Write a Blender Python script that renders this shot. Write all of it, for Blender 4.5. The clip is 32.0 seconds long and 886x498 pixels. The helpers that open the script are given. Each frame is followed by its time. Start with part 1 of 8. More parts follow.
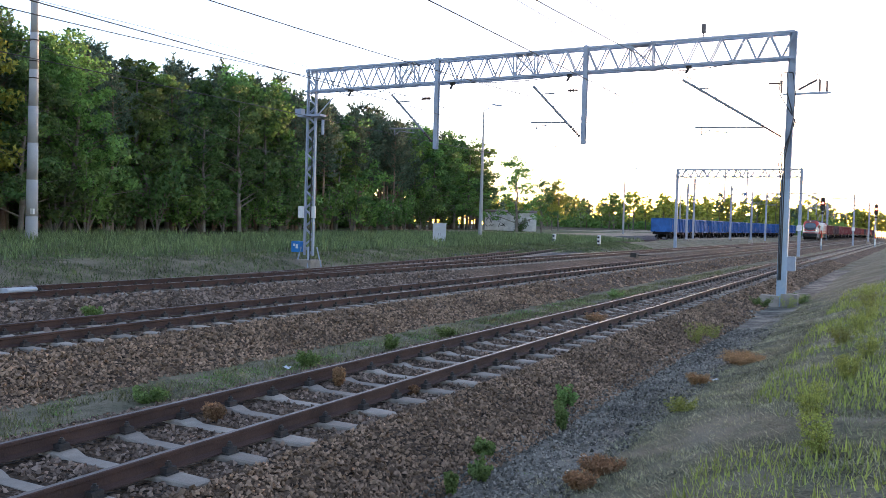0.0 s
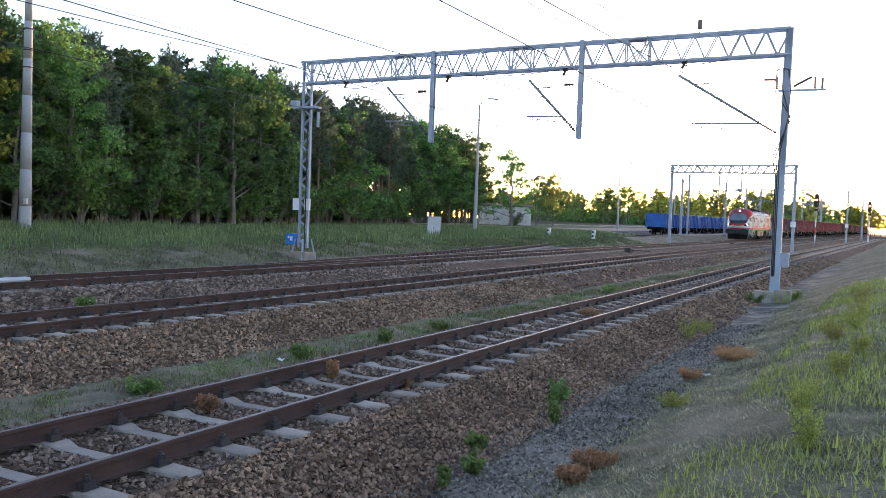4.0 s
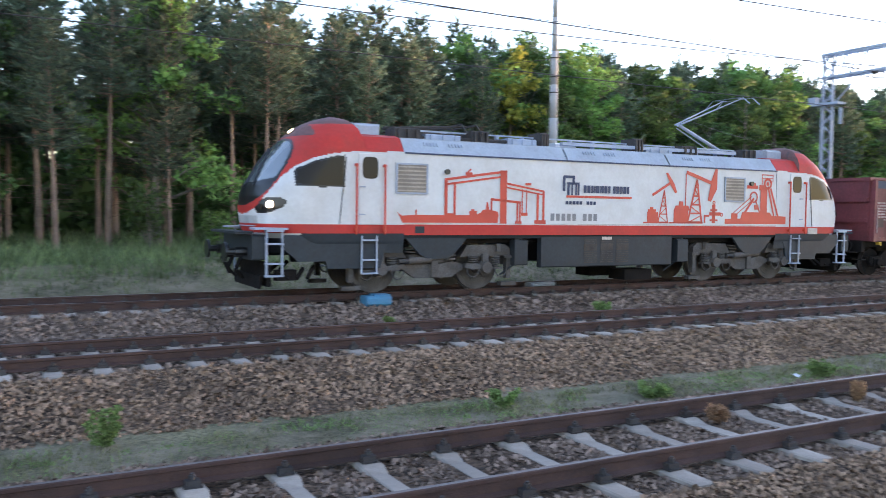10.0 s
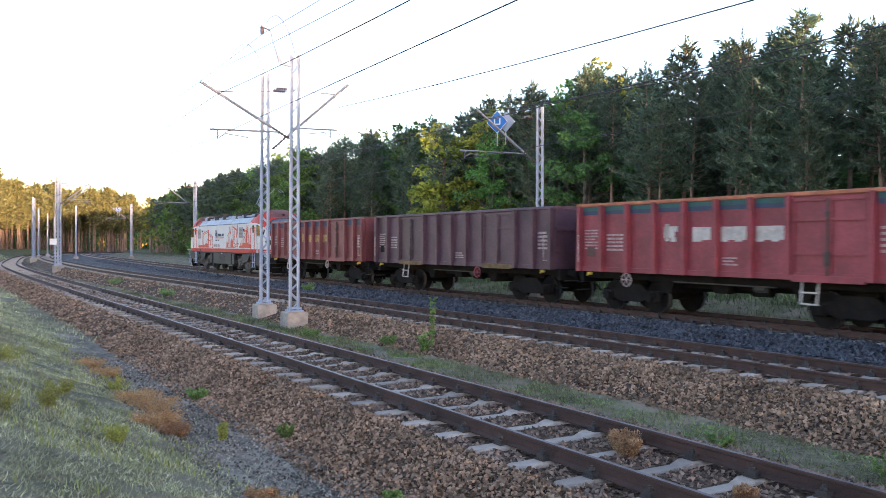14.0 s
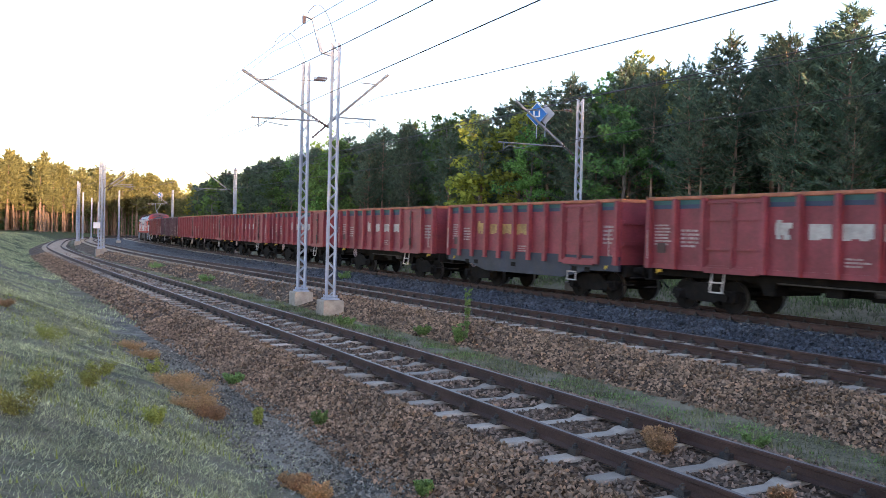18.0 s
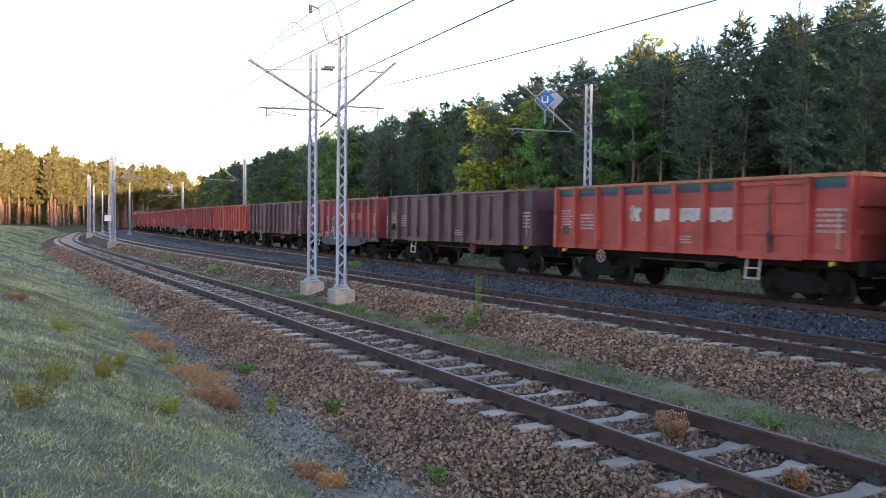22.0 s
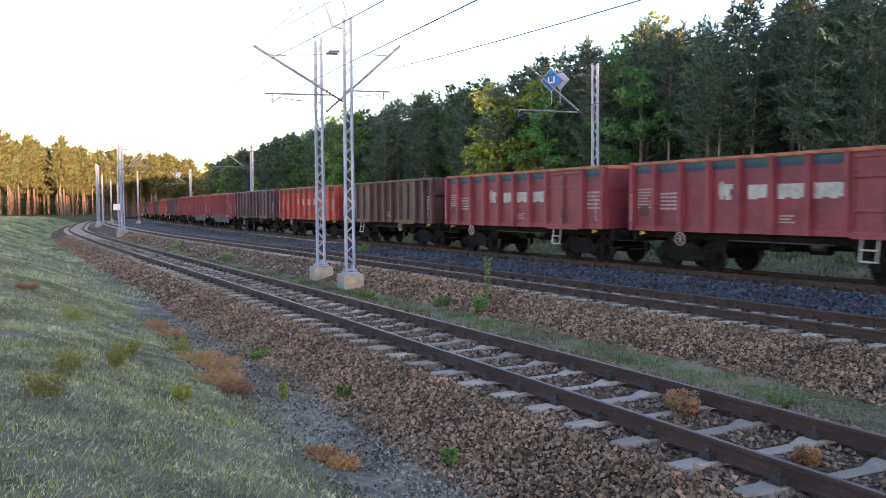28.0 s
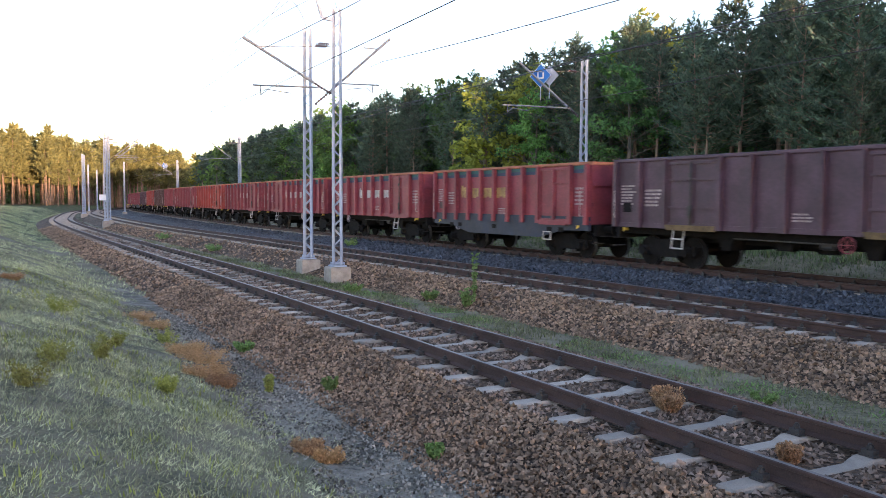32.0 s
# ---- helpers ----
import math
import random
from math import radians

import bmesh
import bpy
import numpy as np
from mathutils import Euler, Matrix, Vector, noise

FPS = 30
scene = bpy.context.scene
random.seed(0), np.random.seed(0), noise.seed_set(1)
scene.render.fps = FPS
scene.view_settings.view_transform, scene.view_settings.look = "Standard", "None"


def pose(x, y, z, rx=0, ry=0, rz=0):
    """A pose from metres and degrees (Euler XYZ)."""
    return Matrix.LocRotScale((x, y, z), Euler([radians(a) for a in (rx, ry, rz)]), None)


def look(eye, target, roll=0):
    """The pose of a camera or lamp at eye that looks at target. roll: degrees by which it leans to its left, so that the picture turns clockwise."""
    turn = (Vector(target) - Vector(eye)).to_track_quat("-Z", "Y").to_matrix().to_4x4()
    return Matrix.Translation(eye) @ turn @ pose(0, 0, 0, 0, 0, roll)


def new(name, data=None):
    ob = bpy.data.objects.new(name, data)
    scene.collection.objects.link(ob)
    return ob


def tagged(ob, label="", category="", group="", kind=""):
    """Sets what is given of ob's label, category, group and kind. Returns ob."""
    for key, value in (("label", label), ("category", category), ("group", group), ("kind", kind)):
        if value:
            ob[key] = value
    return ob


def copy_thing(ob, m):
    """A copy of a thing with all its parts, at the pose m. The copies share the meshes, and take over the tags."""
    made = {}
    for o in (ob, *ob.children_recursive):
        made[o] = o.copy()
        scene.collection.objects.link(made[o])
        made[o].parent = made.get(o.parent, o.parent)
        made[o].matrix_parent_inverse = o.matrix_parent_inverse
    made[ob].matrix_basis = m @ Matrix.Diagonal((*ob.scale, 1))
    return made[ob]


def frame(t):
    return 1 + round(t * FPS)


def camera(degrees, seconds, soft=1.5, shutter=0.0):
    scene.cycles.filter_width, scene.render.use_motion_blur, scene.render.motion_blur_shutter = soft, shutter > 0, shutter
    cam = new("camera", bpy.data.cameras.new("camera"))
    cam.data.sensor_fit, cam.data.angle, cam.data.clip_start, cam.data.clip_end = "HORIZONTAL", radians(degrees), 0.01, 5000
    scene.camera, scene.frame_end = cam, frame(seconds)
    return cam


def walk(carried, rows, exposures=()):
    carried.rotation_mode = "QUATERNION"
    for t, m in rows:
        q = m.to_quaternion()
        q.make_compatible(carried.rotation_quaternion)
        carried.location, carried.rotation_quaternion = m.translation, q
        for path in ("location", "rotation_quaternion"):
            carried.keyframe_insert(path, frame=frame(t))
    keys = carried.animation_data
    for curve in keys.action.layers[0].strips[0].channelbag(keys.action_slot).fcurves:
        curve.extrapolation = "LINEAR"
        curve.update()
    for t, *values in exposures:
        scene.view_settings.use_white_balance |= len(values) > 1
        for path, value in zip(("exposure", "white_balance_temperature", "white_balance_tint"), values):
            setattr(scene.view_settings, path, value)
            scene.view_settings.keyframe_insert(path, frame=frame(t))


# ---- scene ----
# Camera: stands on the grass bank beside the line and turns.
PATH = [
    (0, -62.00, -1.75, -1.69), (0.5, -62.16, -1.78, -1.90), (1, -62.28, -1.83, -1.98), (1.5, -62.18, -1.85, -1.96),
    (2, -62.35, -1.87, -2.04), (2.5, -62.32, -1.97, -2.06), (3, -62.14, -2.06, -2.14), (3.5, -62.30, -2.10, -2.18),
    (5.5, -62.35, -2.36, -2.21), (6, -62.28, -2.38, -2.23), (6.5, -62.07, -2.44, -2.30), (7, -61.68, -2.50, -2.48),
    (7.5, -60.94, -2.58, -2.53), (8, -59.63, -2.74, -2.56), (8.5, -56.86, -2.92, -2.49), (9, -51.24, -3.09, -2.29),
    (9.5, -41.53, -2.91, -1.11), (10, -28.38, -2.54, -0.78), (10.2, -21.94, -2.57, -0.87), (10.4, -14.60, -2.50, -1.11),
    (10.6, -6.42, -2.32, -1.35), (10.8, 2.37, -2.20, -1.46), (11, 10.65, -2.10, -1.55), (11.2, 18.92, -1.73, -1.67),
    (11.4, 26.58, -1.07, -1.89), (11.6, 33.68, -0.79, -1.64), (12, 44.24, -0.82, -0.81), (12.5, 51.75, -0.49, -0.16),
    (13, 55.74, -0.14, 0.02), (13.5, 58.58, -0.04, -0.04), (14, 59.98, -0.11, -0.21), (14.5, 61.06, -0.21, -0.37),
    (15, 61.51, -0.30, -0.61), (15.5, 61.85, -0.41, -0.84), (17.5, 62.30, -0.64, -1.39), (18, 62.48, -0.74, -1.43),
    (18.5, 62.51, -0.84, -1.50), (19, 62.52, -0.94, -1.48), (19.5, 62.75, -1.05, -1.36), (20, 62.90, -1.19, -1.08),
    (20.5, 63.03, -1.29, -0.78), (21, 63.12, -1.36, -0.77), (21.5, 63.08, -1.50, -0.67), (22, 63.15, -1.60, -0.58),
    (22.5, 63.34, -1.71, -0.59), (23, 63.47, -1.73, -0.56), (23.5, 63.46, -1.78, -0.61), (24, 63.43, -1.82, -0.75),
    (24.5, 63.47, -1.91, -0.85), (25, 63.49, -2.03, -0.88), (25.5, 63.47, -2.12, -0.65), (27.5, 63.74, -2.63, 0.20),
    (28, 63.69, -2.77, 0.44), (28.5, 63.69, -2.95, 0.78), (29, 63.64, -3.01, 0.95), (29.5, 63.54, -3.06, 0.81),
    (30, 63.48, -3.07, 0.66), (30.5, 63.32, -3.08, 0.42), (31, 63.06, -3.13, 0.19), (31.5, 63.02, -3.14, 0.02),
    (32, 62.87, -3.16, -0.21),
]
EYE = (0.0, 0.0, 2.2)
cam = camera(55.93, 32.0, soft=0.55, shutter=0.2)
walk(cam, [(t, pose(*EYE, 90 + p, r, yaw)) for t, yaw, p, r in PATH],
     exposures=[(t, stops + 0.2, 6120, 27) for t, stops in ((0, 3.1), (7, 3.1), (9, 3.45), (10.2, 3.8), (11.0, 4.22), (11.4, 4.05), (12, 3.5), (13, 3.45), (20, 3.2), (25, 3.22), (32, 3.32))])

# World, sun and exposure: a low evening sun behind the far woods.
SUN_AZ, SUN_EL = 3.0, 0.9
world = bpy.data.worlds.new("evening_sky")
scene.world = world
world.use_nodes = True
wn = world.node_tree.nodes
wl = world.node_tree.links
sky = wn.new("ShaderNodeTexSky")
sky.sky_type = "NISHITA"
sky.sun_disc = False
sky.sun_elevation = radians(SUN_EL)
sky.sun_rotation = radians(90 - SUN_AZ)
sky.air_density = 0.6
sky.dust_density = 0.3
sky.ozone_density = 1.0
wl.new(sky.outputs["Color"], wn["Background"].inputs["Color"])
wn["Background"].inputs["Strength"].default_value = 0.15
sun = new("sun", bpy.data.lights.new("sun", "SUN"))
sun.data.energy = 1.25
sun.data.angle = radians(0.6)
sun.data.color = (1.0, 0.66, 0.36)
sun.matrix_world = look((0, 0, 60), (-math.cos(radians(SUN_AZ)), -math.sin(radians(SUN_AZ)), 60 - math.tan(radians(SUN_EL))))

# ---------- materials ----------
def material(name, color, rough=0.7, metal=0.0, vary=0.25, scale=3.0, fine=40.0, bump=0.3, dirt=None, dirt_amount=0.0,
             island=0.0, per_object=0.0, spec=0.5, glow=None):
    """Principled surface with large stains, fine grain and bump; colour may vary by island or by object."""
    m = bpy.data.materials.new(name)
    m.use_nodes = True
    n, l = m.node_tree.nodes, m.node_tree.links
    b = n["Principled BSDF"]
    b.inputs["Metallic"].default_value = metal
    b.inputs["Roughness"].default_value = rough
    b.inputs["Specular IOR Level"].default_value = spec
    tc = n.new("ShaderNodeTexCoord")
    big = n.new("ShaderNodeTexNoise")
    big.inputs["Scale"].default_value = scale
    big.inputs["Detail"].default_value = 5
    small = n.new("ShaderNodeTexNoise")
    small.inputs["Scale"].default_value = fine
    small.inputs["Detail"].default_value = 3
    l.new(tc.outputs["Object"], big.inputs["Vector"])
    l.new(tc.outputs["Object"], small.inputs["Vector"])
    ramp = n.new("ShaderNodeMapRange")
    ramp.inputs["From Min"].default_value, ramp.inputs["From Max"].default_value = 0.3, 0.7
    ramp.inputs["To Min"].default_value, ramp.inputs["To Max"].default_value = 1 - vary, 1 + vary
    l.new(big.outputs["Fac"], ramp.inputs["Value"])
    ramp2 = n.new("ShaderNodeMapRange")
    ramp2.inputs["From Min"].default_value, ramp2.inputs["From Max"].default_value = 0.3, 0.7
    ramp2.inputs["To Min"].default_value, ramp2.inputs["To Max"].default_value = 1 - vary * 0.6, 1 + vary * 0.6
    l.new(small.outputs["Fac"], ramp2.inputs["Value"])
    mul = n.new("ShaderNodeMath")
    mul.operation = "MULTIPLY"
    l.new(ramp.outputs["Result"], mul.inputs[0])
    l.new(ramp2.outputs["Result"], mul.inputs[1])
    last = mul.outputs[0]
    for amount, node, socket in ((island, "ShaderNodeNewGeometry", "Random Per Island"), (per_object, "ShaderNodeObjectInfo", "Random")):
        if amount:
            g = n.new(node)
            r = n.new("ShaderNodeMapRange")
            r.inputs["To Min"].default_value, r.inputs["To Max"].default_value = 1 - amount, 1 + amount
            l.new(g.outputs[socket], r.inputs["Value"])
            k = n.new("ShaderNodeMath")
            k.operation = "MULTIPLY"
            l.new(last, k.inputs[0])
            l.new(r.outputs["Result"], k.inputs[1])
            last = k.outputs[0]
    col = n.new("ShaderNodeVectorMath")
    col.operation = "SCALE"
    col.inputs[0].default_value = color[:3]
    l.new(last, col.inputs["Scale"])
    out = col.outputs[0]
    if dirt:
        mix = n.new("ShaderNodeMix")
        mix.data_type = "RGBA"
        d = n.new("ShaderNodeTexNoise")
        d.inputs["Scale"].default_value = scale * 2.3
        d.inputs["Detail"].default_value = 8
        d.inputs["Roughness"].default_value = 0.7
        l.new(tc.outputs["Object"], d.inputs["Vector"])
        rr = n.new("ShaderNodeMapRange")
        rr.inputs["From Min"].default_value, rr.inputs["From Max"].default_value = 0.45, 0.7
        rr.inputs["To Max"].default_value = dirt_amount
        l.new(d.outputs["Fac"], rr.inputs["Value"])
        l.new(rr.outputs["Result"], mix.inputs["Factor"])
        l.new(out, mix.inputs[6])
        mix.inputs[7].default_value = (*dirt, 1)
        out = mix.outputs[2]
    l.new(out, b.inputs["Base Color"])
    if bump:
        bp = n.new("ShaderNodeBump")
        bp.inputs["Strength"].default_value = bump
        bp.inputs["Distance"].default_value = 0.02
        l.new(small.outputs["Fac"], bp.inputs["Height"])
        l.new(bp.outputs["Normal"], b.inputs["Normal"])
    if glow:
        b.inputs["Emission Color"].default_value = (*glow[:3], 1)
        b.inputs["Emission Strength"].default_value = glow[3]
    return m


def leaf_material(name, color, island=0.45, through_light=0.35, clump=0.0, hues=(0.475, 0.52)):
    m = bpy.data.materials.new(name)
    m.use_nodes = True
    n, l = m.node_tree.nodes, m.node_tree.links
    b = n["Principled BSDF"]
    b.inputs["Roughness"].default_value = 0.65
    b.inputs["Specular IOR Level"].default_value = 0.25
    g = n.new("ShaderNodeNewGeometry")
    o = n.new("ShaderNodeObjectInfo")
    r = n.new("ShaderNodeMapRange")
    r.inputs["To Min"].default_value, r.inputs["To Max"].default_value = 1 - island, 1 + island
    l.new(g.outputs["Random Per Island"], r.inputs["Value"])
    r2 = n.new("ShaderNodeMapRange")
    r2.inputs["To Min"].default_value, r2.inputs["To Max"].default_value = 0.75, 1.3
    l.new(o.outputs["Random"], r2.inputs["Value"])
    k = n.new("ShaderNodeMath")
    k.operation = "MULTIPLY"
    l.new(r.outputs["Result"], k.inputs[0])
    l.new(r2.outputs["Result"], k.inputs[1])
    value = k.outputs[0]
    for size, amount in ((0.5, clump), (4.5, clump * 0.9)):   # patches of other growth
        if not amount:
            continue
        tc = n.new("ShaderNodeTexCoord")
        nz = n.new("ShaderNodeTexNoise")
        nz.inputs["Scale"].default_value = size
        nz.inputs["Detail"].default_value = 4
        l.new(tc.outputs["Object"], nz.inputs["Vector"])
        mr = n.new("ShaderNodeMapRange")
        mr.inputs["From Min"].default_value, mr.inputs["From Max"].default_value = 0.32, 0.68
        mr.inputs["To Min"].default_value, mr.inputs["To Max"].default_value = 1 - amount, 1 + amount
        l.new(nz.outputs["Fac"], mr.inputs["Value"])
        mm = n.new("ShaderNodeMath")
        mm.operation = "MULTIPLY"
        l.new(value, mm.inputs[0])
        l.new(mr.outputs["Result"], mm.inputs[1])
        value = mm.outputs[0]
    hsv = n.new("ShaderNodeHueSaturation")
    hsv.inputs["Color"].default_value = (*color, 1)
    h = n.new("ShaderNodeMapRange")
    h.inputs["To Min"].default_value, h.inputs["To Max"].default_value = hues
    l.new(o.outputs["Random"], h.inputs["Value"])
    l.new(h.outputs["Result"], hsv.inputs["Hue"])
    l.new(value, hsv.inputs["Value"])
    l.new(hsv.outputs["Color"], b.inputs["Base Color"])
    t = n.new("ShaderNodeBsdfTranslucent")
    l.new(hsv.outputs["Color"], t.inputs["Color"])
    mx = n.new("ShaderNodeMixShader")
    mx.inputs["Fac"].default_value = through_light
    l.new(b.outputs["BSDF"], mx.inputs[1])
    l.new(t.outputs["BSDF"], mx.inputs[2])
    l.new(mx.outputs[0], n["Material Output"].inputs["Surface"])
    return m


def glass_material(name, color, rough=0.06):
    m = bpy.data.materials.new(name)
    m.use_nodes = True
    b = m.node_tree.nodes["Principled BSDF"]
    b.inputs["Base Color"].default_value = (*color, 1)
    b.inputs["Roughness"].default_value = rough
    b.inputs["Specular IOR Level"].default_value = 0.8
    return m


def stone_ground(name, a, b_col, size, patch=None):
    """Crushed stone: cells of differing colour with relief."""
    m = bpy.data.materials.new(name)
    m.use_nodes = True
    n, l = m.node_tree.nodes, m.node_tree.links
    b = n["Principled BSDF"]
    b.inputs["Roughness"].default_value = 0.9
    b.inputs["Specular IOR Level"].default_value = 0.25
    tc = n.new("ShaderNodeTexCoord")
    v = n.new("ShaderNodeTexVoronoi")
    v.inputs["Scale"].default_value = 1 / size
    l.new(tc.outputs["Object"], v.inputs["Vector"])
    sep = n.new("ShaderNodeSeparateColor")
    l.new(v.outputs["Color"], sep.inputs["Color"])
    mix = n.new("ShaderNodeMix")
    mix.data_type = "RGBA"
    mix.inputs[6].default_value = (*a, 1)
    mix.inputs[7].default_value = (*b_col, 1)
    l.new(sep.outputs["Red"], mix.inputs["Factor"])
    big = n.new("ShaderNodeTexNoise")
    big.inputs["Scale"].default_value = 0.5
    big.inputs["Detail"].default_value = 6
    l.new(tc.outputs["Object"], big.inputs["Vector"])
    mr = n.new("ShaderNodeMapRange")
    mr.inputs["From Min"].default_value, mr.inputs["From Max"].default_value = 0.3, 0.7
    mr.inputs["To Min"].default_value, mr.inputs["To Max"].default_value = 0.6, 1.3
    l.new(big.outputs["Fac"], mr.inputs["Value"])
    sc = n.new("ShaderNodeVectorMath")
    sc.operation = "SCALE"
    l.new(mix.outputs[2], sc.inputs[0])
    l.new(mr.outputs["Result"], sc.inputs["Scale"])
    out = sc.outputs[0]
    if patch:
        mp = n.new("ShaderNodeMix")
        mp.data_type = "RGBA"
        pn = n.new("ShaderNodeTexNoise")
        pn.inputs["Scale"].default_value = 0.9
        pn.inputs["Detail"].default_value = 9
        pn.inputs["Roughness"].default_value = 0.7
        l.new(tc.outputs["Object"], pn.inputs["Vector"])
        pr = n.new("ShaderNodeMapRange")
        pr.inputs["From Min"].default_value, pr.inputs["From Max"].default_value = 0.45, 0.6
        l.new(pn.outputs["Fac"], pr.inputs["Value"])
        l.new(pr.outputs["Result"], mp.inputs["Factor"])
        l.new(out, mp.inputs[6])
        mp.inputs[7].default_value = (*patch, 1)
        out = mp.outputs[2]
    l.new(out, b.inputs["Base Color"])
    bp = n.new("ShaderNodeBump")
    bp.inputs["Strength"].default_value = 1.0
    bp.inputs["Distance"].default_value = size * 0.7
    bp.invert = True
    l.new(v.outputs["Distance"], bp.inputs["Height"])
    l.new(bp.outputs["Normal"], b.inputs["Normal"])
    return m


# brown bed darkened, putting shade into the gaps between loose stones
BALLAST = stone_ground("brown_ballast", (0.03, 0.019, 0.012), (0.19, 0.12, 0.075), 0.045)
BALLAST_GREY = stone_ground("grey_ballast", (0.035, 0.034, 0.036), (0.15, 0.145, 0.15), 0.045)
CINDER = stone_ground("dark_cinder_path", (0.05, 0.043, 0.034), (0.2, 0.174, 0.14), 0.03, patch=(0.31, 0.275, 0.215))
GRASSY = stone_ground("grassy_soil", (0.08, 0.074, 0.042), (0.21, 0.19, 0.11), 0.03, patch=(0.24, 0.205, 0.14))
FOREST_FLOOR = stone_ground("forest_floor", (0.035, 0.04, 0.015), (0.1, 0.075, 0.04), 0.12)
MEADOW = stone_ground("meadow_soil", (0.06, 0.09, 0.03), (0.13, 0.16, 0.06), 0.15, patch=(0.15, 0.13, 0.08))
SAND = stone_ground("sandy_yard", (0.28, 0.22, 0.15), (0.4, 0.33, 0.24), 0.05)
STONE = material("brown_stone", (0.285, 0.182, 0.115), 0.9, vary=0.3, scale=0.8, fine=30, island=0.6, spec=0.25)
STONE_GREY = material("blue_grey_stone", (0.085, 0.092, 0.108), 0.85, vary=0.2, scale=0.8, fine=30, island=0.6, spec=0.3)
STONE_CINDER = material("dark_cinder_stone", (0.235, 0.205, 0.165), 0.9, vary=0.3, scale=0.8, fine=30, island=0.65, spec=0.25)
STONE_MIX = material("dusty_brown_grey_stone", (0.24, 0.168, 0.125), 0.9, vary=0.2, scale=0.8, fine=30, island=0.55, spec=0.25)
RUST = material("rusty_rail_side", (0.066, 0.036, 0.029), 0.8, metal=0.2, vary=0.35, scale=1.5, fine=60, dirt=(0.12, 0.055, 0.035), dirt_amount=0.4)
SHINY = material("worn_rail_head", (0.3, 0.27, 0.26), 0.35, metal=0.9, vary=0.1, scale=2, fine=80, bump=0.05)
DULL_HEAD = material("brown_little_used_rail_head", (0.17, 0.14, 0.125), 0.45, metal=0.7, vary=0.25, scale=1.5, fine=60, dirt=(0.12, 0.06, 0.045), dirt_amount=0.5, bump=0.05)
CONCRETE = material("weathered_concrete", (0.36, 0.305, 0.25), 0.85, vary=0.2, scale=2.0, fine=70, dirt=(0.13, 0.1, 0.08), dirt_amount=0.45, per_object=0.25)
POLE_CONCRETE = material("pole_concrete", (0.37, 0.37, 0.37), 0.8, vary=0.1, scale=0.8, fine=40, dirt=(0.3, 0.29, 0.27), dirt_amount=0.4)
GALV = material("galvanised_steel", (0.33, 0.38, 0.47), 0.6, metal=0.0, vary=0.15, scale=1.2, fine=40, dirt=(0.2, 0.2, 0.22), dirt_amount=0.3, bump=0.1)
DARKSTEEL = material("dark_steel", (0.05, 0.047, 0.046), 0.7, metal=0.3, vary=0.3, scale=3, fine=50, dirt=(0.1, 0.065, 0.045), dirt_amount=0.5)
CABLE = material("black_cable", (0.02, 0.02, 0.022), 0.5, vary=0.1, bump=0)
WIRE = material("copper_wire", (0.09, 0.08, 0.075), 0.5, metal=0.6, vary=0.1, bump=0)
INSULATOR = material("brown_glazed_porcelain", (0.07, 0.045, 0.04), 0.25, vary=0.1, bump=0)
WHITE = material("white_paint", (0.74, 0.75, 0.76), 0.5, vary=0.08, scale=1.5, fine=30, dirt=(0.45, 0.42, 0.38), dirt_amount=0.25, bump=0.05)
BLUE_SIGN = material("blue_sign_paint", (0.02, 0.16, 0.5), 0.45, vary=0.08, bump=0)
BARK_PINE = material("pine_bark", (0.25, 0.17, 0.125), 0.95, vary=0.4, scale=1.0, fine=18, bump=0.8, per_object=0.25)
BARK_GREY = material("grey_bark", (0.19, 0.165, 0.14), 0.95, vary=0.35, scale=1.2, fine=20, bump=0.8, per_object=0.25)
NEEDLES = leaf_material("pine_needles", (0.11, 0.155, 0.1), through_light=0.3)
# golden evening sun is put into this needle colour for the bend wood
NEEDLES_SUNLIT = leaf_material("yellow_green_pine_shoots", (0.15, 0.142, 0.056), through_light=0.3)
LEAVES = leaf_material("green_leaves", (0.15, 0.26, 0.07), through_light=0.45)
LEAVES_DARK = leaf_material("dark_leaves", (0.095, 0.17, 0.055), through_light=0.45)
# low sun on the crowns is put into this yellow leaf colour
LEAVES_GOLD = leaf_material("light_leaves", (0.3, 0.31, 0.06), through_light=0.55)
GRASS = leaf_material("grass_blades", (0.43, 0.405, 0.215), island=0.5, through_light=0.45, clump=0.4)
GRASS_LUSH = leaf_material("lush_grass", (0.25, 0.27, 0.125), island=0.45, through_light=0.45, clump=0.3)
GROUND_COVER = leaf_material("grey_green_ground_cover", (0.36, 0.34, 0.2), island=0.6, through_light=0.3, clump=0.45)
TUFT = leaf_material("dry_brown_tuft", (0.33, 0.19, 0.11), island=0.4, through_light=0.45, hues=(0.497, 0.51))
GRASS_DRY = leaf_material("dry_grass", (0.36, 0.31, 0.2), island=0.4, through_light=0.45)
MEADOW_GRASS = leaf_material("meadow_grass", (0.14, 0.18, 0.075), island=0.45, through_light=0.4, clump=0.35)
WEED = leaf_material("weed_leaves", (0.19, 0.27, 0.085), island=0.4, through_light=0.45)
WEED_YELLOW = leaf_material("yellow_flowers", (0.33, 0.33, 0.08), island=0.4)
RUSTPLANT = leaf_material("withered_brown_plant", (0.47, 0.27, 0.14), island=0.35, through_light=0.45, hues=(0.497, 0.512))


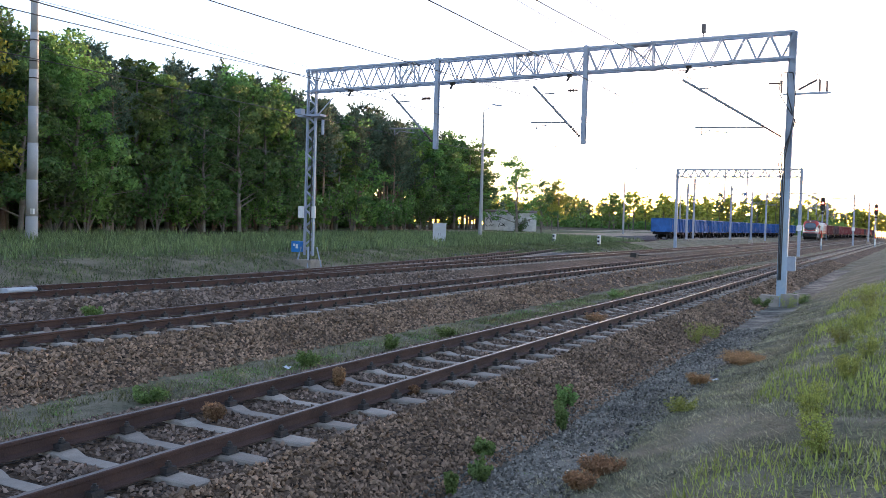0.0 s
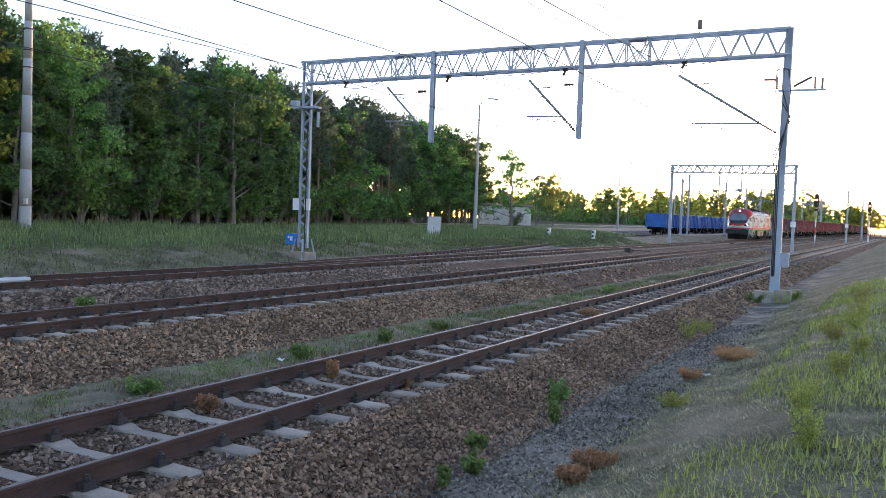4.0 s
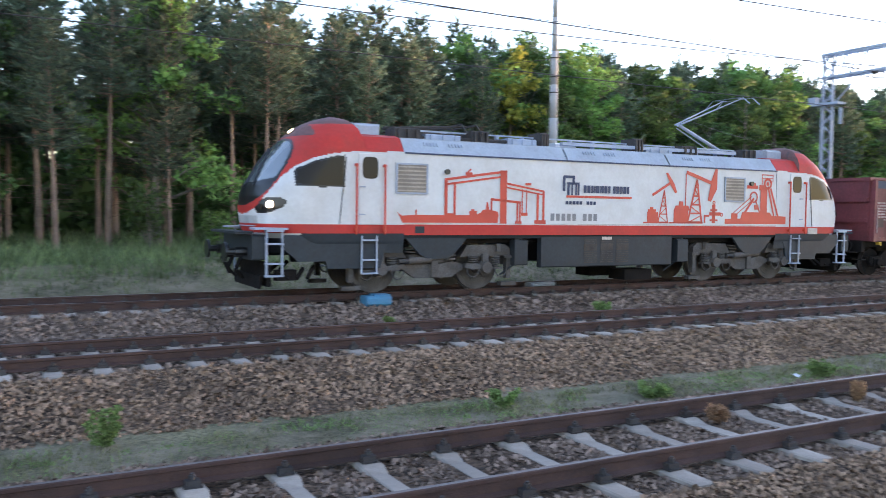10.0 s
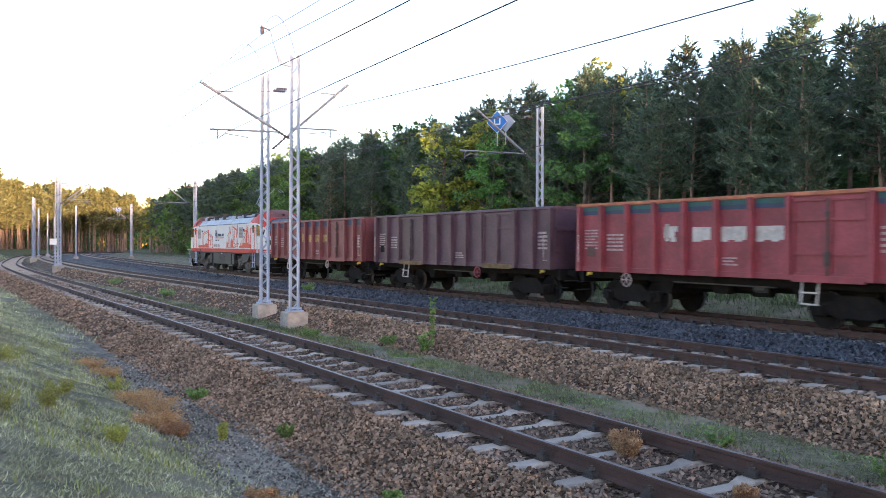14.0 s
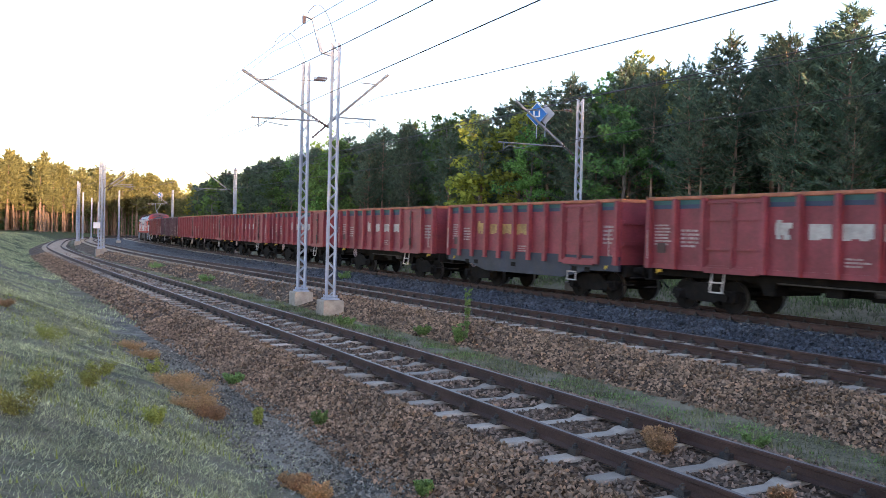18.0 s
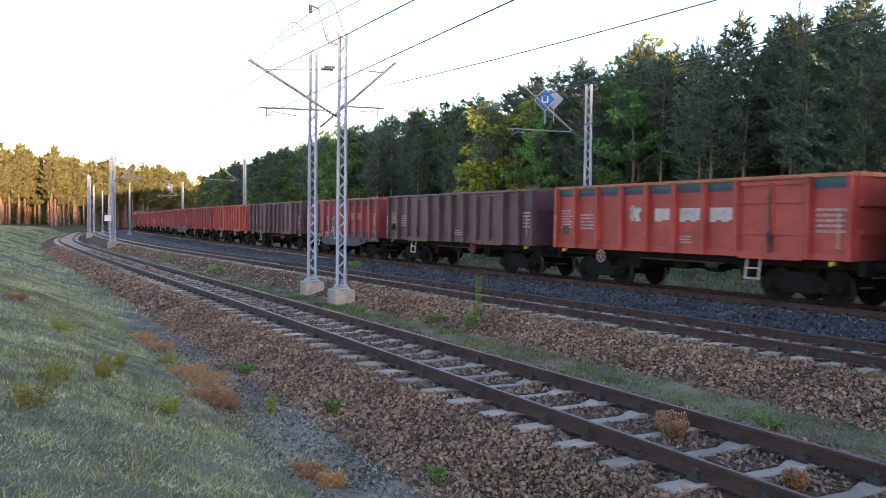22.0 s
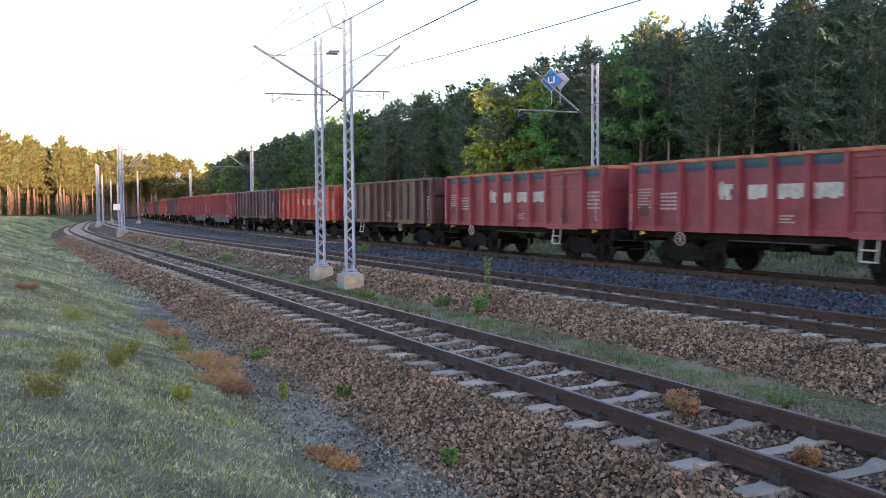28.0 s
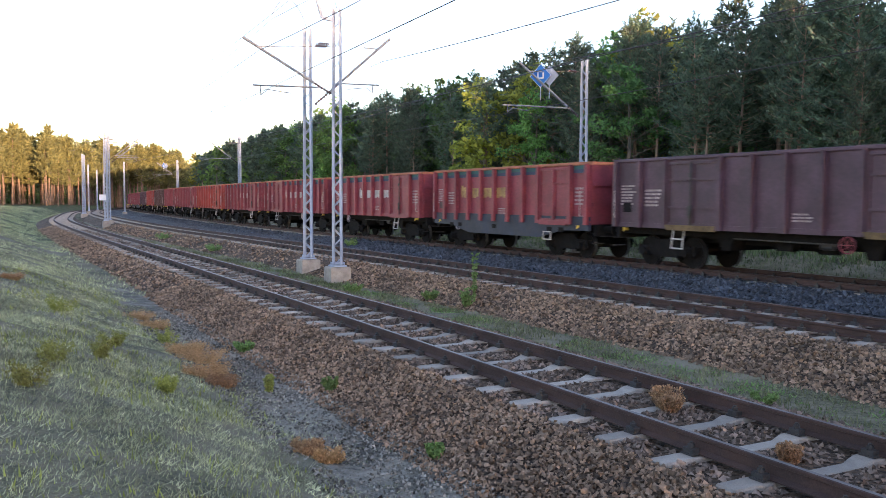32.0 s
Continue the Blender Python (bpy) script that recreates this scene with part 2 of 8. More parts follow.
# ---------- mesh helpers ----------
class Mesh:
    """Collects faces and turns them into one mesh."""

    def __init__(self):
        self.v, self.f, self.m = [], [], []

    def face(self, pts, mi=0):
        i = len(self.v)
        self.v.extend(tuple(p) for p in pts)
        self.f.append(tuple(range(i, i + len(pts))))
        self.m.append(mi)

    def raw(self, pts, faces, mi=0):
        i = len(self.v)
        self.v.extend(tuple(p) for p in pts)
        for f in faces:
            self.f.append(tuple(i + k for k in f))
            self.m.append(mi)

    def box(self, c, s, mi=0, m=None, ch=0.0):
        """Box of size s round c, its long edges chamfered by ch."""
        x, y, z = (k / 2 for k in s)
        if ch:
            ring = [(-y + ch, -z), (y - ch, -z), (y, -z + ch), (y, z - ch), (y - ch, z), (-y + ch, z), (-y, z - ch), (-y, -z + ch)]
        else:
            ring = [(-y, -z), (y, -z), (y, z), (-y, z)]
        k = len(ring)
        pts = [Vector((a, p, q)) for a in (-x, x) for p, q in ring]
        if m is not None:
            pts = [m @ p for p in pts]
        pts = [p + Vector(c) for p in pts]
        faces = [(i, (i + 1) % k, k + (i + 1) % k, k + i) for i in range(k)]
        faces = [tuple(reversed(f)) for f in faces]
        self.raw(pts, faces + [tuple(range(k)), tuple(range(2 * k - 1, k - 1, -1))], mi)

    def tube(self, p, q, r, n=6, mi=0, r2=None, caps=True):
        p, q = Vector(p), Vector(q)
        d = (q - p)
        if d.length < 1e-6:
            return
        a = d.orthogonal().normalized()
        b = d.normalized().cross(a)
        r2 = r if r2 is None else r2
        ring = [(math.cos(2 * math.pi * i / n), math.sin(2 * math.pi * i / n)) for i in range(n)]
        pts = [p + (a * c + b * s) * r for c, s in ring] + [q + (a * c + b * s) * r2 for c, s in ring]
        faces = [(i, (i + 1) % n, n + (i + 1) % n, n + i) for i in range(n)]
        if caps:
            faces += [tuple(range(n - 1, -1, -1)), tuple(range(n, 2 * n))]
        self.raw(pts, faces, mi)

    def path(self, pts, r, n=4, mi=0):
        """One tube bent through the points."""
        pts = [Vector(p) for p in pts]
        out = []
        for i, p in enumerate(pts):
            d = pts[min(i + 1, len(pts) - 1)] - pts[max(i - 1, 0)]
            a = d.cross(Vector((0, 0, 1)))
            a = (a if a.length > 1e-4 * d.length else d.cross(Vector((0, 1, 0)))).normalized()
            b = a.cross(d).normalized()
            out += [p + (a * math.cos(2 * math.pi * k / n) + b * math.sin(2 * math.pi * k / n)) * r for k in range(n)]
        faces = [(i * n + k, i * n + (k + 1) % n, (i + 1) * n + (k + 1) % n, (i + 1) * n + k) for i in range(len(pts) - 1) for k in range(n)]
        self.raw(out, faces + [tuple(range(n - 1, -1, -1)), tuple(range(len(out) - n, len(out)))], mi)

    def bar(self, p, q, w, h, mi=0, up=(0, 0, 1)):
        """Rectangular bar from p to q, w wide and h high."""
        p, q = Vector(p), Vector(q)
        d = (q - p).normalized()
        u = Vector(up)
        side = d.cross(u)
        if side.length < 1e-4:
            side = d.cross(Vector((0, 1, 0)))
        side.normalize()
        u = side.cross(d)
        ring = [(-w / 2, -h / 2), (w / 2, -h / 2), (w / 2, h / 2), (-w / 2, h / 2)]
        pts = [e + side * a + u * b for e in (p, q) for a, b in ring]
        self.raw(pts, [(0, 1, 5, 4), (1, 2, 6, 5), (2, 3, 7, 6), (3, 0, 4, 7), (3, 2, 1, 0), (4, 5, 6, 7)], mi)

    def prism(self, outline, y0, y1, mi=0, axis="y"):
        """Outline of (x, z) pushed from y0 to y1."""
        k = len(outline)
        if axis == "y":
            pts = [(x, y, z) for y in (y0, y1) for x, z in outline]
        elif axis == "x":
            pts = [(y, x, z) for y in (y0, y1) for x, z in outline]
        else:
            pts = [(x, z, y) for y in (y0, y1) for x, z in outline]
        faces = [(i, (i + 1) % k, k + (i + 1) % k, k + i) for i in range(k)]
        self.raw(pts, faces + [tuple(range(k - 1, -1, -1)), tuple(range(k, 2 * k))], mi)

    def disc(self, c, axis, r, t, n=20, mi=0):
        c, a = Vector(c), Vector(axis).normalized()
        self.tube(c - a * t / 2, c + a * t / 2, r, n, mi)

    def data(self, name, mats, smooth=False):
        me = bpy.data.meshes.new(name)
        me.from_pydata(self.v, [], self.f)
        for m in mats if isinstance(mats, (list, tuple)) else [mats]:
            me.materials.append(m)
        if len(set(self.m)) > 1:
            me.polygons.foreach_set("material_index", self.m)
        if smooth:
            me.shade_smooth()
        me.update()
        return me


def part(name, mesh, mats, parent, label="", smooth=False):
    """One mesh object under a thing or under a part."""
    me = mesh.data(name, mats, smooth) if isinstance(mesh, Mesh) else mesh
    ob = new(name, me)
    ob.parent = parent
    if label:
        tagged(ob, label)
    return ob


def thing(name, label, category, place=None, group="", kind=""):
    ob = new(name)
    ob.empty_display_size = 0.2
    if place is not None:
        ob.matrix_basis = place
    return tagged(ob, label, category, group, kind)


def fast_mesh(name, verts, faces_n, mat, n_per):
    """Mesh from numpy: verts (k, 3) and faces (f, n_per)."""
    me = bpy.data.meshes.new(name)
    me.vertices.add(len(verts))
    me.vertices.foreach_set("co", verts.astype(np.float32).ravel())
    me.loops.add(faces_n.size)
    me.loops.foreach_set("vertex_index", faces_n.astype(np.int32).ravel())
    me.polygons.add(len(faces_n))
    me.polygons.foreach_set("loop_start", np.arange(0, faces_n.size, n_per, dtype=np.int32))
    me.materials.append(mat)
    me.update(calc_edges=True)
    return me


# ---------- the lines of the railway ----------
def spline(px, py, q):
    """Natural cubic spline through the points."""
    px, py, q = np.array(px, float), np.array(py, float), np.asarray(q, float)
    n, h = len(px), np.diff(px)
    a, b = np.zeros((n, n)), np.zeros(n)
    a[0, 0] = a[-1, -1] = 1
    for i in range(1, n - 1):
        a[i, i - 1], a[i, i], a[i, i + 1] = h[i - 1], 2 * (h[i - 1] + h[i]), h[i]
        b[i] = 6 * ((py[i + 1] - py[i]) / h[i] - (py[i] - py[i - 1]) / h[i - 1])
    m = np.linalg.solve(a, b)
    i = np.clip(np.searchsorted(px, q) - 1, 0, n - 2)
    u, w = (px[i + 1] - q) / h[i], (q - px[i]) / h[i]
    return u * py[i] + w * py[i + 1] + ((u ** 3 - u) * m[i] + (w ** 3 - w) * m[i + 1]) * h[i] ** 2 / 6


def rise(x):
    """The line climbs gently away from the camera both ways."""
    return np.where(x < 0, np.minimum(-x * 0.0028, 0.3), np.clip((x - 25) * 0.0045, 0, 1.2))


class Line:
    """A track's centre line: place, height and heading by distance along it; 0 is abreast of the camera."""

    def __init__(self, pts, z0, x0=-344.0, x1=420.0):
        self.z0 = z0
        self.x = np.arange(x0, x1, 0.5)
        self.y = spline([p[0] for p in pts], [p[1] for p in pts], self.x)
        d = np.hypot(np.diff(self.x), np.diff(self.y))
        s = np.concatenate([[0], np.cumsum(d)])
        self.s = s - np.interp(0.0, self.x, s) if x0 < 0 else s
        self.z = z0 + rise(self.x)

    def at(self, s):
        x, y, z = (np.interp(s, self.s, k) for k in (self.x, self.y, self.z))
        x2, y2 = np.interp(s + 0.5, self.s, self.x), np.interp(s + 0.5, self.s, self.y)
        x1, y1 = np.interp(s - 0.5, self.s, self.x), np.interp(s - 0.5, self.s, self.y)
        return x, y, z, np.arctan2(y2 - y1, x2 - x1)

    def y_at(self, x):
        return np.interp(x, self.x, self.y)


NEAR = Line([(-345, 210), (-330, 122), (-312, 78), (-295, 55), (-275, 38.5), (-250, 25.5), (-220, 16.5), (-193, 11.8), (-128, 6.0), (-112, 5.0), (-97, 4.5), (-82, 4.55), (-62, 4.95), (-48, 5.4),
             (-25, 6.2), (0, 6.75), (22, 6.75), (42, 6.5), (60, 6.2), (78, 5.7), (97, 5.1), (190, 2.2), (420, -6)], -0.07)
MID = Line([(-345, 220), (-330, 131), (-312, 86), (-295, 62), (-275, 44.5), (-250, 31), (-220, 21), (-187, 15.3), (-128, 11), (-85, 10.4), (-65, 10.9), (-45, 12), (-25, 13), (0, 13.75),
            (22, 13.85), (42, 13.6), (60, 13.2), (78, 12.6), (97, 11.9), (190, 8.6), (420, 0.3)], 0.06)
FAR = Line([(-345, 230), (-330, 140), (-312, 95), (-295, 70), (-275, 52), (-250, 38), (-220, 27.5), (-190, 23.2), (-150, 20.6), (-112, 18.6), (-80, 17.8), (-56, 17.9), (-30, 18.6), (0, 19.55), (22, 19.45),
            (42, 18.95), (60, 18.5), (78, 17.9), (97, 17.2), (190, 14.0), (420, 6)], 0.2)
SIDING = Line([(20, 19.45), (40, 21.1), (60, 24.0), (85, 27.9), (110, 30.2), (130, 30.8), (190, 28.2), (260, 24), (330, 19)], 0.2, 20.0, 325.0)

# ---------- ground ----------
BANDS = [  # reference line, offset from it, height over its rail head, material of the strip beyond
    ("a", -2600, 1.6, 0), ("n", -300, 1.7, 0), ("n", -80, 1.5, 0), ("n", -30, 1.3, 0), ("n", -18, 1.12, 0), ("n", -14, 1.02, 0), ("n", -11, 0.9, 0), ("n", -9, 0.76, 0),
    ("n", -7.6, 0.6, 0), ("n", -6.7, 0.46, 0), ("n", -5.8, 0.22, 0), ("n", -5.1, -0.05, 0), ("n", -4.5, -0.26, 0), ("n", -4.0, -0.42, 0),
    ("n", -3.75, -0.52, 1), ("n", -3.2, -0.6, 1), ("n", -2.8, -0.6, 1), ("n", -2.6, -0.54, 2), ("n", -2.05, -0.4, 2), ("n", -1.7, -0.27, 2), ("n", -1.45, -0.22, 2),
    ("n", -0.95, -0.23, 2), ("n", 0, -0.24, 2), ("n", 0.95, -0.23, 2), ("n", 1.45, -0.23, 2), ("n", 1.75, -0.32, 2), ("n", 2.1, -0.46, 2), ("n", 2.5, -0.52, 3),
    ("m", -3.5, -0.66, 3), ("m", -3.05, -0.62, 2), ("m", -2.5, -0.46, 2), ("m", -1.95, -0.29, 2), ("m", -1.5, -0.22, 2), ("m", -0.95, -0.23, 2), ("m", 0, -0.24, 2),
    ("m", 0.95, -0.23, 2), ("m", 1.5, -0.22, 4), ("m", 2.2, -0.3, 4), ("f", -2.6, -0.4, 4), ("f", -1.9, -0.27, 4), ("f", -1.45, -0.22, 4), ("f", -0.9, -0.23, 4), ("f", 0, -0.24, 4),
    ("f", 0.9, -0.23, 4), ("f", 1.5, -0.23, 4), ("f", 2.0, -0.38, 4), ("f", 2.6, -0.6, 3), ("f", 3.3, -0.66, 3), ("f", 4.2, -0.5, 3), ("f", 5.2, -0.22, 3), ("f", 6.5, 0.02, 3),
    ("f", 8.5, 0.2, 5), ("f", 11, 0.3, 5), ("f", 14, 0.36, 5), ("f", 20, 0.45, 6), ("f", 30, 0.55, 6), ("f", 50, 0.7, 6), ("f", 100, 0.9, 6), ("f", 300, 1.2, 6), ("a", 2600, 1.4, 6)]


def siding_y(x):
    return np.interp(x, SIDING.x, SIDING.y)


def ground_height(x, y):
    """Height of the ground at a place near the line."""
    yn, ym, yf = NEAR.y_at(x), MID.y_at(x), FAR.y_at(x)
    r = float(rise(np.float64(x)))
    ys, zs = [], []
    for ref, off, h, _ in BANDS:
        if ref == "a":
            ys.append(off)
            zs.append(h)
        else:
            ys.append({"n": yn, "m": ym, "f": yf}[ref] + off)
            zs.append({"n": -0.07, "m": 0.06, "f": 0.2}[ref] + r + h)
    z = float(np.interp(y, ys, zs))
    if 22 < x < 320:
        d = abs(y - float(siding_y(x)))
        k = min(max((3.4 - d) / 1.6, 0), 1)
        z = z * (1 - k) + (0.2 + r - 0.24) * k
    return z


def build_ground():
    xs = np.concatenate([[-3000, -1200], np.arange(-520, -120, 8), np.arange(-120, -40, 2), np.arange(-40, 44, 0.5), np.arange(44, 130, 2), np.arange(130, 420, 8), [1200, 3000]])
    rows, verts = len(BANDS), []
    for x in xs:
        xc = min(max(x, -262), 418)
        yn, ym, yf = NEAR.y_at(xc), MID.y_at(xc), FAR.y_at(xc)
        for k, (ref, off, h, mi) in enumerate(BANDS):
            y = off if ref == "a" else {"n": yn, "m": ym, "f": yf}[ref] + off
            if ref != "a" and mi != BANDS[k - 1][3]:
                y += 0.22 * noise.noise((x * 0.9, k * 7.1, 0)) + 0.15 * noise.noise((x * 3.1, k * 3.3, 4))
            z = ground_height(xc, y) if ref != "a" else h
            on_bed = (ref == "n" and abs(off) < 1.6) or (ref == "m" and abs(off) < 1.6) or (ref == "f" and abs(off) < 1.6)
            z += (0.012 if on_bed else 0.06 if mi in (0, 3, 5, 6) else 0.03) * noise.noise((x * 1.3, y * 1.3, 2)) if abs(x) < 500 else 0
            verts.append((x, y, z))
    faces, mats = [], []
    for i in range(len(xs) - 1):
        for k in range(rows - 1):
            a = i * rows + k
            faces.append((a, a + rows, a + rows + 1, a + 1))
            mi = BANDS[k][3]
            xm = (xs[i] + xs[i + 1]) / 2
            ymid = sum(verts[j][1] for j in faces[-1]) / 4
            if mi == 4 and xm > -6:
                mi = 2
            if mi == 1 and not -29 < xm < 70:
                mi = 0
            if mi == 0 and xm < -60:
                mi = 5
            if mi in (3, 5) and 24 < xm < 320 and abs(ymid - float(siding_y(xm))) < 2.6:
                mi = 4
            if mi in (5, 6) and xm > 80 and ymid < 60:
                mi = 7 if noise.noise((xm * 0.05, ymid * 0.05, 1)) > -0.1 else 5
            mats.append(mi)
    me = bpy.data.meshes.new("ground")
    me.from_pydata(verts, [], faces)
    for m in (GRASSY, CINDER, BALLAST, GRASSY, BALLAST_GREY, MEADOW, FOREST_FLOOR, SAND):
        me.materials.append(m)
    me.polygons.foreach_set("material_index", mats)
    me.shade_smooth()
    me.update()
    return tagged(new("ground", me), "railway formation with ballast beds, cinder path, grass banks and forest floor", "ground", kind="structure")


ground = build_ground()


# ---------- tracks ----------
def rail_mesh(line, off, s0, s1, head):
    prof = [(-0.075, -0.172), (0.075, -0.172), (0.075, -0.16), (0.012, -0.135), (0.009, -0.05), (0.036, -0.038), (0.036, -0.008), (0.026, 0.0),
            (-0.026, 0.0), (-0.036, -0.008), (-0.036, -0.038), (-0.009, -0.05), (-0.012, -0.135), (-0.075, -0.16)]
    n = len(prof)
    st = np.concatenate([np.arange(s0, -60, 4), np.arange(max(s0, -60), 60, 1.0), np.arange(60, s1, 4)]) if s0 < -60 else np.arange(s0, s1, 2.0)
    v, f, m = [], [], []
    for s in st:
        x, y, z, a = line.at(s)
        c, d = math.cos(a), math.sin(a)
        for p, q in prof:
            w = off + p
            v.append((x - d * w, y + c * w, z + q))
    for i in range(len(st) - 1):
        for k in range(n):
            a, b = i * n + k, i * n + (k + 1) % n
            f.append((a, a + n, b + n, b))
            m.append(1 if k == 7 else 0)
    me = bpy.data.meshes.new("rail")
    me.from_pydata(v, [], f)
    me.materials.append(RUST)
    me.materials.append(head)
    me.polygons.foreach_set("material_index", m)
    me.update()
    return me


def sleeper_mesh(seed):
    rnd = random.Random(seed)
    m = Mesh()
    secs = [(-1.3, -0.02, 0.105), (-1.27, 0, 0.12), (-0.93, 0.0, 0.125), (-0.55, 0.0, 0.125), (-0.38, -0.045, 0.1), (0.38, -0.045, 0.1), (0.55, 0, 0.125), (0.93, 0, 0.125), (1.27, 0, 0.12), (1.3, -0.02, 0.105)]
    pts = []
    for y, top, w in secs:
        j = [rnd.uniform(-0.006, 0.006) for _ in range(4)]
        pts += [(-w - 0.03, y, -0.16), (-w + j[0], y, top - 0.015), (-w + 0.02, y, top + j[1] * 0.5), (w - 0.02, y, top + j[2] * 0.5), (w + j[3], y, top - 0.015), (w + 0.03, y, -0.16)]
    f = []
    for i in range(len(secs) - 1):
        for k in range(5):
            a = i * 6 + k
            f.append((a, a + 1, a + 7, a + 6))
    f += [(5, 4, 3, 2, 1, 0), tuple(range(len(secs) * 6 - 6, len(secs) * 6))]
    m.raw(pts, f)
    return m.data("sleeper", CONCRETE)


SLEEPERS = [sleeper_mesh(k) for k in range(4)]


def clip_points(m, x, y, z, a, off):
    """Base plate, two bolts and spring washers of one rail seat."""
    r = Matrix.Rotation(a, 4, "Z")
    o = Vector((x, y, z))
    for sx in (-1, 1):
        c = o + r @ Vector((0, off + sx * 0.105, -0.14))
        m.box(c, (0.13, 0.09, 0.05), 0, r)
        m.tube(c, c + Vector((0, 0, 0.085)), 0.02, 5)
        m.tube(c + Vector((0, 0, 0.03)), c + Vector((0, 0, 0.065)), 0.034, 6)
    m.box(o + r @ Vector((0, off, -0.172)), (0.16, 0.33, 0.018), 0, r)


SPACING = {"n": (0.8414, -0.145), "m": (0.657, 0.07), "f": (0.642, 0.1)}   # sleepers: step and start


def build_track(name, label, line, s0, s1, singles, ref):
    """Track with two rails; sleepers in the stretch 'singles' are parts of their own, the rest one part."""
    t = thing(name, label, "railway track", kind="structure")
    for off in (-0.7535, 0.7535):
        part("rail", rail_mesh(line, off, s0, s1, SHINY if line is FAR else DULL_HEAD), None, t, "rusty steel rail with a worn head")
    clips, rest = Mesh(), Mesh()
    rnd = random.Random(hash(len(name)) % 97)
    spacing, start = SPACING[ref]
    for i in range(int(s0 / spacing), int(s1 / spacing)):
        s = i * spacing + start
        x, y, z, a = line.at(s)
        near = singles[0] <= s <= singles[1]
        if near:
            ob = part("sleeper", SLEEPERS[i % 4], None, t)
            ob.matrix_basis = pose(x, y, z - 0.182 + rnd.uniform(-0.008, 0.004), 0, 0, math.degrees(a) + rnd.uniform(-0.8, 0.8))
        elif s > -260 and s < 260:
            r = Matrix.Rotation(a, 4, "Z")
            rest.box((x, y, z - 0.24), (0.25, 2.6, 0.12), 0, r)
        if -45 < s < 55:
            for off in (-0.7535, 0.7535):
                clip_points(clips, x, y, z, a, off)
    if rest.v:
        tagged(part("sleepers", rest, CONCRETE, t), kind="stuff")
    tagged(part("rail_fastenings", clips, DARKSTEEL, t), kind="stuff")
    return t

# ---------- overhead line structures ----------
def mast_lattice(name, owner, base, top, width, depth, taper=1.0, pitch=0.55, across=(1, 0), label=""):
    """Two channel legs tied by zigzag lacing, standing on base."""
    u = Vector((*across, 0)).normalized()
    w = Vector((-u.y, u.x, 0))
    b, t = Vector(base), Vector(top)
    for sgn in (-1, 1):
        m = Mesh()
        p, q = b + u * sgn * width / 2, t + u * sgn * width / 2 * taper
        d, c = depth / 2, -sgn
        ring = [(-d, 0), (d, 0), (d, 0.07), (d - 0.014, 0.07), (d - 0.014, 0.014), (-d + 0.014, 0.014), (-d + 0.014, 0.07), (-d, 0.07)]
        pts = [e + w * a + u * c * b2 for e in (p, q) for a, b2 in ring]
        k = len(ring)
        m.raw(pts, [(i, (i + 1) % k, k + (i + 1) % k, k + i) for i in range(k)] + [tuple(range(k)), tuple(range(k, 2 * k))])
        part("leg", m, GALV, owner, label)
    m = Mesh()
    n = max(2, int((t - b).length / pitch))
    for i in range(n):
        f0, f1 = i / n, (i + 1) / n
        s = 1 if i % 2 else -1
        for e in (-1, 1):
            p = b.lerp(t, f0) + u * s * width / 2 * (1 + (taper - 1) * f0) + w * e * depth * 0.45
            q = b.lerp(t, f1) - u * s * width / 2 * (1 + (taper - 1) * f1) + w * e * depth * 0.45
            m.bar(p, q, 0.035, 0.035)
    tagged(part("lacing", m, GALV, owner), kind="stuff")


ARM = material("dull_grey_tube", (0.2, 0.215, 0.24), 0.6, vary=0.2, bump=0.05)


def insulator(m, p, q, mi=0):
    """Ribbed porcelain rod."""
    p, q = Vector(p), Vector(q)
    m.tube(p, q, 0.03, 6, mi)
    n = 6
    for i in range(n):
        c = p.lerp(q, (i + 0.5) / n)
        d = (q - p).normalized() * 0.018
        m.tube(c - d, c + d, 0.065, 8, mi)


def cantilever(owner, joint, tip, steady_z, side, reach=None, register=True):
    """Arm from the joint on a mast up to the tip, with tie, steady tube and registration arm. side: unit vector over the track."""
    j, t, u = Vector(joint), Vector(tip), Vector((*side, 0)).normalized()
    arm = Mesh()
    k = j.lerp(t, 0.2)
    arm.tube(k, t, 0.052, 7)
    arm.tube(j + (t - j) * 0.84, j + (t - j) * 0.84 + u * -0.6 + Vector((0, 0, 0.02)), 0.028, 5)
    part("cantilever_arm", arm, ARM, owner)
    ins = Mesh()
    insulator(ins, j, k)
    part("insulator", ins, INSULATOR, owner)
    p = j + (t - j) * min(0.6, max(0.12, (steady_z - 0.02 - j.z) / (t.z - j.z)))
    reach = reach or (t - j).length * 0.9
    e = Vector((j.x, j.y, steady_z)) + u * reach
    st = Mesh()
    st.tube(p, e, 0.034, 6)
    if register:
        r0 = e - u * 0.25
        st.tube(r0, r0 - Vector((0, 0, 0.32)), 0.02, 5)
        st.tube(r0 - Vector((0, 0, 0.3)), r0 - u * 0.25 - Vector((0, 0, 0.12)), 0.02, 5)
        st.tube(r0 - u * 0.25 - Vector((0, 0, 0.12)), r0 - u * 1.0 - Vector((0, 0, 0.22)), 0.02, 5)
    part("steady_arm", st, ARM, owner)
    tie = Mesh()
    a = j + (t - j) * 0.84
    b = Vector((j.x, j.y, a.z + 0.12))
    tie.tube(a, b, 0.012, 4)
    part("tie_wire", tie, WIRE, owner)
    tin = Mesh()
    insulator(tin, b + u * 0.15, b + u * 0.55)
    part("insulator", tin, INSULATOR, owner)


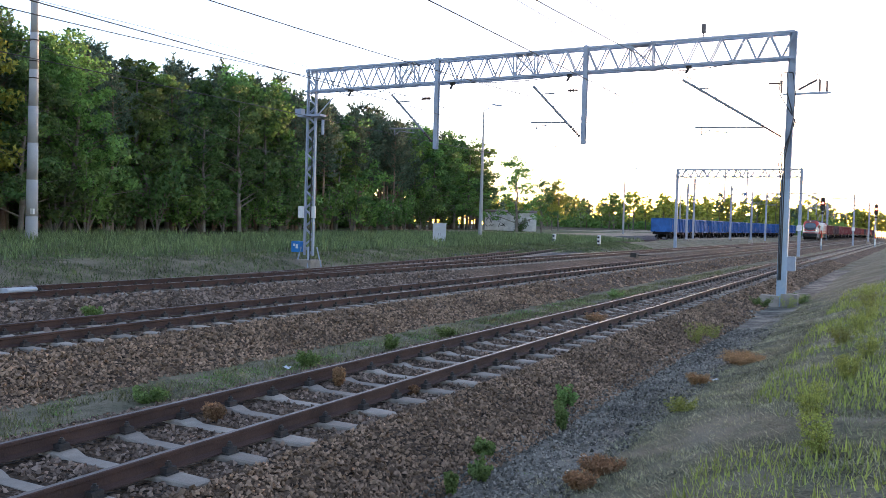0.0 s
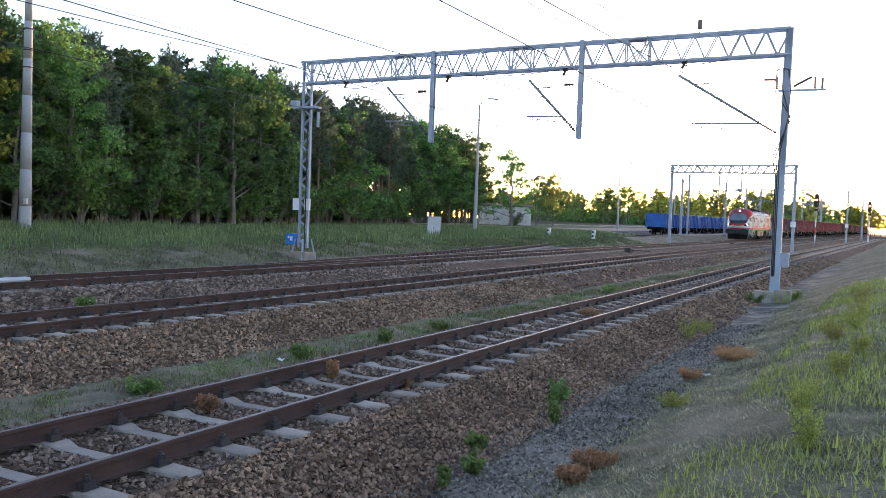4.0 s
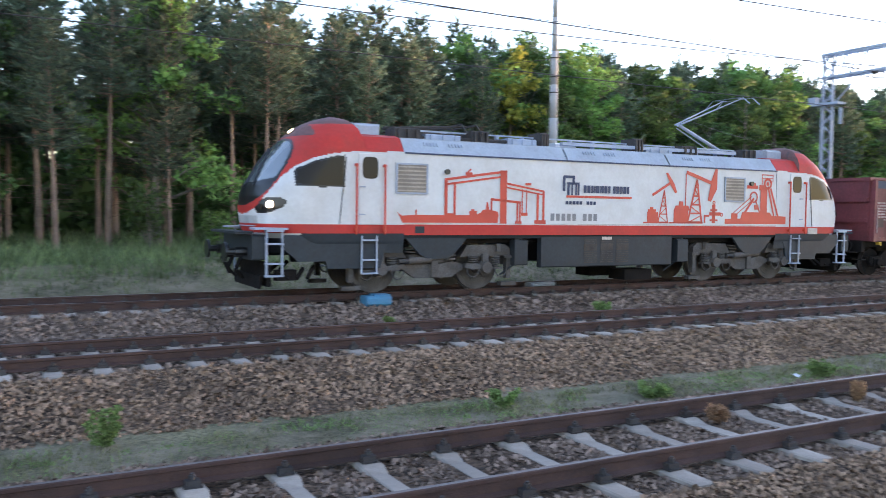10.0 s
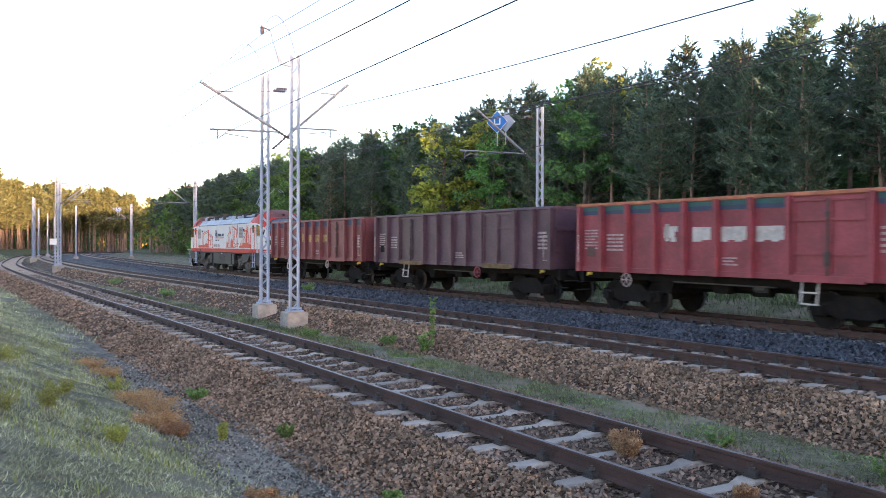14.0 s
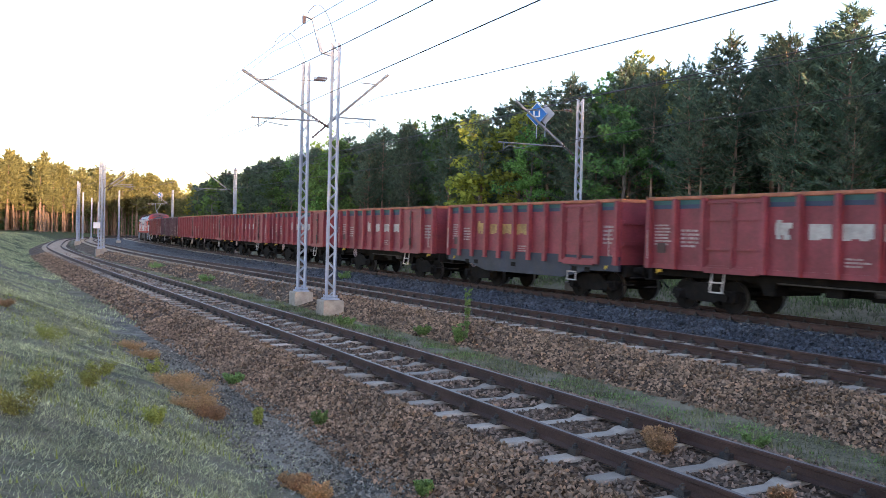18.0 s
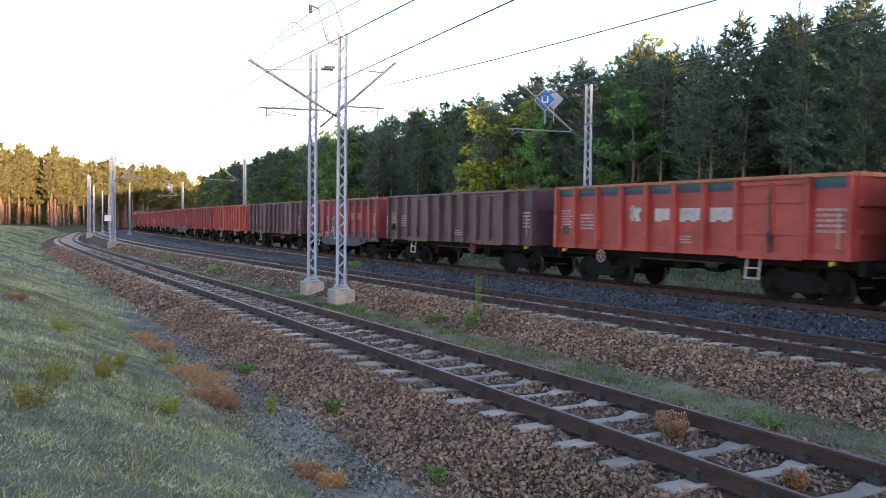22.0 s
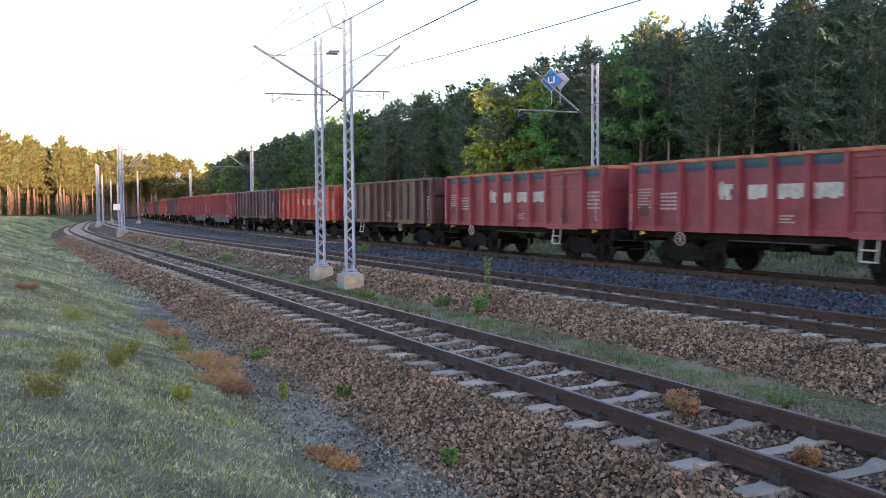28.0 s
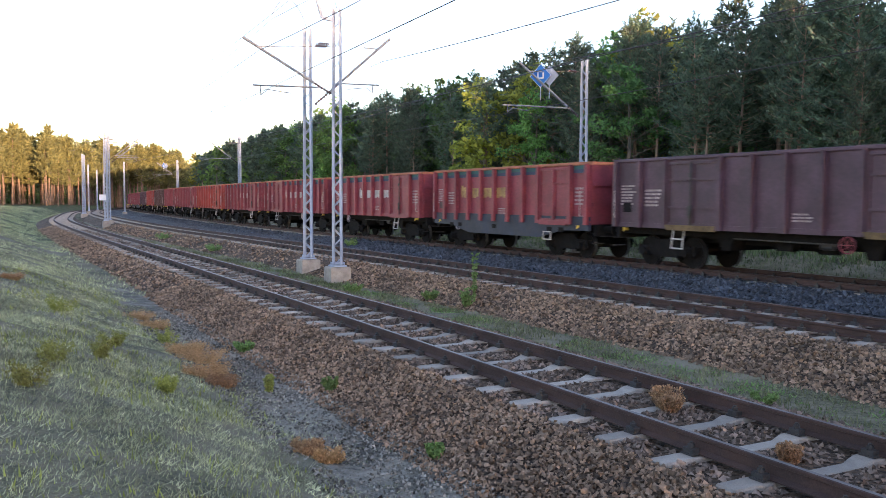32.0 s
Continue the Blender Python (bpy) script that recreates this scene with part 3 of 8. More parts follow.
def footing(owner, x, y, z0, z1, w=0.75, d=None):
    m = Mesh()
    d = d or w
    h = z1 - z0 + 0.5
    m.box((x, y, z1 - h / 2), (w, d, h), 0, None, 0.03)
    part("concrete_footing", m, CONCRETE, owner)


def beam_lattice(owner, p, q, depth, width, panels, thick=1.0):
    """Box lattice beam: four chords and zigzag bracing."""
    p, q = Vector(p), Vector(q)
    d = (q - p).normalized()
    w = Vector((-d.y, d.x, 0)).normalized() * width / 2
    dn = Vector((0, 0, -depth))
    for e in (-1, 1):
        for dz in (Vector((0, 0, 0)), dn):
            m = Mesh()
            m.bar(p + w * e + dz, q + w * e + dz, 0.09 * thick, 0.09 * thick)
            part("chord", m, GALV, owner)
    for e in (-1, 1):
        m = Mesh()
        for i in range(panels):
            a, b = p.lerp(q, i / panels), p.lerp(q, (i + 0.5) / panels)
            c = p.lerp(q, (i + 1) / panels)
            m.bar(a + w * e, b + w * e + dn, 0.05 * thick, 0.05 * thick)
            m.bar(b + w * e + dn, c + w * e, 0.05 * thick, 0.05 * thick)
        tagged(part("bracing", m, GALV, owner), kind="stuff")
    m = Mesh()
    for i in range(panels):
        a, c = p.lerp(q, i / panels), p.lerp(q, (i + 1) / panels)
        m.bar(a + w, c - w, 0.025, 0.025)
        m.bar(a + w + dn, c - w + dn, 0.025, 0.025)
    tagged(part("cross_bracing", m, GALV, owner), kind="stuff")
    for f in (0.27, 0.5, 0.76):
        m = Mesh()
        a, b = p.lerp(q, f - 0.022), p.lerp(q, f + 0.022)
        for e in (-1, 1):
            m.bar(a + w * e, a + w * e + dn, 0.05, 0.05)
            m.bar(b + w * e, b + w * e + dn, 0.05, 0.05)
            m.bar(a + w * e, b + w * e + dn, 0.04, 0.04)
            m.bar(b + w * e, a + w * e + dn, 0.04, 0.04)
        m.box(p.lerp(q, f), (width + 0.05, 0.9, 0.04))
        part("splice_plate", m, GALV, owner)


def near_gantry():
    g = thing("portal_gantry", "galvanised lattice portal gantry carrying overhead line equipment over the tracks", "gantry")
    r, l = Vector((34.6, 3.5, 0)), Vector((32.0, 24.2, 0))
    d = (l - r).normalized()
    zr, zl = -0.15, 0.0
    footing(g, r.x - 0.1, r.y + 0.4, -0.9, -0.2, 0.6, 0.7)
    footing(g, r.x + 0.1, r.y - 0.3, -0.9, -0.12, 0.6, 0.6)
    m = Mesh()   # tapered plate mast
    ring = [(-0.15, -0.135), (0.15, -0.135), (0.15, -0.105), (0.025, -0.105), (0.025, 0.105), (0.15, 0.105), (0.15, 0.135), (-0.15, 0.135), (-0.15, 0.105), (-0.025, 0.105), (-0.025, -0.105), (-0.15, -0.105)]
    n = len(ring)
    m.raw([(r.x + a, r.y + b - lean, z) for z, lean in ((-0.7, 0.0), (9.95, 0.06)) for a, b in ring], [(i, (i + 1) % n, n + (i + 1) % n, n + i) for i in range(n)] + [tuple(range(n)), tuple(range(n, 2 * n))])
    part("mast", m, GALV, g)
    m = Mesh()
    m.bar((r.x - 0.02, r.y, -0.65), (r.x - 0.02, r.y, 4.3), 0.34, 0.34, 0, up=(0, 1, 0))
    part("mast_lower_sleeve", m, material("blue_grey_paint", (0.33, 0.42, 0.52), 0.5, vary=0.1, scale=1, fine=20, dirt=(0.5, 0.5, 0.48), dirt_amount=0.3), g, "blue-grey painted lower mast")
    for k, off in enumerate((0.03, 0.075, 0.12)):
        m = Mesh()
        pts = [(-0.21, off, 0.4), (-0.2, off * 1.4, 4.3), (-0.2, off * 2.5, 5.0), (-0.2 + 0.1 * k, -0.15 - off, 6.5), (-0.15, -0.22 + 0.3 * k, 7.6), (-0.1, -0.1 + 0.2 * k, 8.35), (0, 0.1, 8.4)]
        for a, b in zip(pts, pts[1:]):
            m.tube((r.x + a[0], r.y + a[1], a[2]), (r.x + b[0], r.y + b[1], b[2]), 0.02, 6)
        part("cable", m, CABLE, g, "black power cable strapped to the mast")
    m = Mesh()
    m.box((r.x, r.y - 0.6, 7.55), (0.1, 1.7, 0.08))
    part("switch_bracket", m, GALV, g)
    for yy, h in ((-1.05, 0.45), (-1.3, 0.4), (0.3, 0.5)):
        m = Mesh()
        insulator(m, (r.x, r.y + yy, 7.6), (r.x, r.y + yy, 7.6 + h))
        part("insulator", m, INSULATOR, g)
    m = Mesh()
    m.bar((r.x, r.y - 0.3, 7.7), (r.x, r.y - 0.95, 8.05), 0.08, 0.08)
    part("switch_blade", m, DARKSTEEL, g)
    m = Mesh()
    m.path([(r.x, r.y - 0.55 - 0.5 * math.cos(math.pi * i / 8), 7.9 + 0.62 * math.sin(math.pi * i / 8)) for i in range(9)], 0.016, 5)
    part("jumper_cable", m, CABLE, g)
    m = Mesh()
    m.box((r.x - 0.05, r.y - 0.32, 1.05), (0.28, 0.3, 0.55), 0, None, 0.02)
    part("junction_box", m, GALV, g)
    # lattice mast on the far side
    mast_lattice("mast", g, (l.x, l.y, 0.5), (l.x, l.y, 9.3), 0.52, 0.16, 0.95, 0.42, (d.x, d.y))
    footing(g, l.x, l.y, -0.3, 0.3, 0.9)
    m = Mesh()
    for a, b in ((-0.28, -0.2), (0.28, 0.2), (-0.2, 0.3), (0.24, -0.3)):
        m.bar((l.x + a * 1.6, l.y + b * 1.6, -0.05), (l.x + a, l.y + b, 0.9), 0.1, 0.06)
    part("base_strut", m, GALV, g)
    for yy in (-0.34, 0.34):
        m = Mesh()
        m.box((l.x - 0.2, l.y + yy, 2.55), (0.08, 0.3, 0.55), 0, None, 0.01)
        part("number_plate", m, WHITE, g, "plain white plate")
    m = Mesh()
    m.box((l.x - 0.1, l.y + 0.55, 0.9), (0.4, 0.5, 0.52), 0, None, 0.03)
    bb = part("switch_box", m, material("bright_blue_plastic", (0.02, 0.19, 0.52), 0.4, vary=0.1, bump=0.03), g, "bright blue box")
    m = Mesh()
    m.box((l.x - 0.31, l.y + 0.62, 0.98), (0.01, 0.1, 0.12))
    m.box((l.x - 0.31, l.y + 0.46, 0.92), (0.01, 0.14, 0.2))
    part("sticker", m, WHITE, bb)
    m = Mesh()
    m.box((l.x, l.y, 7.1), (0.5, 1.3, 0.1))
    m.box((l.x, l.y + 0.7, 7.3), (0.3, 0.35, 0.3))
    m.tube((l.x, l.y - 0.65, 6.2), (l.x, l.y - 0.65, 6.9), 0.07, 7)
    m.bar((l.x, l.y - 0.2, 7.0), (l.x, l.y - 1.2, 7.9), 0.05, 0.05)
    part("cable_platform", m, GALV, g)
    m = Mesh()
    m.tube((l.x - 0.3, l.y - 0.3, 0.0), (l.x - 0.28, l.y - 0.28, 6.2), 0.03, 6)
    part("cable", m, CABLE, g)
    beam_lattice(g, (r.x, r.y - 0.1, 9.9), (l.x, l.y + 0.25, 9.2), 0.98, 0.5, 24)
    for f, z1 in ((0.375, 5.65), (0.69, 5.48)):
        p = r.lerp(l, f)
        zt = 9.9 + (9.2 - 9.9) * f + 0.08
        m = Mesh()
        m.bar((p.x - 0.28, p.y, zt), (p.x - 0.28, p.y, z1), 0.2, 0.03, 0, up=(0, 1, 0))
        for e in (-1, 1):
            m.bar((p.x - 0.28 + 0.09 * e, p.y, zt), (p.x - 0.28 + 0.09 * e, p.y, z1), 0.03, 0.18, 0, up=(0, 1, 0))
        part("drop_post", m, GALV, g)
        side = Vector((d.x, d.y))
        j = Vector((p.x - 0.3, p.y + 0.15, z1 + 0.32))
        cantilever(g, j, j + Vector((d.x * 2.05, d.y * 2.05, 2.15)), j.z + 0.62, (d.x, d.y), 2.1)
    j = Vector((r.x - 0.2, r.y + 0.2, 5.9))
    cantilever(g, j, j + Vector((d.x * 3.75, d.y * 3.75, 2.3)), 6.3, (d.x, d.y), 3.2)
    m = Mesh()
    p = r.lerp(l, 0.156)
    m.tube((p.x, p.y, 9.8), (p.x, p.y, 10.05), 0.02, 5)
    m.tube((p.x, p.y, 10.05), (p.x, p.y, 10.4), 0.09, 8)
    part("surge_arrester", m, INSULATOR, g)
    for f in (0.18, 0.41, 0.66, 0.9):
        p = r.lerp(l, f)
        m = Mesh()
        m.box((p.x - 0.1, p.y, 8.85 - 0.7 * f), (0.16, 0.2, 0.14))
        m.tube((p.x - 0.1, p.y, 8.8 - 0.7 * f), (p.x - 0.1, p.y + 0.1, 8.6 - 0.7 * f), 0.05, 6)
        part("wire_clamp", m, DARKSTEEL, g)
    for f0, f1, sag in ((0.1, 0.27, 0.14), (0.42, 0.62, 0.12), (0.8, 0.93, 0.3)):
        m = Mesh()
        run = []
        for i in range(9):
            f = f0 + (f1 - f0) * i / 8
            p = r.lerp(l, f)
            run.append((p.x - 0.3, p.y, 8.9 - 0.7 * f - 0.08 - sag * math.sin(math.pi * i / 8)))
        m.path(run, 0.018, 5)
        part("jumper_cable", m, CABLE, g)
    return g


near_gantry()


def far_gantry(x, y0, y1, ground_z):
    g = thing("portal_gantry", "slender grey portal gantry far down the line", "gantry")
    m = Mesh()
    for y in (y0, y1):
        m = Mesh()
        m.bar((x, y, ground_z - 0.5), (x, y, ground_z + 9.1), 0.3, 0.3, 0, up=(0, 1, 0))
        part("mast", m, GALV, g)
    beam_lattice(g, (x, y0, ground_z + 9.0), (x, y1, ground_z + 9.0), 0.85, 0.4, 14, 1.7)
    for f in (0.42, 0.6):
        y = y0 + (y1 - y0) * f
        m = Mesh()
        m.bar((x, y, ground_z + 9.0), (x, y, ground_z + 5.3), 0.14, 0.14, 0, up=(0, 1, 0))
        part("drop_post", m, GALV, g)
        j = Vector((x, y, ground_z + 5.6))
        cantilever(g, j, j + Vector((0, 2.0, 2.1)), j.z + 0.6, (0, 1), 2.1)
    m = Mesh()
    m.box((x - 0.18, y0, ground_z + 2.6), (0.05, 0.55, 0.6))
    part("number_plate", m, WHITE, g, "plain white plate")
    return g


far_gantry(98.5, 8.4, 21.7, 0.25)
far_gantry(170, 5.4, 20.5, 0.8)
far_gantry(240, 2.6, 18.5, 1.0)


def lattice_pole(x, y, z0, height, foot=0.75, heading=0.0, width=0.36, label="galvanised lattice catenary mast on a concrete footing", depth=0.24):
    g = thing("catenary_mast", label, "mast", group="catenary masts")
    u = (math.cos(heading), math.sin(heading))
    top_foot = z0 + 0.58
    m = Mesh()
    m.box((x, y, z0 - 0.1), (foot, foot, 1.35), 0, None, 0.04)
    part("concrete_footing", m, CONCRETE, g)
    m = Mesh()
    m.box((x, y, top_foot + 0.03), (0.56, 0.46, 0.05))
    m.box((x, y, top_foot + 0.12), (0.46, 0.36, 0.05))
    for a in (-0.22, 0.22):
        for b in (-0.16, 0.16):
            m.tube((x + a, y + b, top_foot), (x + a, y + b, top_foot + 0.16), 0.02, 6)
    part("base_plate", m, GALV, g)
    mast_lattice("mast", g, (x, y, top_foot), (x, y, z0 + height), width, depth, 0.85, 0.33, u)
    return g


# The pair of masts between the near and the middle track, with their arms.
mast_a = lattice_pole(-26.9, 9.75, -0.56, 9.25, 0.72, radians(62), 0.34, depth=0.3)
tagged(mast_a, "galvanised lattice mast on a concrete footing, cranked horn on top")
m = Mesh()
for p, q in (((-26.9, 9.6, 8.3), (-26.95, 9.25, 8.36)), ((-26.95, 9.25, 8.36), (-27.0, 8.95, 9.45)), ((-27.0, 8.95, 9.45), (-27.0, 8.62, 9.55))):
    m.bar(p, q, 0.12, 0.1)
part("horn_bracket", m, GALV, mast_a)
m = Mesh()
insulator(m, (-27.0, 8.64, 9.5), (-27.0, 8.64, 9.25))
part("insulator", m, INSULATOR, mast_a)
cantilever(mast_a, (-27.0, 9.6, 5.85), (-27.6, 6.75, 7.6), 6.05, (-0.2, -1), 2.6)
mast_b = lattice_pole(-30.7, 9.95, -0.54, 9.3, 0.72, radians(62), 0.34, depth=0.3)
tagged(mast_b, "galvanised lattice mast on a concrete footing, arm over the track")
cantilever(mast_b, (-30.6, 10.2, 5.9), (-29.9, 13.0, 8.5), 6.75, (0.15, 1), 2.5)
for mast, x0, y0, x1, y1, zt, zp in ((mast_a, -27.0, 8.64, -26.9, 9.75, 9.3, 8.7), (mast_b, -31.8, 8.9, -30.7, 9.95, 9.3, 8.7)):
    m = Mesh()
    m.path([(x0 + (x1 - x0) * i / 12, y0 + (y1 - y0) * i / 12, zt + (zp - zt) * i / 12 + 0.9 * math.sin(math.pi * i / 12) ** 0.8) for i in range(13)], 0.013, 5)
    part("earth_wire_loop", m, WIRE, mast)


def side_pole(x, y, z0, height, sign=False, reach=(-0.15, -1)):
    g = thing("catenary_mast", "galvanised lattice mast beside the far track" + (", blue diamond sign" if sign else ""), "mast", group="catenary masts")
    mast_lattice("mast", g, (x, y, z0 - 0.6), (x, y, z0 + height), 0.36, 0.2, 0.8, 0.38, (0.8, 0.6))
    footing(g, x, y, z0 - 0.5, z0 + 0.3, 0.7)
    j = Vector((x - 0.05, y - 0.25, z0 + 5.95))
    u = Vector((*reach, 0)).normalized()
    tip = j + u * 2.9 + Vector((0, 0, 2.25))
    cantilever(g, j, tip, z0 + 6.35, reach, 3.7)
    if sign:
        for dx, s, lab in ((0.0, 0.52, "blue diamond board"), (0.16, 0.45, "grey back of a diamond board")):
            c = j + u * (1.9 - dx * 2) + Vector((-0.12 + dx, 0.1, 1.75))
            m = Mesh()
            a, b = Vector((0.85, 0.5, 0)).normalized(), Vector((0, 0, 1))
            n = Vector((0.5, -0.85, 0)).normalized() * 0.015
            q = [c + a * s, c + b * s, c - a * s, c - b * s]
            m.raw([p - n for p in q] + [p + n for p in q], [(0, 1, 2, 3), (7, 6, 5, 4), (0, 4, 5, 1), (1, 5, 6, 2), (2, 6, 7, 3), (3, 7, 4, 0)])
            sg = part("sign_board", m, BLUE_SIGN if dx == 0 else GALV, g, lab)
            if dx == 0:
                m = Mesh()
                for p, w, h in (((-0.13, 0.03), 0.06, 0.26), ((0.13, 0.03), 0.06, 0.26), ((0, -0.1), 0.3, 0.06)):
                    k = c + a * p[0] + b * p[1] + n * 1.6
                    m.box(k, (0.02, w, h), 0, Matrix.Rotation(math.atan2(n.y, n.x), 3, "Z"))
                for i in range(4):
                    m.bar(q[i] * 0.97 + c * 0.03 + n * 1.4, q[(i + 1) % 4] * 0.97 + c * 0.03 + n * 1.4, 0.03, 0.012)
                part("sign_mark", m, WHITE, sg)
            m = Mesh()
            m.tube(c - b * s * 0.9, c - b * (s + 0.55), 0.02, 5)
            part("sign_bracket", m, GALV, g)
    return g


side_pole(-30.6, 22.75, 0.1, 8.5, True)
side_pole(-86, 20.6, 0.3, 8.6)
side_pole(-140, 23.5, 0.3, 8.6, True)
for x, y in ((-85.2, 7.7), (-88.6, 8.3)):
    g = lattice_pole(x, y, -0.2, 9.0, 0.7, radians(62), 0.3, depth=0.16)
    cantilever(g, (x, y + 0.3, 6.1), (x - 0.3, y + 3.1, 8.3), 6.6, (0, 1), 2.6)
for x, y in ((-128, 8.6), (-131, 9.0), (-165, 12.0), (-190, 15.5), (-215, 19), (-150, 16.5)):
    lattice_pole(x, y, -0.1, 9.0, 0.7, radians(62), 0.26, depth=0.14)
m = Mesh()
m.box((-85.0, 7.4, 2.6), (0.06, 0.6, 0.55))
wp = thing("mast_plate", "white plate hung on a lattice mast", "sign")
part("plate", m, WHITE, wp)


# ---------- wires ----------
def wire(name, label, pts, r, sag=0.0, droppers=None):
    """Wire strung through the points, sagging in each span."""
    w = thing(name, label, "overhead wire", group="overhead wires")
    m = Mesh()
    run = [Vector(pts[0])]
    for a, b in zip(pts, pts[1:]):
        a, b = Vector(a), Vector(b)
        n = max(2, int((b - a).length / 4))
        run += [a.lerp(b, i / n) - Vector((0, 0, 4 * sag * i / n * (1 - i / n))) for i in range(1, n + 1)]
    m.path(run, r)
    part("strand", m, WIRE, w)
    return w


def catenary(line, name, xs, z_contact=5.75, z_mess=7.6, lateral=0.0):
    pts_c, pts_m = [], []
    for k, x in enumerate(xs):
        y = line.y_at(x) + lateral + (0.25 if k % 2 else -0.25)
        z = line.z0 + float(rise(np.float64(x)))
        pts_c.append((x, y, z + z_contact))
        pts_m.append((x, y, z + z_mess))
    wire("contact_wire", "dark copper contact wire over the " + name + " track", pts_c, 0.012)
    wire("messenger_wire", "dark messenger wire over the " + name + " track", pts_m, 0.014, 0.9)


catenary(FAR, "far", (-190, -140, -86, -30.6, 32.8, 98.5, 170, 240))
catenary(MID, "middle", (-190, -131, -88.6, -30.7, 33.6, 98.5, 170, 240))
wire("messenger_wire", "dark messenger wire over the near track", [(-190, 11.8, 8.0), (-128, 6.6, 8.0), (-85, 5.2, 7.8), (-27.4, 7.2, 7.15), (34.2, 6.7, 8.05), (98.5, 5.2, 8.2), (170, 3, 8.6)], 0.014, 0.92)
wire("contact_wire", "dark copper contact wire over the near track", [(-190, 11.8, 5.9), (-128, 6.4, 5.8), (-85, 5.0, 5.7), (-27.4, 6.95, 5.65), (34.2, 6.75, 6.0), (98.5, 5.1, 6.2), (170, 3, 6.6)], 0.012)
wire("feeder_wire", "thin feeder wire strung past the horn brackets", [(-128, 7, 9.3), (-85, 6.9, 9.2), (-27.0, 8.64, 9.25), (33.9, 8.6, 9.75), (98, 9, 9.3)], 0.013, 0.7)
wire("feeder_wire", "thin feeder wire along the mast tops", [(-128, 9, 9.2), (-88, 8.9, 9.3), (-31.8, 8.9, 9.2), (33.6, 10.8, 9.68), (98, 12, 9.3)], 0.013, 0.7)
wire("earth_wire", "thin wire along the lineside masts before the woods", [(-140, 23.4, 8.3), (-86, 20.6, 8.6), (-30.6, 22.75, 8.7), (32.0, 24.4, 9.4)], 0.01, 0.5)

# ---------- trees ----------
def leaf_cloud(centres, radii, per, size, seed, flat=0.8):
    """Small quads scattered in clumps round the centres."""
    rng = np.random.default_rng(seed)
    c = np.repeat(np.array(centres), per, axis=0)
    r = np.repeat(np.array(radii), per)[:, None]
    n = len(c)
    d = rng.normal(size=(n, 3))
    d /= np.linalg.norm(d, axis=1)[:, None]
    d[:, 2] *= flat
    p = c + d * r * rng.uniform(0.25, 1.0, (n, 1)) ** 0.6
    a = rng.normal(size=(n, 3))
    a /= np.linalg.norm(a, axis=1)[:, None]
    b = np.cross(a, rng.normal(size=(n, 3)))
    b /= np.linalg.norm(b, axis=1)[:, None]
    s = size * rng.uniform(0.55, 1.25, (n, 1))
    a, b = a * s, b * s * 0.62
    v = np.stack([p - a * 0.8 - b, p + b * 1.4, p + a * 1.2 - b * 0.5], 1).reshape(-1, 3)
    return v, np.arange(n * 3).reshape(-1, 3)


def limbs(m, base, top, r0, count, spread, seed, z0=0.35, lift=0.5, mi=0, narrow=0.75):
    """Tapered trunk with limbs; returns limb tips."""
    rnd = random.Random(seed)
    tips = []
    b, t = Vector(base), Vector(top)
    prev, pr = b, r0
    n = 7
    knots = [b]
    for i in range(1, n + 1):
        f = i / n
        p = b.lerp(t, f) + Vector((rnd.uniform(-1, 1), rnd.uniform(-1, 1), 0)) * 0.12 * (1 - abs(2 * f - 1))
        r = r0 * (1 - f * 0.8)
        m.tube(prev, p, pr, 7, mi, r, caps=False)
        prev, pr = p, r
        knots.append(p)
    for k in range(count):
        f = z0 + (1 - z0) * (k + rnd.random()) / count
        i = min(int(f * n), n - 1)
        p = knots[i].lerp(knots[i + 1], f * n - i)
        a = rnd.uniform(0, 2 * math.pi)
        ln = spread * max(0.12, 0.4 + narrow - f * narrow - max(narrow - 0.75, 0) * f) * rnd.uniform(0.6, 1.15)
        q = p + Vector((math.cos(a) * ln, math.sin(a) * ln, ln * lift * rnd.uniform(0.4, 1.2)))
        mid = p.lerp(q, 0.55) + Vector((0, 0, ln * 0.08))
        rr = r0 * (1 - f * 0.8) * 0.4
        m.tube(p, mid, rr, 5, mi, rr * 0.65, caps=False)
        m.tube(mid, q, rr * 0.65, 4, mi, rr * 0.2, caps=False)
        tips += [mid, q]
    return tips


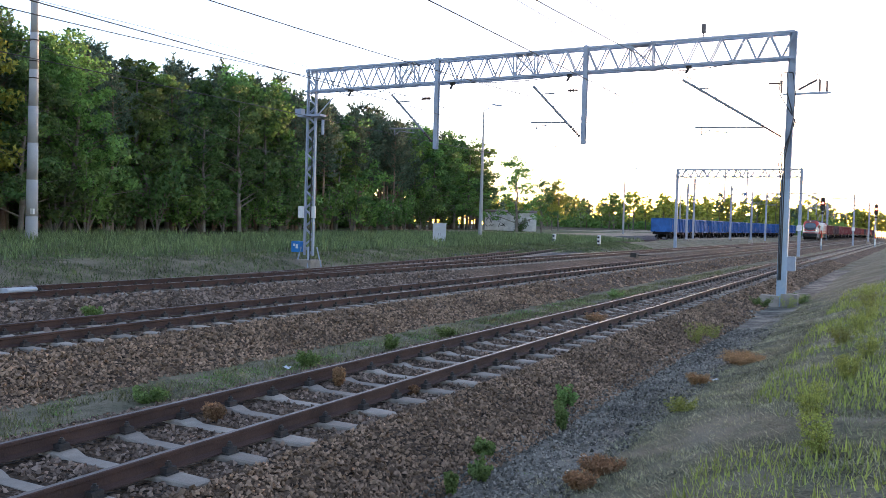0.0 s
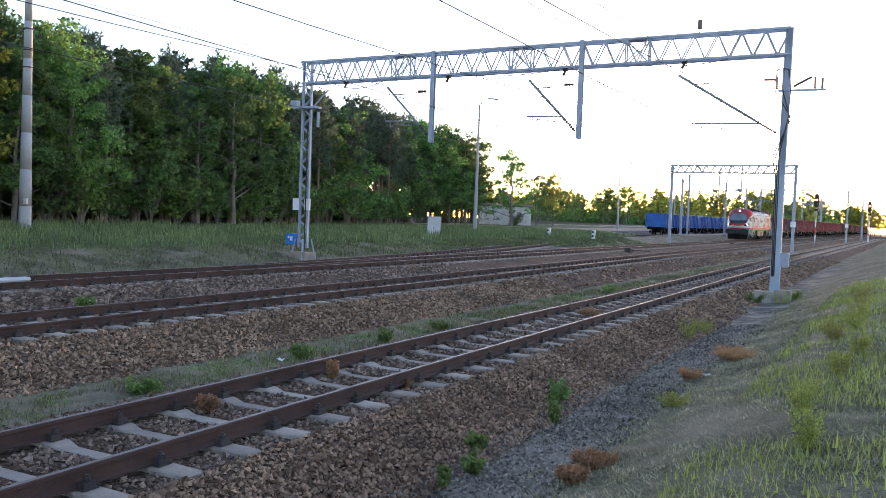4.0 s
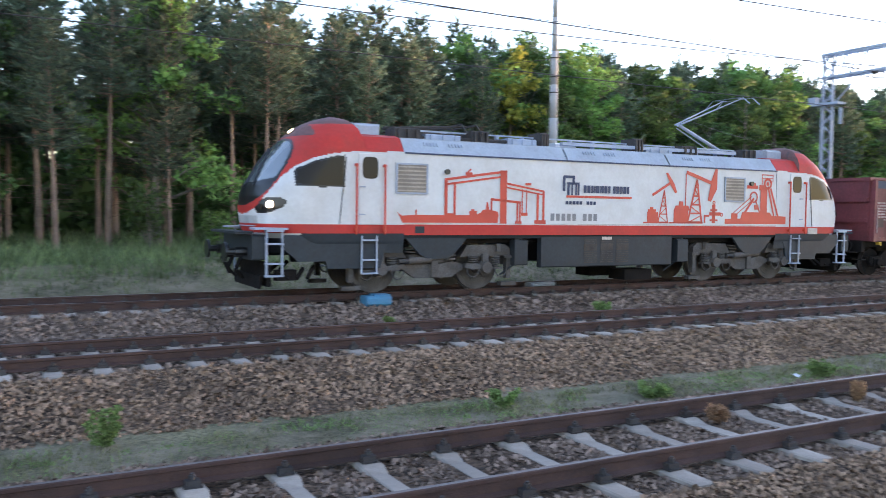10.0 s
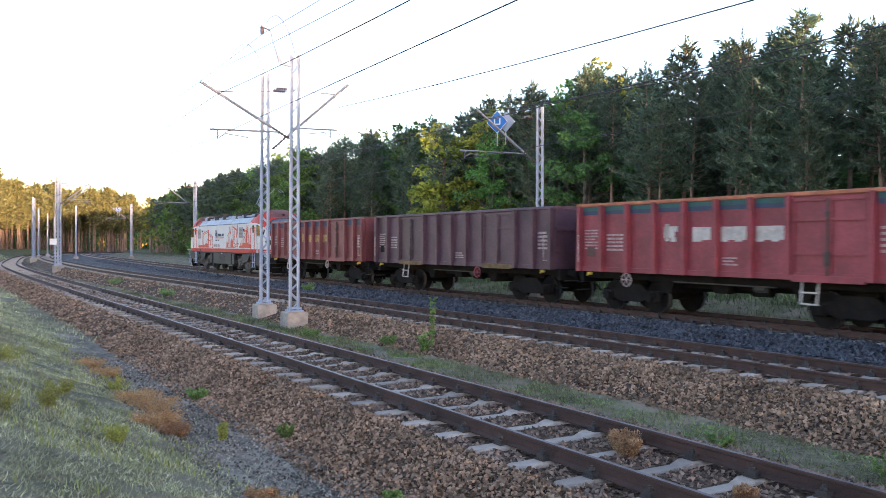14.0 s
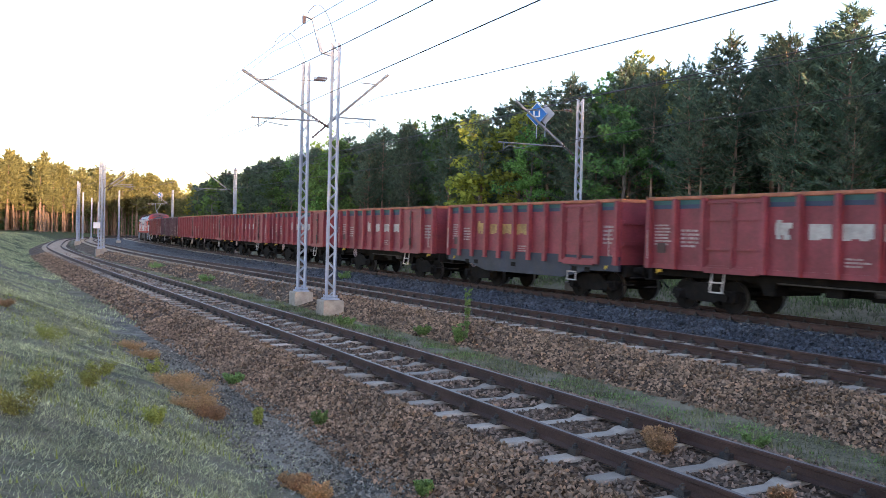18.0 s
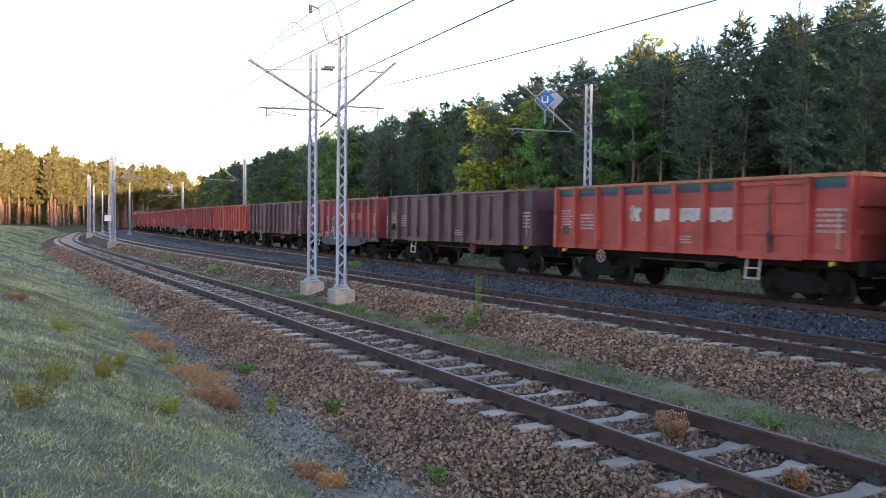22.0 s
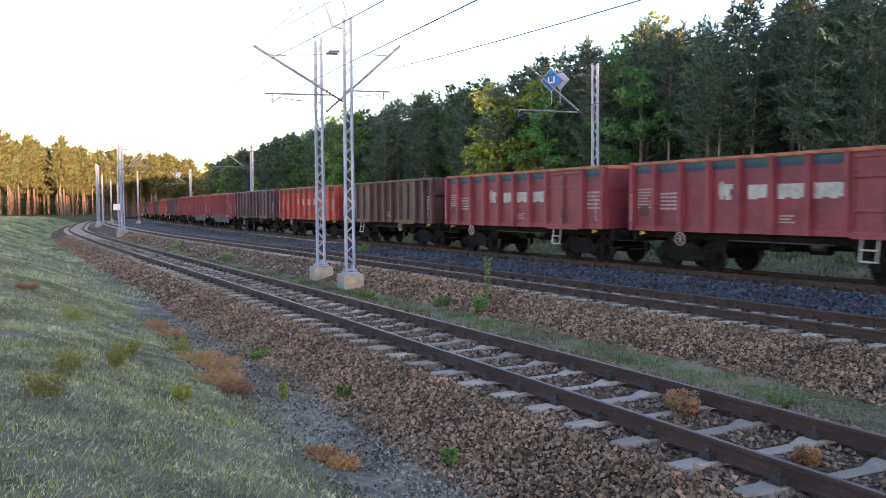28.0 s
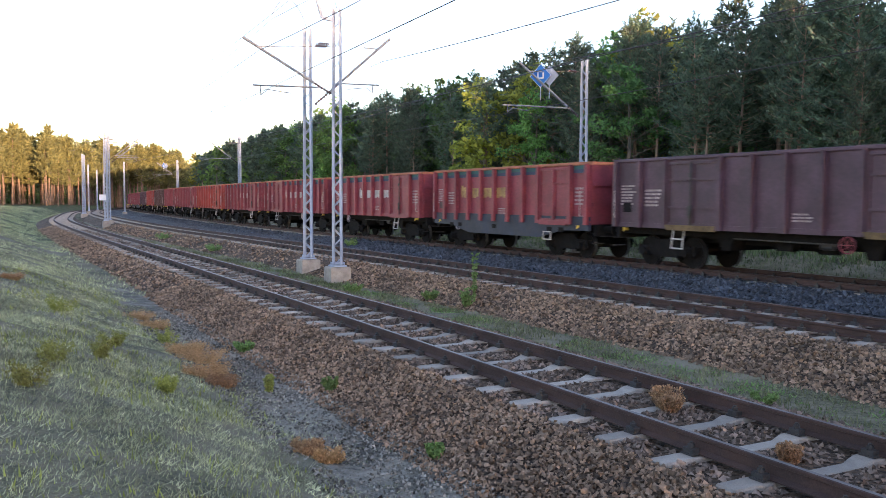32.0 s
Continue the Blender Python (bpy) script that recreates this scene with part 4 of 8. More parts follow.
def pine_meshes(m, rnd, seed, fine):
    """Pine of 12 m: whorls of upswept boughs, each hung with tufts of needles, over a bare trunk with dead snags."""
    bare = (0.26, 0.44, 0.36, 0.55)[seed % 4] * 12
    lean = Vector((rnd.uniform(-0.35, 0.35), rnd.uniform(-0.35, 0.35), 0))
    at = lambda z: lean * (z / 12) ** 1.3 + Vector((0, 0, z))
    for k in range(8):
        m.tube(at(max(k * 1.5 - 0.4, -0.4)) if k else Vector((0, 0, -0.4)), at((k + 1) * 1.5 - 0.4), 0.15 * (1 - k / 8.3), 7, 0, 0.15 * (1 - (k + 1) / 8.3), caps=False)
    for _ in range(22):   # dead snags under the crown
        z, a, ln = rnd.uniform(1.2, bare + 1.5), rnd.uniform(0, 6.28), rnd.uniform(0.4, 1.5)
        p = at(z)
        m.tube(p, p + Vector((math.cos(a) * ln, math.sin(a) * ln, rnd.uniform(-0.25, 0.25))), 0.018, 4, 0, 0.005, caps=False)
    spots, ways, sizes = [], [], []
    z = bare
    few = max(0.3, fine ** 0.5)
    while z < 11.75:
        f = (z - bare) / (12 - bare)
        reach = 2.15 * min(1, 0.55 + f * 2.2) * (1 - f) ** 0.8 + 0.22
        turn = rnd.uniform(0, 6.28)
        for k in range(rnd.choice((4, 5, 5, 6))):
            a = turn + k * 1.257 + rnd.uniform(-0.3, 0.3)
            ln = reach * rnd.uniform(0.45, 1.2)
            rising = -0.1 + 0.75 * f + rnd.uniform(-0.12, 0.2)
            flat = Vector((math.cos(a), math.sin(a), 0))
            side = Vector((-math.sin(a), math.cos(a), 0))
            p0 = at(z + rnd.uniform(-0.1, 0.1))
            bough = lambda u: p0 + flat * ln * u + Vector((0, 0, ln * (rising * u + 0.32 * u * u)))
            if fine > 0.5:
                m.tube(p0, bough(0.55), 0.03 * (1.15 - f), 3, 0, 0.016, caps=False)
                m.tube(bough(0.55), bough(1.0), 0.016, 3, 0, 0.005, caps=False)
            count = max(2, int((2 + ln * 7) * few))
            for i in range(count):
                u = 0.25 + 0.75 * (i + rnd.random()) / count
                off = rnd.uniform(-1, 1) * 0.34 * ln * (1.15 - u) + rnd.uniform(-0.06, 0.06)
                spots.append(bough(u) + side * off + Vector((0, 0, rnd.uniform(-0.1, 0.12))))
                ways.append(flat * 0.6 + side * (0.5 if off > 0 else -0.5) + Vector((0, 0, 0.55)))
                sizes.append(rnd.uniform(0.75, 1.25))
        z += rnd.uniform(0.32, 0.5)
    for k in range(5):   # leading shoot
        spots.append(at(11.5 + 0.2 * k))
        ways.append(Vector((0, 0, 1.2)))
        sizes.append(0.8)
    rng = np.random.default_rng(seed)
    per = 6
    c = np.repeat(np.array([tuple(q) for q in spots]), per, axis=0)
    w = np.repeat(np.array([tuple(q) for q in ways]), per, axis=0)
    size = np.repeat(np.array(sizes), per)[:, None] * rng.uniform(0.7, 1.2, (len(c), 1)) * 0.25 / few ** 0.8
    d = w + rng.normal(size=w.shape) * 0.62
    d /= np.linalg.norm(d, axis=1)[:, None]
    b = np.cross(d, rng.normal(size=d.shape))
    b /= np.linalg.norm(b, axis=1)[:, None]
    c = c + rng.normal(size=c.shape) * 0.045
    v = np.stack([c - b * size * 0.17, c + d * size, c + b * size * 0.17], 1).reshape(-1, 3)
    return m.data("trunk", BARK_PINE, True), fast_mesh("crown", v, np.arange(len(v)).reshape(-1, 3), NEEDLES, 3)


def tree_meshes(kind, seed, fine=1.0):
    """Trunk and crown of one tree about 12 m high (shrubs 4 m)."""
    rnd = random.Random(seed)
    m = Mesh()
    kind = kind.split("_")[0]
    if kind == "pine":
        return pine_meshes(m, rnd, seed, fine)
    if kind == "leafy":
        tips = limbs(m, (0, 0, -0.4), (rnd.uniform(-.6, .6), rnd.uniform(-.6, .6), 10.6), 0.2, 28, 3.7, seed, 0.14, 0.5)
        c = [tuple(t + Vector((rnd.uniform(-.5, .5), rnd.uniform(-.5, .5), rnd.uniform(-.3, .5)))) for t in tips]
        c += [(0, 0, 11.0), (0.4, 0.2, 11.6), (-0.4, 0.3, 10.6)]
        v, f = leaf_cloud(c, [rnd.uniform(0.45, 0.95) for _ in c], int(70 * fine), 0.15 / fine ** 0.5, seed, 0.7)
        return m.data("trunk", BARK_GREY, True), fast_mesh("crown", v, f, [LEAVES, LEAVES_DARK][seed % 2], 3)
    if kind == "golden":
        tips = limbs(m, (0, 0, -0.4), (rnd.uniform(-.6, .6), rnd.uniform(-.6, .6), 10.0), 0.2, 22, 2.8, seed, 0.3, 0.5)
        c = [tuple(t) for t in tips] + [(0, 0, 10.5), (0.3, 0.2, 11)]
        v, f = leaf_cloud(c, [rnd.uniform(0.5, 1.0) for _ in c], int(55 * fine), 0.17 / fine ** 0.5, seed, 0.75)
        return m.data("trunk", BARK_GREY, True), fast_mesh("crown", v, f, LEAVES_GOLD, 3)
    tips = []
    for k in range(7):
        a, ln = rnd.uniform(0, 6.28), rnd.uniform(0.5, 1.6)
        tips += limbs(m, (0, 0, -0.2), (math.cos(a) * ln, math.sin(a) * ln, rnd.uniform(2.4, 4.0)), 0.04, 5, 0.9, seed * 10 + k, 0.2, 0.5)
    c = [tuple(t) for t in tips]
    v, f = leaf_cloud(c, [rnd.uniform(0.35, 0.6) for _ in c], 15, 0.13, seed, 0.8)
    return m.data("stem", BARK_GREY), fast_mesh("foliage", v, f, [LEAVES, LEAVES_DARK][seed % 2], 3)


TREES = {k: [tree_meshes(k, s + i * 9, f) for i in range(n)] for k, n, s, f in (("pine", 6, 11, 0.55), ("leafy", 4, 40, 0.9), ("golden", 2, 71, 1.0), ("shrub", 4, 90, 1.0), ("pine_near", 7, 131, 0.85), ("leafy_near", 4, 150, 1.35))}
LABELS = {"pine": ("pine_tree", "tall thin pine with a bare trunk and dark needle crown", "tree"),
          "leafy": ("leafy_tree", "bushy broadleaf tree in fresh green leaf at the wood's edge", "tree"),
          "golden": ("birch_tree", "broadleaf tree with evening sun in its yellow-green leaf colour", "tree"),
          "shrub": ("shrub", "dense green shrub at the foot of the wood", "shrub")}


def plant_tree(kind, x, y, z, scale, rnd, group, close=True):
    pool = TREES[kind + "_near" if close and -48 < x < 40 and kind in ("pine", "leafy") else kind]
    if kind == "pine" and (9 < x < 31 or 68 < x < 108):   # tall bare trunks stand here
        pool = pool[::2]
    trunk, crown = pool[rnd.randrange(len(pool))]
    name, label, cat = LABELS[kind]
    t = thing(name, label, cat, None, group)
    t.matrix_basis = pose(x, y, z, 0, 0, rnd.uniform(0, 360))
    t.scale = (scale * rnd.uniform(0.95, 1.3),) * 2 + (scale,)
    part("stem" if kind == "shrub" else "trunk", trunk, None, t)
    part("foliage" if kind == "shrub" else "crown", crown, None, t)
    return t


COARSE = {k: [tree_meshes(k, s + i * 7, 0.09) for i in range(3)] for k, s in (("pine", 11), ("leafy", 40), ("golden", 71))}


MEDIUM = {k: [tree_meshes(k, s + i * 7, 0.28) for i in range(3)] for k, s in (("pine", 11), ("leafy", 40), ("golden", 71))}


def mesh_arrays(me):
    v = np.empty(len(me.vertices) * 3)
    me.vertices.foreach_get("co", v)
    return v.reshape(-1, 3), [tuple(p.vertices) for p in me.polygons]


def far_wood(name, label, spots, rnd, pool=None, needles=None):
    """Distant trees nobody could count, joined by kind."""
    g = thing(name, label, "wood", kind="stuff")
    for kind in ("pine", "leafy", "golden"):
        mine = [q for q in spots if q[0] == kind]
        if not mine:
            continue
        for idx, nm in ((0, "trunk"), (1, "crown")):
            source = [mesh_arrays(t[idx]) for t in (pool or COARSE)[kind]]
            vs, fs, base = [], [], 0
            for n, (_, x, y, z, s) in enumerate(mine):
                v, f = source[n % 3]
                a = n * 2.4
                w = s * (0.95 + 0.3 * ((n * 0.618) % 1))
                c, d = math.cos(a) * w, math.sin(a) * w
                vs.append(np.stack([x + v[:, 0] * c - v[:, 1] * d, y + v[:, 0] * d + v[:, 1] * c, z + v[:, 2] * s], 1))
                fs.append([tuple(base + i for i in q) for q in f])
                base += len(v)
            m = Mesh()
            m.v = [tuple(p) for p in np.concatenate(vs)]
            m.f = [q for f in fs for q in f]
            m.m = [0] * len(m.f)
            part(nm, m.data(nm, needles if needles and idx else (pool or COARSE)[kind][0][idx].materials[0]), None, g)


def edge_y(x):
    """Where the woods begin behind the far track."""
    return float(np.interp(x, [-262, -230, -190, -140, -100, -60, -20, 5, 20, 40, 80, 118, 138], [62, 47, 36, 33, 31, 30.5, 31.5, 35, 42, 49, 55, 61, 63]))


def broadleaf_share(x):
    """Share of broadleaf trees along the wood's edge."""
    return float(np.interp(x, [-110, -100, -95, -84, -80, -56, -52, -12, -8, 7, 11, 27, 32, 66, 70, 106, 112], [0.1, 0.5, 0.1, 0.45, 0.08, 0.12, 0.08, 0.06, 0.5, 0.5, 0.0, 0.0, 0.85, 0.85, 0.15, 0.2, 0.9]))


def plant_woods():
    rnd = random.Random(5)
    distant, deep, depth, bend, station = [], [], [], [], []
    for row, (off, step, h0, h1, mix) in enumerate(((0.0, 5.0, 0.7, 0.98, 0.6), (2.0, 2.3, 0.85, 1.06, 0.9), (4.6, 2.6, 0.95, 1.12, 0.95), (9.0, 4.0, 1.02, 1.18, 0.95), (14.0, 4.0, 1.0, 1.15, 0.95), (20.0, 4.5, 1.0, 1.15, 0.95))):
        x = -262.0 + row
        while x < 136:
            far = x < -150
            xx, yy = x + rnd.uniform(-1.2, 1.2), edge_y(x) + off + rnd.uniform(-1.2, 1.2)
            kind = "leafy" if rnd.random() < broadleaf_share(xx) * (1.0, 0.9, 0.4, 0.1, 0.1, 0.1)[row] else "pine"
            if rnd.random() < 0.01 and not 9 < xx < 30:
                kind = "golden"
            s = rnd.uniform(h0, h1) * float(np.interp(xx, [-262, -150, -60, -42, -25, -8, 20, 60, 120], [1.1, 0.98, 0.95, 1.03, 0.97, 0.9, 1.03, 1.2, 1.25]))
            if row > 3:
                depth.append((kind, xx, yy, ground_height(xx, yy), s))
            elif row == 3 and xx >= -115:
                deep.append((kind, xx, yy, ground_height(xx, yy), s))
            elif xx < -115:
                distant.append((kind, xx, yy, ground_height(xx, yy), s))
            else:
                plant_tree(kind, xx, yy, ground_height(xx, yy), s, rnd, "woods behind the line", row < 2)
            x += step * (1.7 if far else 1.0)
    x = -150.0
    while x < 118:
        yy = edge_y(x) - 1.0 + rnd.uniform(-1.0, 1.0)
        if rnd.random() < (0.25 if 9 < x < 31 else 0.8):
            plant_tree("shrub", x, yy, ground_height(x, yy), rnd.uniform(0.5, 1.1) * (1.4 if x > 31 else 0.7), rnd, "shrubs at the wood's edge")
        x += rnd.uniform(1.6, 3.6)
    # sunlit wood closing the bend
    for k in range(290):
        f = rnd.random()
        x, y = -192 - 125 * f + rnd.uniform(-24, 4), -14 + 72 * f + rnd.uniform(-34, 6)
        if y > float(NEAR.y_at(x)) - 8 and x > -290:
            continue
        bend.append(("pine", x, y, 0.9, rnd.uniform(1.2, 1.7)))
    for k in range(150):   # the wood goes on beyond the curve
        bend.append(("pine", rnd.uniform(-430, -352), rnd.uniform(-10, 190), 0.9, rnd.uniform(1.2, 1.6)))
    # open trees and far woods towards the station
    for x, y, k, s in ((118, 50, "leafy", 1.0), (126, 49, "leafy", 0.75), (-53, 30.5, "golden", 0.92), (-44, 37.5, "golden", 1.22), (-82, 30.3, "leafy", 1.0), (150, 55, "golden", 0.95), (152, 57, "golden", 0.8)):
        plant_tree(k, x, y, 0.9, s, rnd, "trees by the yard")
    for k in range(260):
        a = rnd.uniform(-6, 26)
        d = rnd.uniform(270, 400)
        x, y = d * math.cos(radians(a)), d * math.sin(radians(a))
        if abs(y - float(np.interp(x, [190, 420], [8.5, 0]))) < 14 and x < 400:
            continue
        station.append(("golden" if rnd.random() < 0.6 else "leafy" if rnd.random() < 0.6 else "pine", x, y, 1.2, rnd.uniform(0.8, 1.18)))
    for k in range(90):   # trees added beyond the end of the yard to block the low sun
        x, y = rnd.uniform(425, 455), rnd.uniform(-50, 60)
        station.append(("leafy" if rnd.random() < 0.4 else "golden", x, y, 1.2, rnd.uniform(0.95, 1.2)))
    far_wood("distant_wood", "dense distant pine wood behind the line", distant, rnd)
    far_wood("deep_wood", "pines standing deeper in the wood", deep, rnd, MEDIUM)
    far_wood("deep_wood", "dark pines far back in the wood", depth, rnd)
    far_wood("bend_wood", "pine wood closing the bend, evening sun in its needle colour", bend, rnd, None, NEEDLES_SUNLIT)
    far_wood("station_wood", "far yellow-green broadleaf woods beyond the yard", station, rnd)



def undergrowth():
    """Dense thicket added deep in the wood, which closes the view between the trunks."""
    rnd = random.Random(8)
    c, r = [], []
    for k in range(2900):
        x = rnd.uniform(-210, 125)
        o = rnd.uniform(9, 30)
        c.append((x, edge_y(x) + o, rnd.uniform(0.3, 9.5) + 0.8))
        r.append(rnd.uniform(1.2, 2.2))
    for k in range(2200):   # low growth between the trunks
        x = rnd.uniform(-120, 130)
        c.append((x, edge_y(x) + rnd.uniform(13, 32), rnd.uniform(0.3, 4.0) + 0.5))
        r.append(rnd.uniform(1.2, 2.0))
    for k in range(800):
        f = rnd.random()
        c.append((-215 - 125 * f + rnd.uniform(-24, 0), -20 + 72 * f + rnd.uniform(-34, 0), rnd.uniform(0.3, 9.5)))
        r.append(rnd.uniform(1.2, 2.4))
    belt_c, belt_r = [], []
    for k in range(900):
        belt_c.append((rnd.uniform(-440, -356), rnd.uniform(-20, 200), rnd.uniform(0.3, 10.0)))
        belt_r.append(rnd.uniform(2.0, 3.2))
    for k in range(1700):   # the wood goes on behind: dark leaf belt added to close off sky
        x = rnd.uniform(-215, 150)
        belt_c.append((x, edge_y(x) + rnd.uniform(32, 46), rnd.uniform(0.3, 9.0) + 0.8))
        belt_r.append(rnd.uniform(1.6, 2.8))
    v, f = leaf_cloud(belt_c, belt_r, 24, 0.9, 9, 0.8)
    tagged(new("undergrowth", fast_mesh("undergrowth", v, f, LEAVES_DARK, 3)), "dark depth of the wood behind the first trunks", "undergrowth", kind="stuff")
    far_c, far_r = [], []
    for k in range(1500):   # thicket under the far woods
        a, d = radians(rnd.uniform(-2, 25)), rnd.uniform(300, 410)
        if abs(d * math.sin(a) - float(np.interp(d, [190, 420], [8.5, 0]))) > 14:
            far_c.append((d * math.cos(a), d * math.sin(a), rnd.uniform(0.3, 6.0)))
            far_r.append(rnd.uniform(1.5, 3.0))
    v, f = leaf_cloud(far_c, far_r, 40, 0.7, 7, 0.8)
    tagged(new("undergrowth", fast_mesh("undergrowth", v, f, LEAVES, 3)), "distant green thicket under the woods by the yard", "undergrowth", kind="stuff")
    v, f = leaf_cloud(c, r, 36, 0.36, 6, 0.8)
    tagged(new("undergrowth", fast_mesh("undergrowth", v, f, LEAVES_DARK, 3)), "dark thicket filling the depth of the wood", "undergrowth", kind="stuff")


plant_woods()
undergrowth()

# ---------- freight wagons ----------
def paint(name, color, fade=0.25):
    return material(name, color, 0.5, spec=0.35, vary=fade, scale=0.9, fine=14, dirt=(color[0] * 0.45 + 0.02, color[1] * 0.5 + 0.015, color[2] * 0.5 + 0.015), dirt_amount=0.5, bump=0.08, per_object=0.08)


PAINTS = {"red": paint("faded_red_paint", (0.25, 0.048, 0.062)), "bright": paint("bright_orange_red_paint", (0.38, 0.062, 0.05)),
          "brown": paint("red_brown_paint", (0.19, 0.052, 0.056)), "purple": paint("dark_maroon_paint", (0.09, 0.048, 0.066), 0.3), "darkbrown": paint("dark_brown_paint", (0.09, 0.045, 0.045), 0.3)}
TOP_RUST = material("rusty_orange_top_edge", (0.36, 0.13, 0.07), 0.8, vary=0.3, scale=2, fine=30)
BAND_BLUE = material("dark_blue_top_band", (0.03, 0.042, 0.085), 0.6, vary=0.25, scale=1.5, fine=20)
BAND = material("dark_teal_top_band", (0.02, 0.085, 0.08), 0.6, vary=0.25, scale=1.5, fine=20)
SILL_BLUE = material("dark_blue_sill_paint", (0.018, 0.024, 0.046), 0.6, vary=0.3, scale=1.2, fine=20, dirt=(0.06, 0.052, 0.05), dirt_amount=0.4)
LETTER_WHITE = material("chalky_white_lettering", (0.5, 0.47, 0.44), 0.7, vary=0.2, scale=3, fine=25, dirt=(0.35, 0.2, 0.18), dirt_amount=0.5, bump=0)
SILL_YELLOW = material("worn_yellow_brown_paint", (0.16, 0.1, 0.04), 0.8, vary=0.4, scale=4, fine=30, dirt=(0.06, 0.04, 0.03), dirt_amount=0.7)
LETTER_YELLOW = material("faded_yellow_lettering", (0.42, 0.26, 0.09), 0.7, vary=0.3, scale=3, fine=25, dirt=(0.22, 0.08, 0.06), dirt_amount=0.7, bump=0)
LETTER_FAINT = material("small_stencil_marks", (0.42, 0.33, 0.32), 0.7, vary=0.3, scale=5, fine=40, dirt=(0.2, 0.08, 0.07), dirt_amount=0.6, bump=0)
GRAFFITI = material("pale_teal_spray_paint", (0.17, 0.36, 0.36), 0.6, vary=0.4, scale=3, fine=15, bump=0)
BOGIE = material("brake_dust_black", (0.011, 0.01, 0.01), 0.9, spec=0.15, vary=0.4, scale=2, fine=30, dirt=(0.03, 0.021, 0.018), dirt_amount=0.5)
TREAD = material("worn_wheel_tread", (0.3, 0.28, 0.27), 0.35, metal=0.9, vary=0.15, bump=0.02)
YELLOW = material("yellow_paint", (0.55, 0.38, 0.04), 0.5, vary=0.1, bump=0)


def wheelset_mesh(r=0.46, gauge=0.7535, spokes=False):
    m = Mesh()
    m.tube((0, -0.95, 0), (0, 0.95, 0), 0.08, 10)
    for s in (-1, 1):
        y = s * gauge
        m.tube((0, y - 0.065, 0), (0, y + 0.065, 0), r, 26, 1, caps=False)
        m.tube((0, y - s * 0.065, 0), (0, y - s * 0.095, 0), r + 0.028, 26)
        m.tube((0, y + s * 0.06, 0), (0, y + s * 0.065, 0), r, 26)
        m.tube((0, y + s * 0.066, 0), (0, y + s * 0.075, 0), r * 0.83, 26)
        m.tube((0, y + s * 0.07, 0), (0, y + s * 0.13, 0), 0.14, 12)
        for k in range(3):
            a = k * 2.094
            m.box((math.cos(a) * r * 0.55, y + s * 0.076, math.sin(a) * r * 0.55), (0.1, 0.02, 0.1))
    return m.data("wheelset", [BOGIE, TREAD])


WHEELSET = wheelset_mesh()


def wagon_bogie_mesh():
    m = Mesh()
    for s in (-1, 1):
        y = s * 1.0
        out = [(-1.25, 0.45), (-1.2, 0.62), (-0.7, 0.66), (-0.45, 0.85), (0.45, 0.85), (0.7, 0.66), (1.2, 0.62), (1.25, 0.45), (0.7, 0.42), (0.45, 0.3), (-0.45, 0.3), (-0.7, 0.42)]
        m.prism(out, y - 0.06, y + 0.06)
        for x in (-0.9, 0.9):
            m.box((x, y, 0.46), (0.34, 0.22, 0.3), 0, None, 0.03)
            m.tube((x, y + s * 0.1, 0.46), (x, y + s * 0.2, 0.46), 0.12, 12)
            for dx in (-0.24, 0.24):
                m.tube((x + dx, y, 0.36), (x + dx, y, 0.66), 0.075, 8)
            m.box((x + (0.5 if x < 0 else -0.5), y * 0.8, 0.42), (0.07, 0.12, 0.4))
    m.box((0, 0, 0.7), (0.5, 2.0, 0.25))
    m.box((0, 0, 0.95), (0.6, 1.2, 0.25))
    for x in (-1.2, 1.2):
        m.box((x, 0, 0.6), (0.1, 1.9, 0.1))
    return m.data("bogie", BOGIE)


BOGIE_MESH = wagon_bogie_mesh()
AXLES = []


def add_bogie(owner, x, mesh, axle, r):
    b = part("bogie", mesh, None, owner, "soot-black bogie")
    b.location = (x, 0, 0)
    for dx in (-axle, axle):
        w = part("wheelset", WHEELSET if r == 0.46 else LOCO_WHEELS, None, b)
        w.location = (dx, 0, r)
        AXLES.append((w, dx, r))
    return b


def buffers(owner, x, s, mat, z=1.06):
    for y in (-0.88, 0.88):
        m = Mesh()
        m.tube((x, y, z), (x + s * 0.35, y, z), 0.11, 10)
        m.tube((x + s * 0.3, y, z), (x + s * 0.55, y, z), 0.075, 10)
        m.tube((x + s * 0.55, y, z), (x + s * 0.6, y, z), 0.225, 16)
        part("buffer", m, mat, owner)


def text_rows(m, x0, z0, w, h, rows, y, s, rnd):
    """Rows of small unreadable stencil bars."""
    for i in range(rows):
        z = z0 - i * h * 1.9
        x = x0
        while x < x0 + w * rnd.uniform(0.7, 1.0):
            k = rnd.uniform(0.06, 0.24)
            m.box((x + k / 2, y + s * 0.004, z), (k, 0.006, h))
            x += k + 0.035


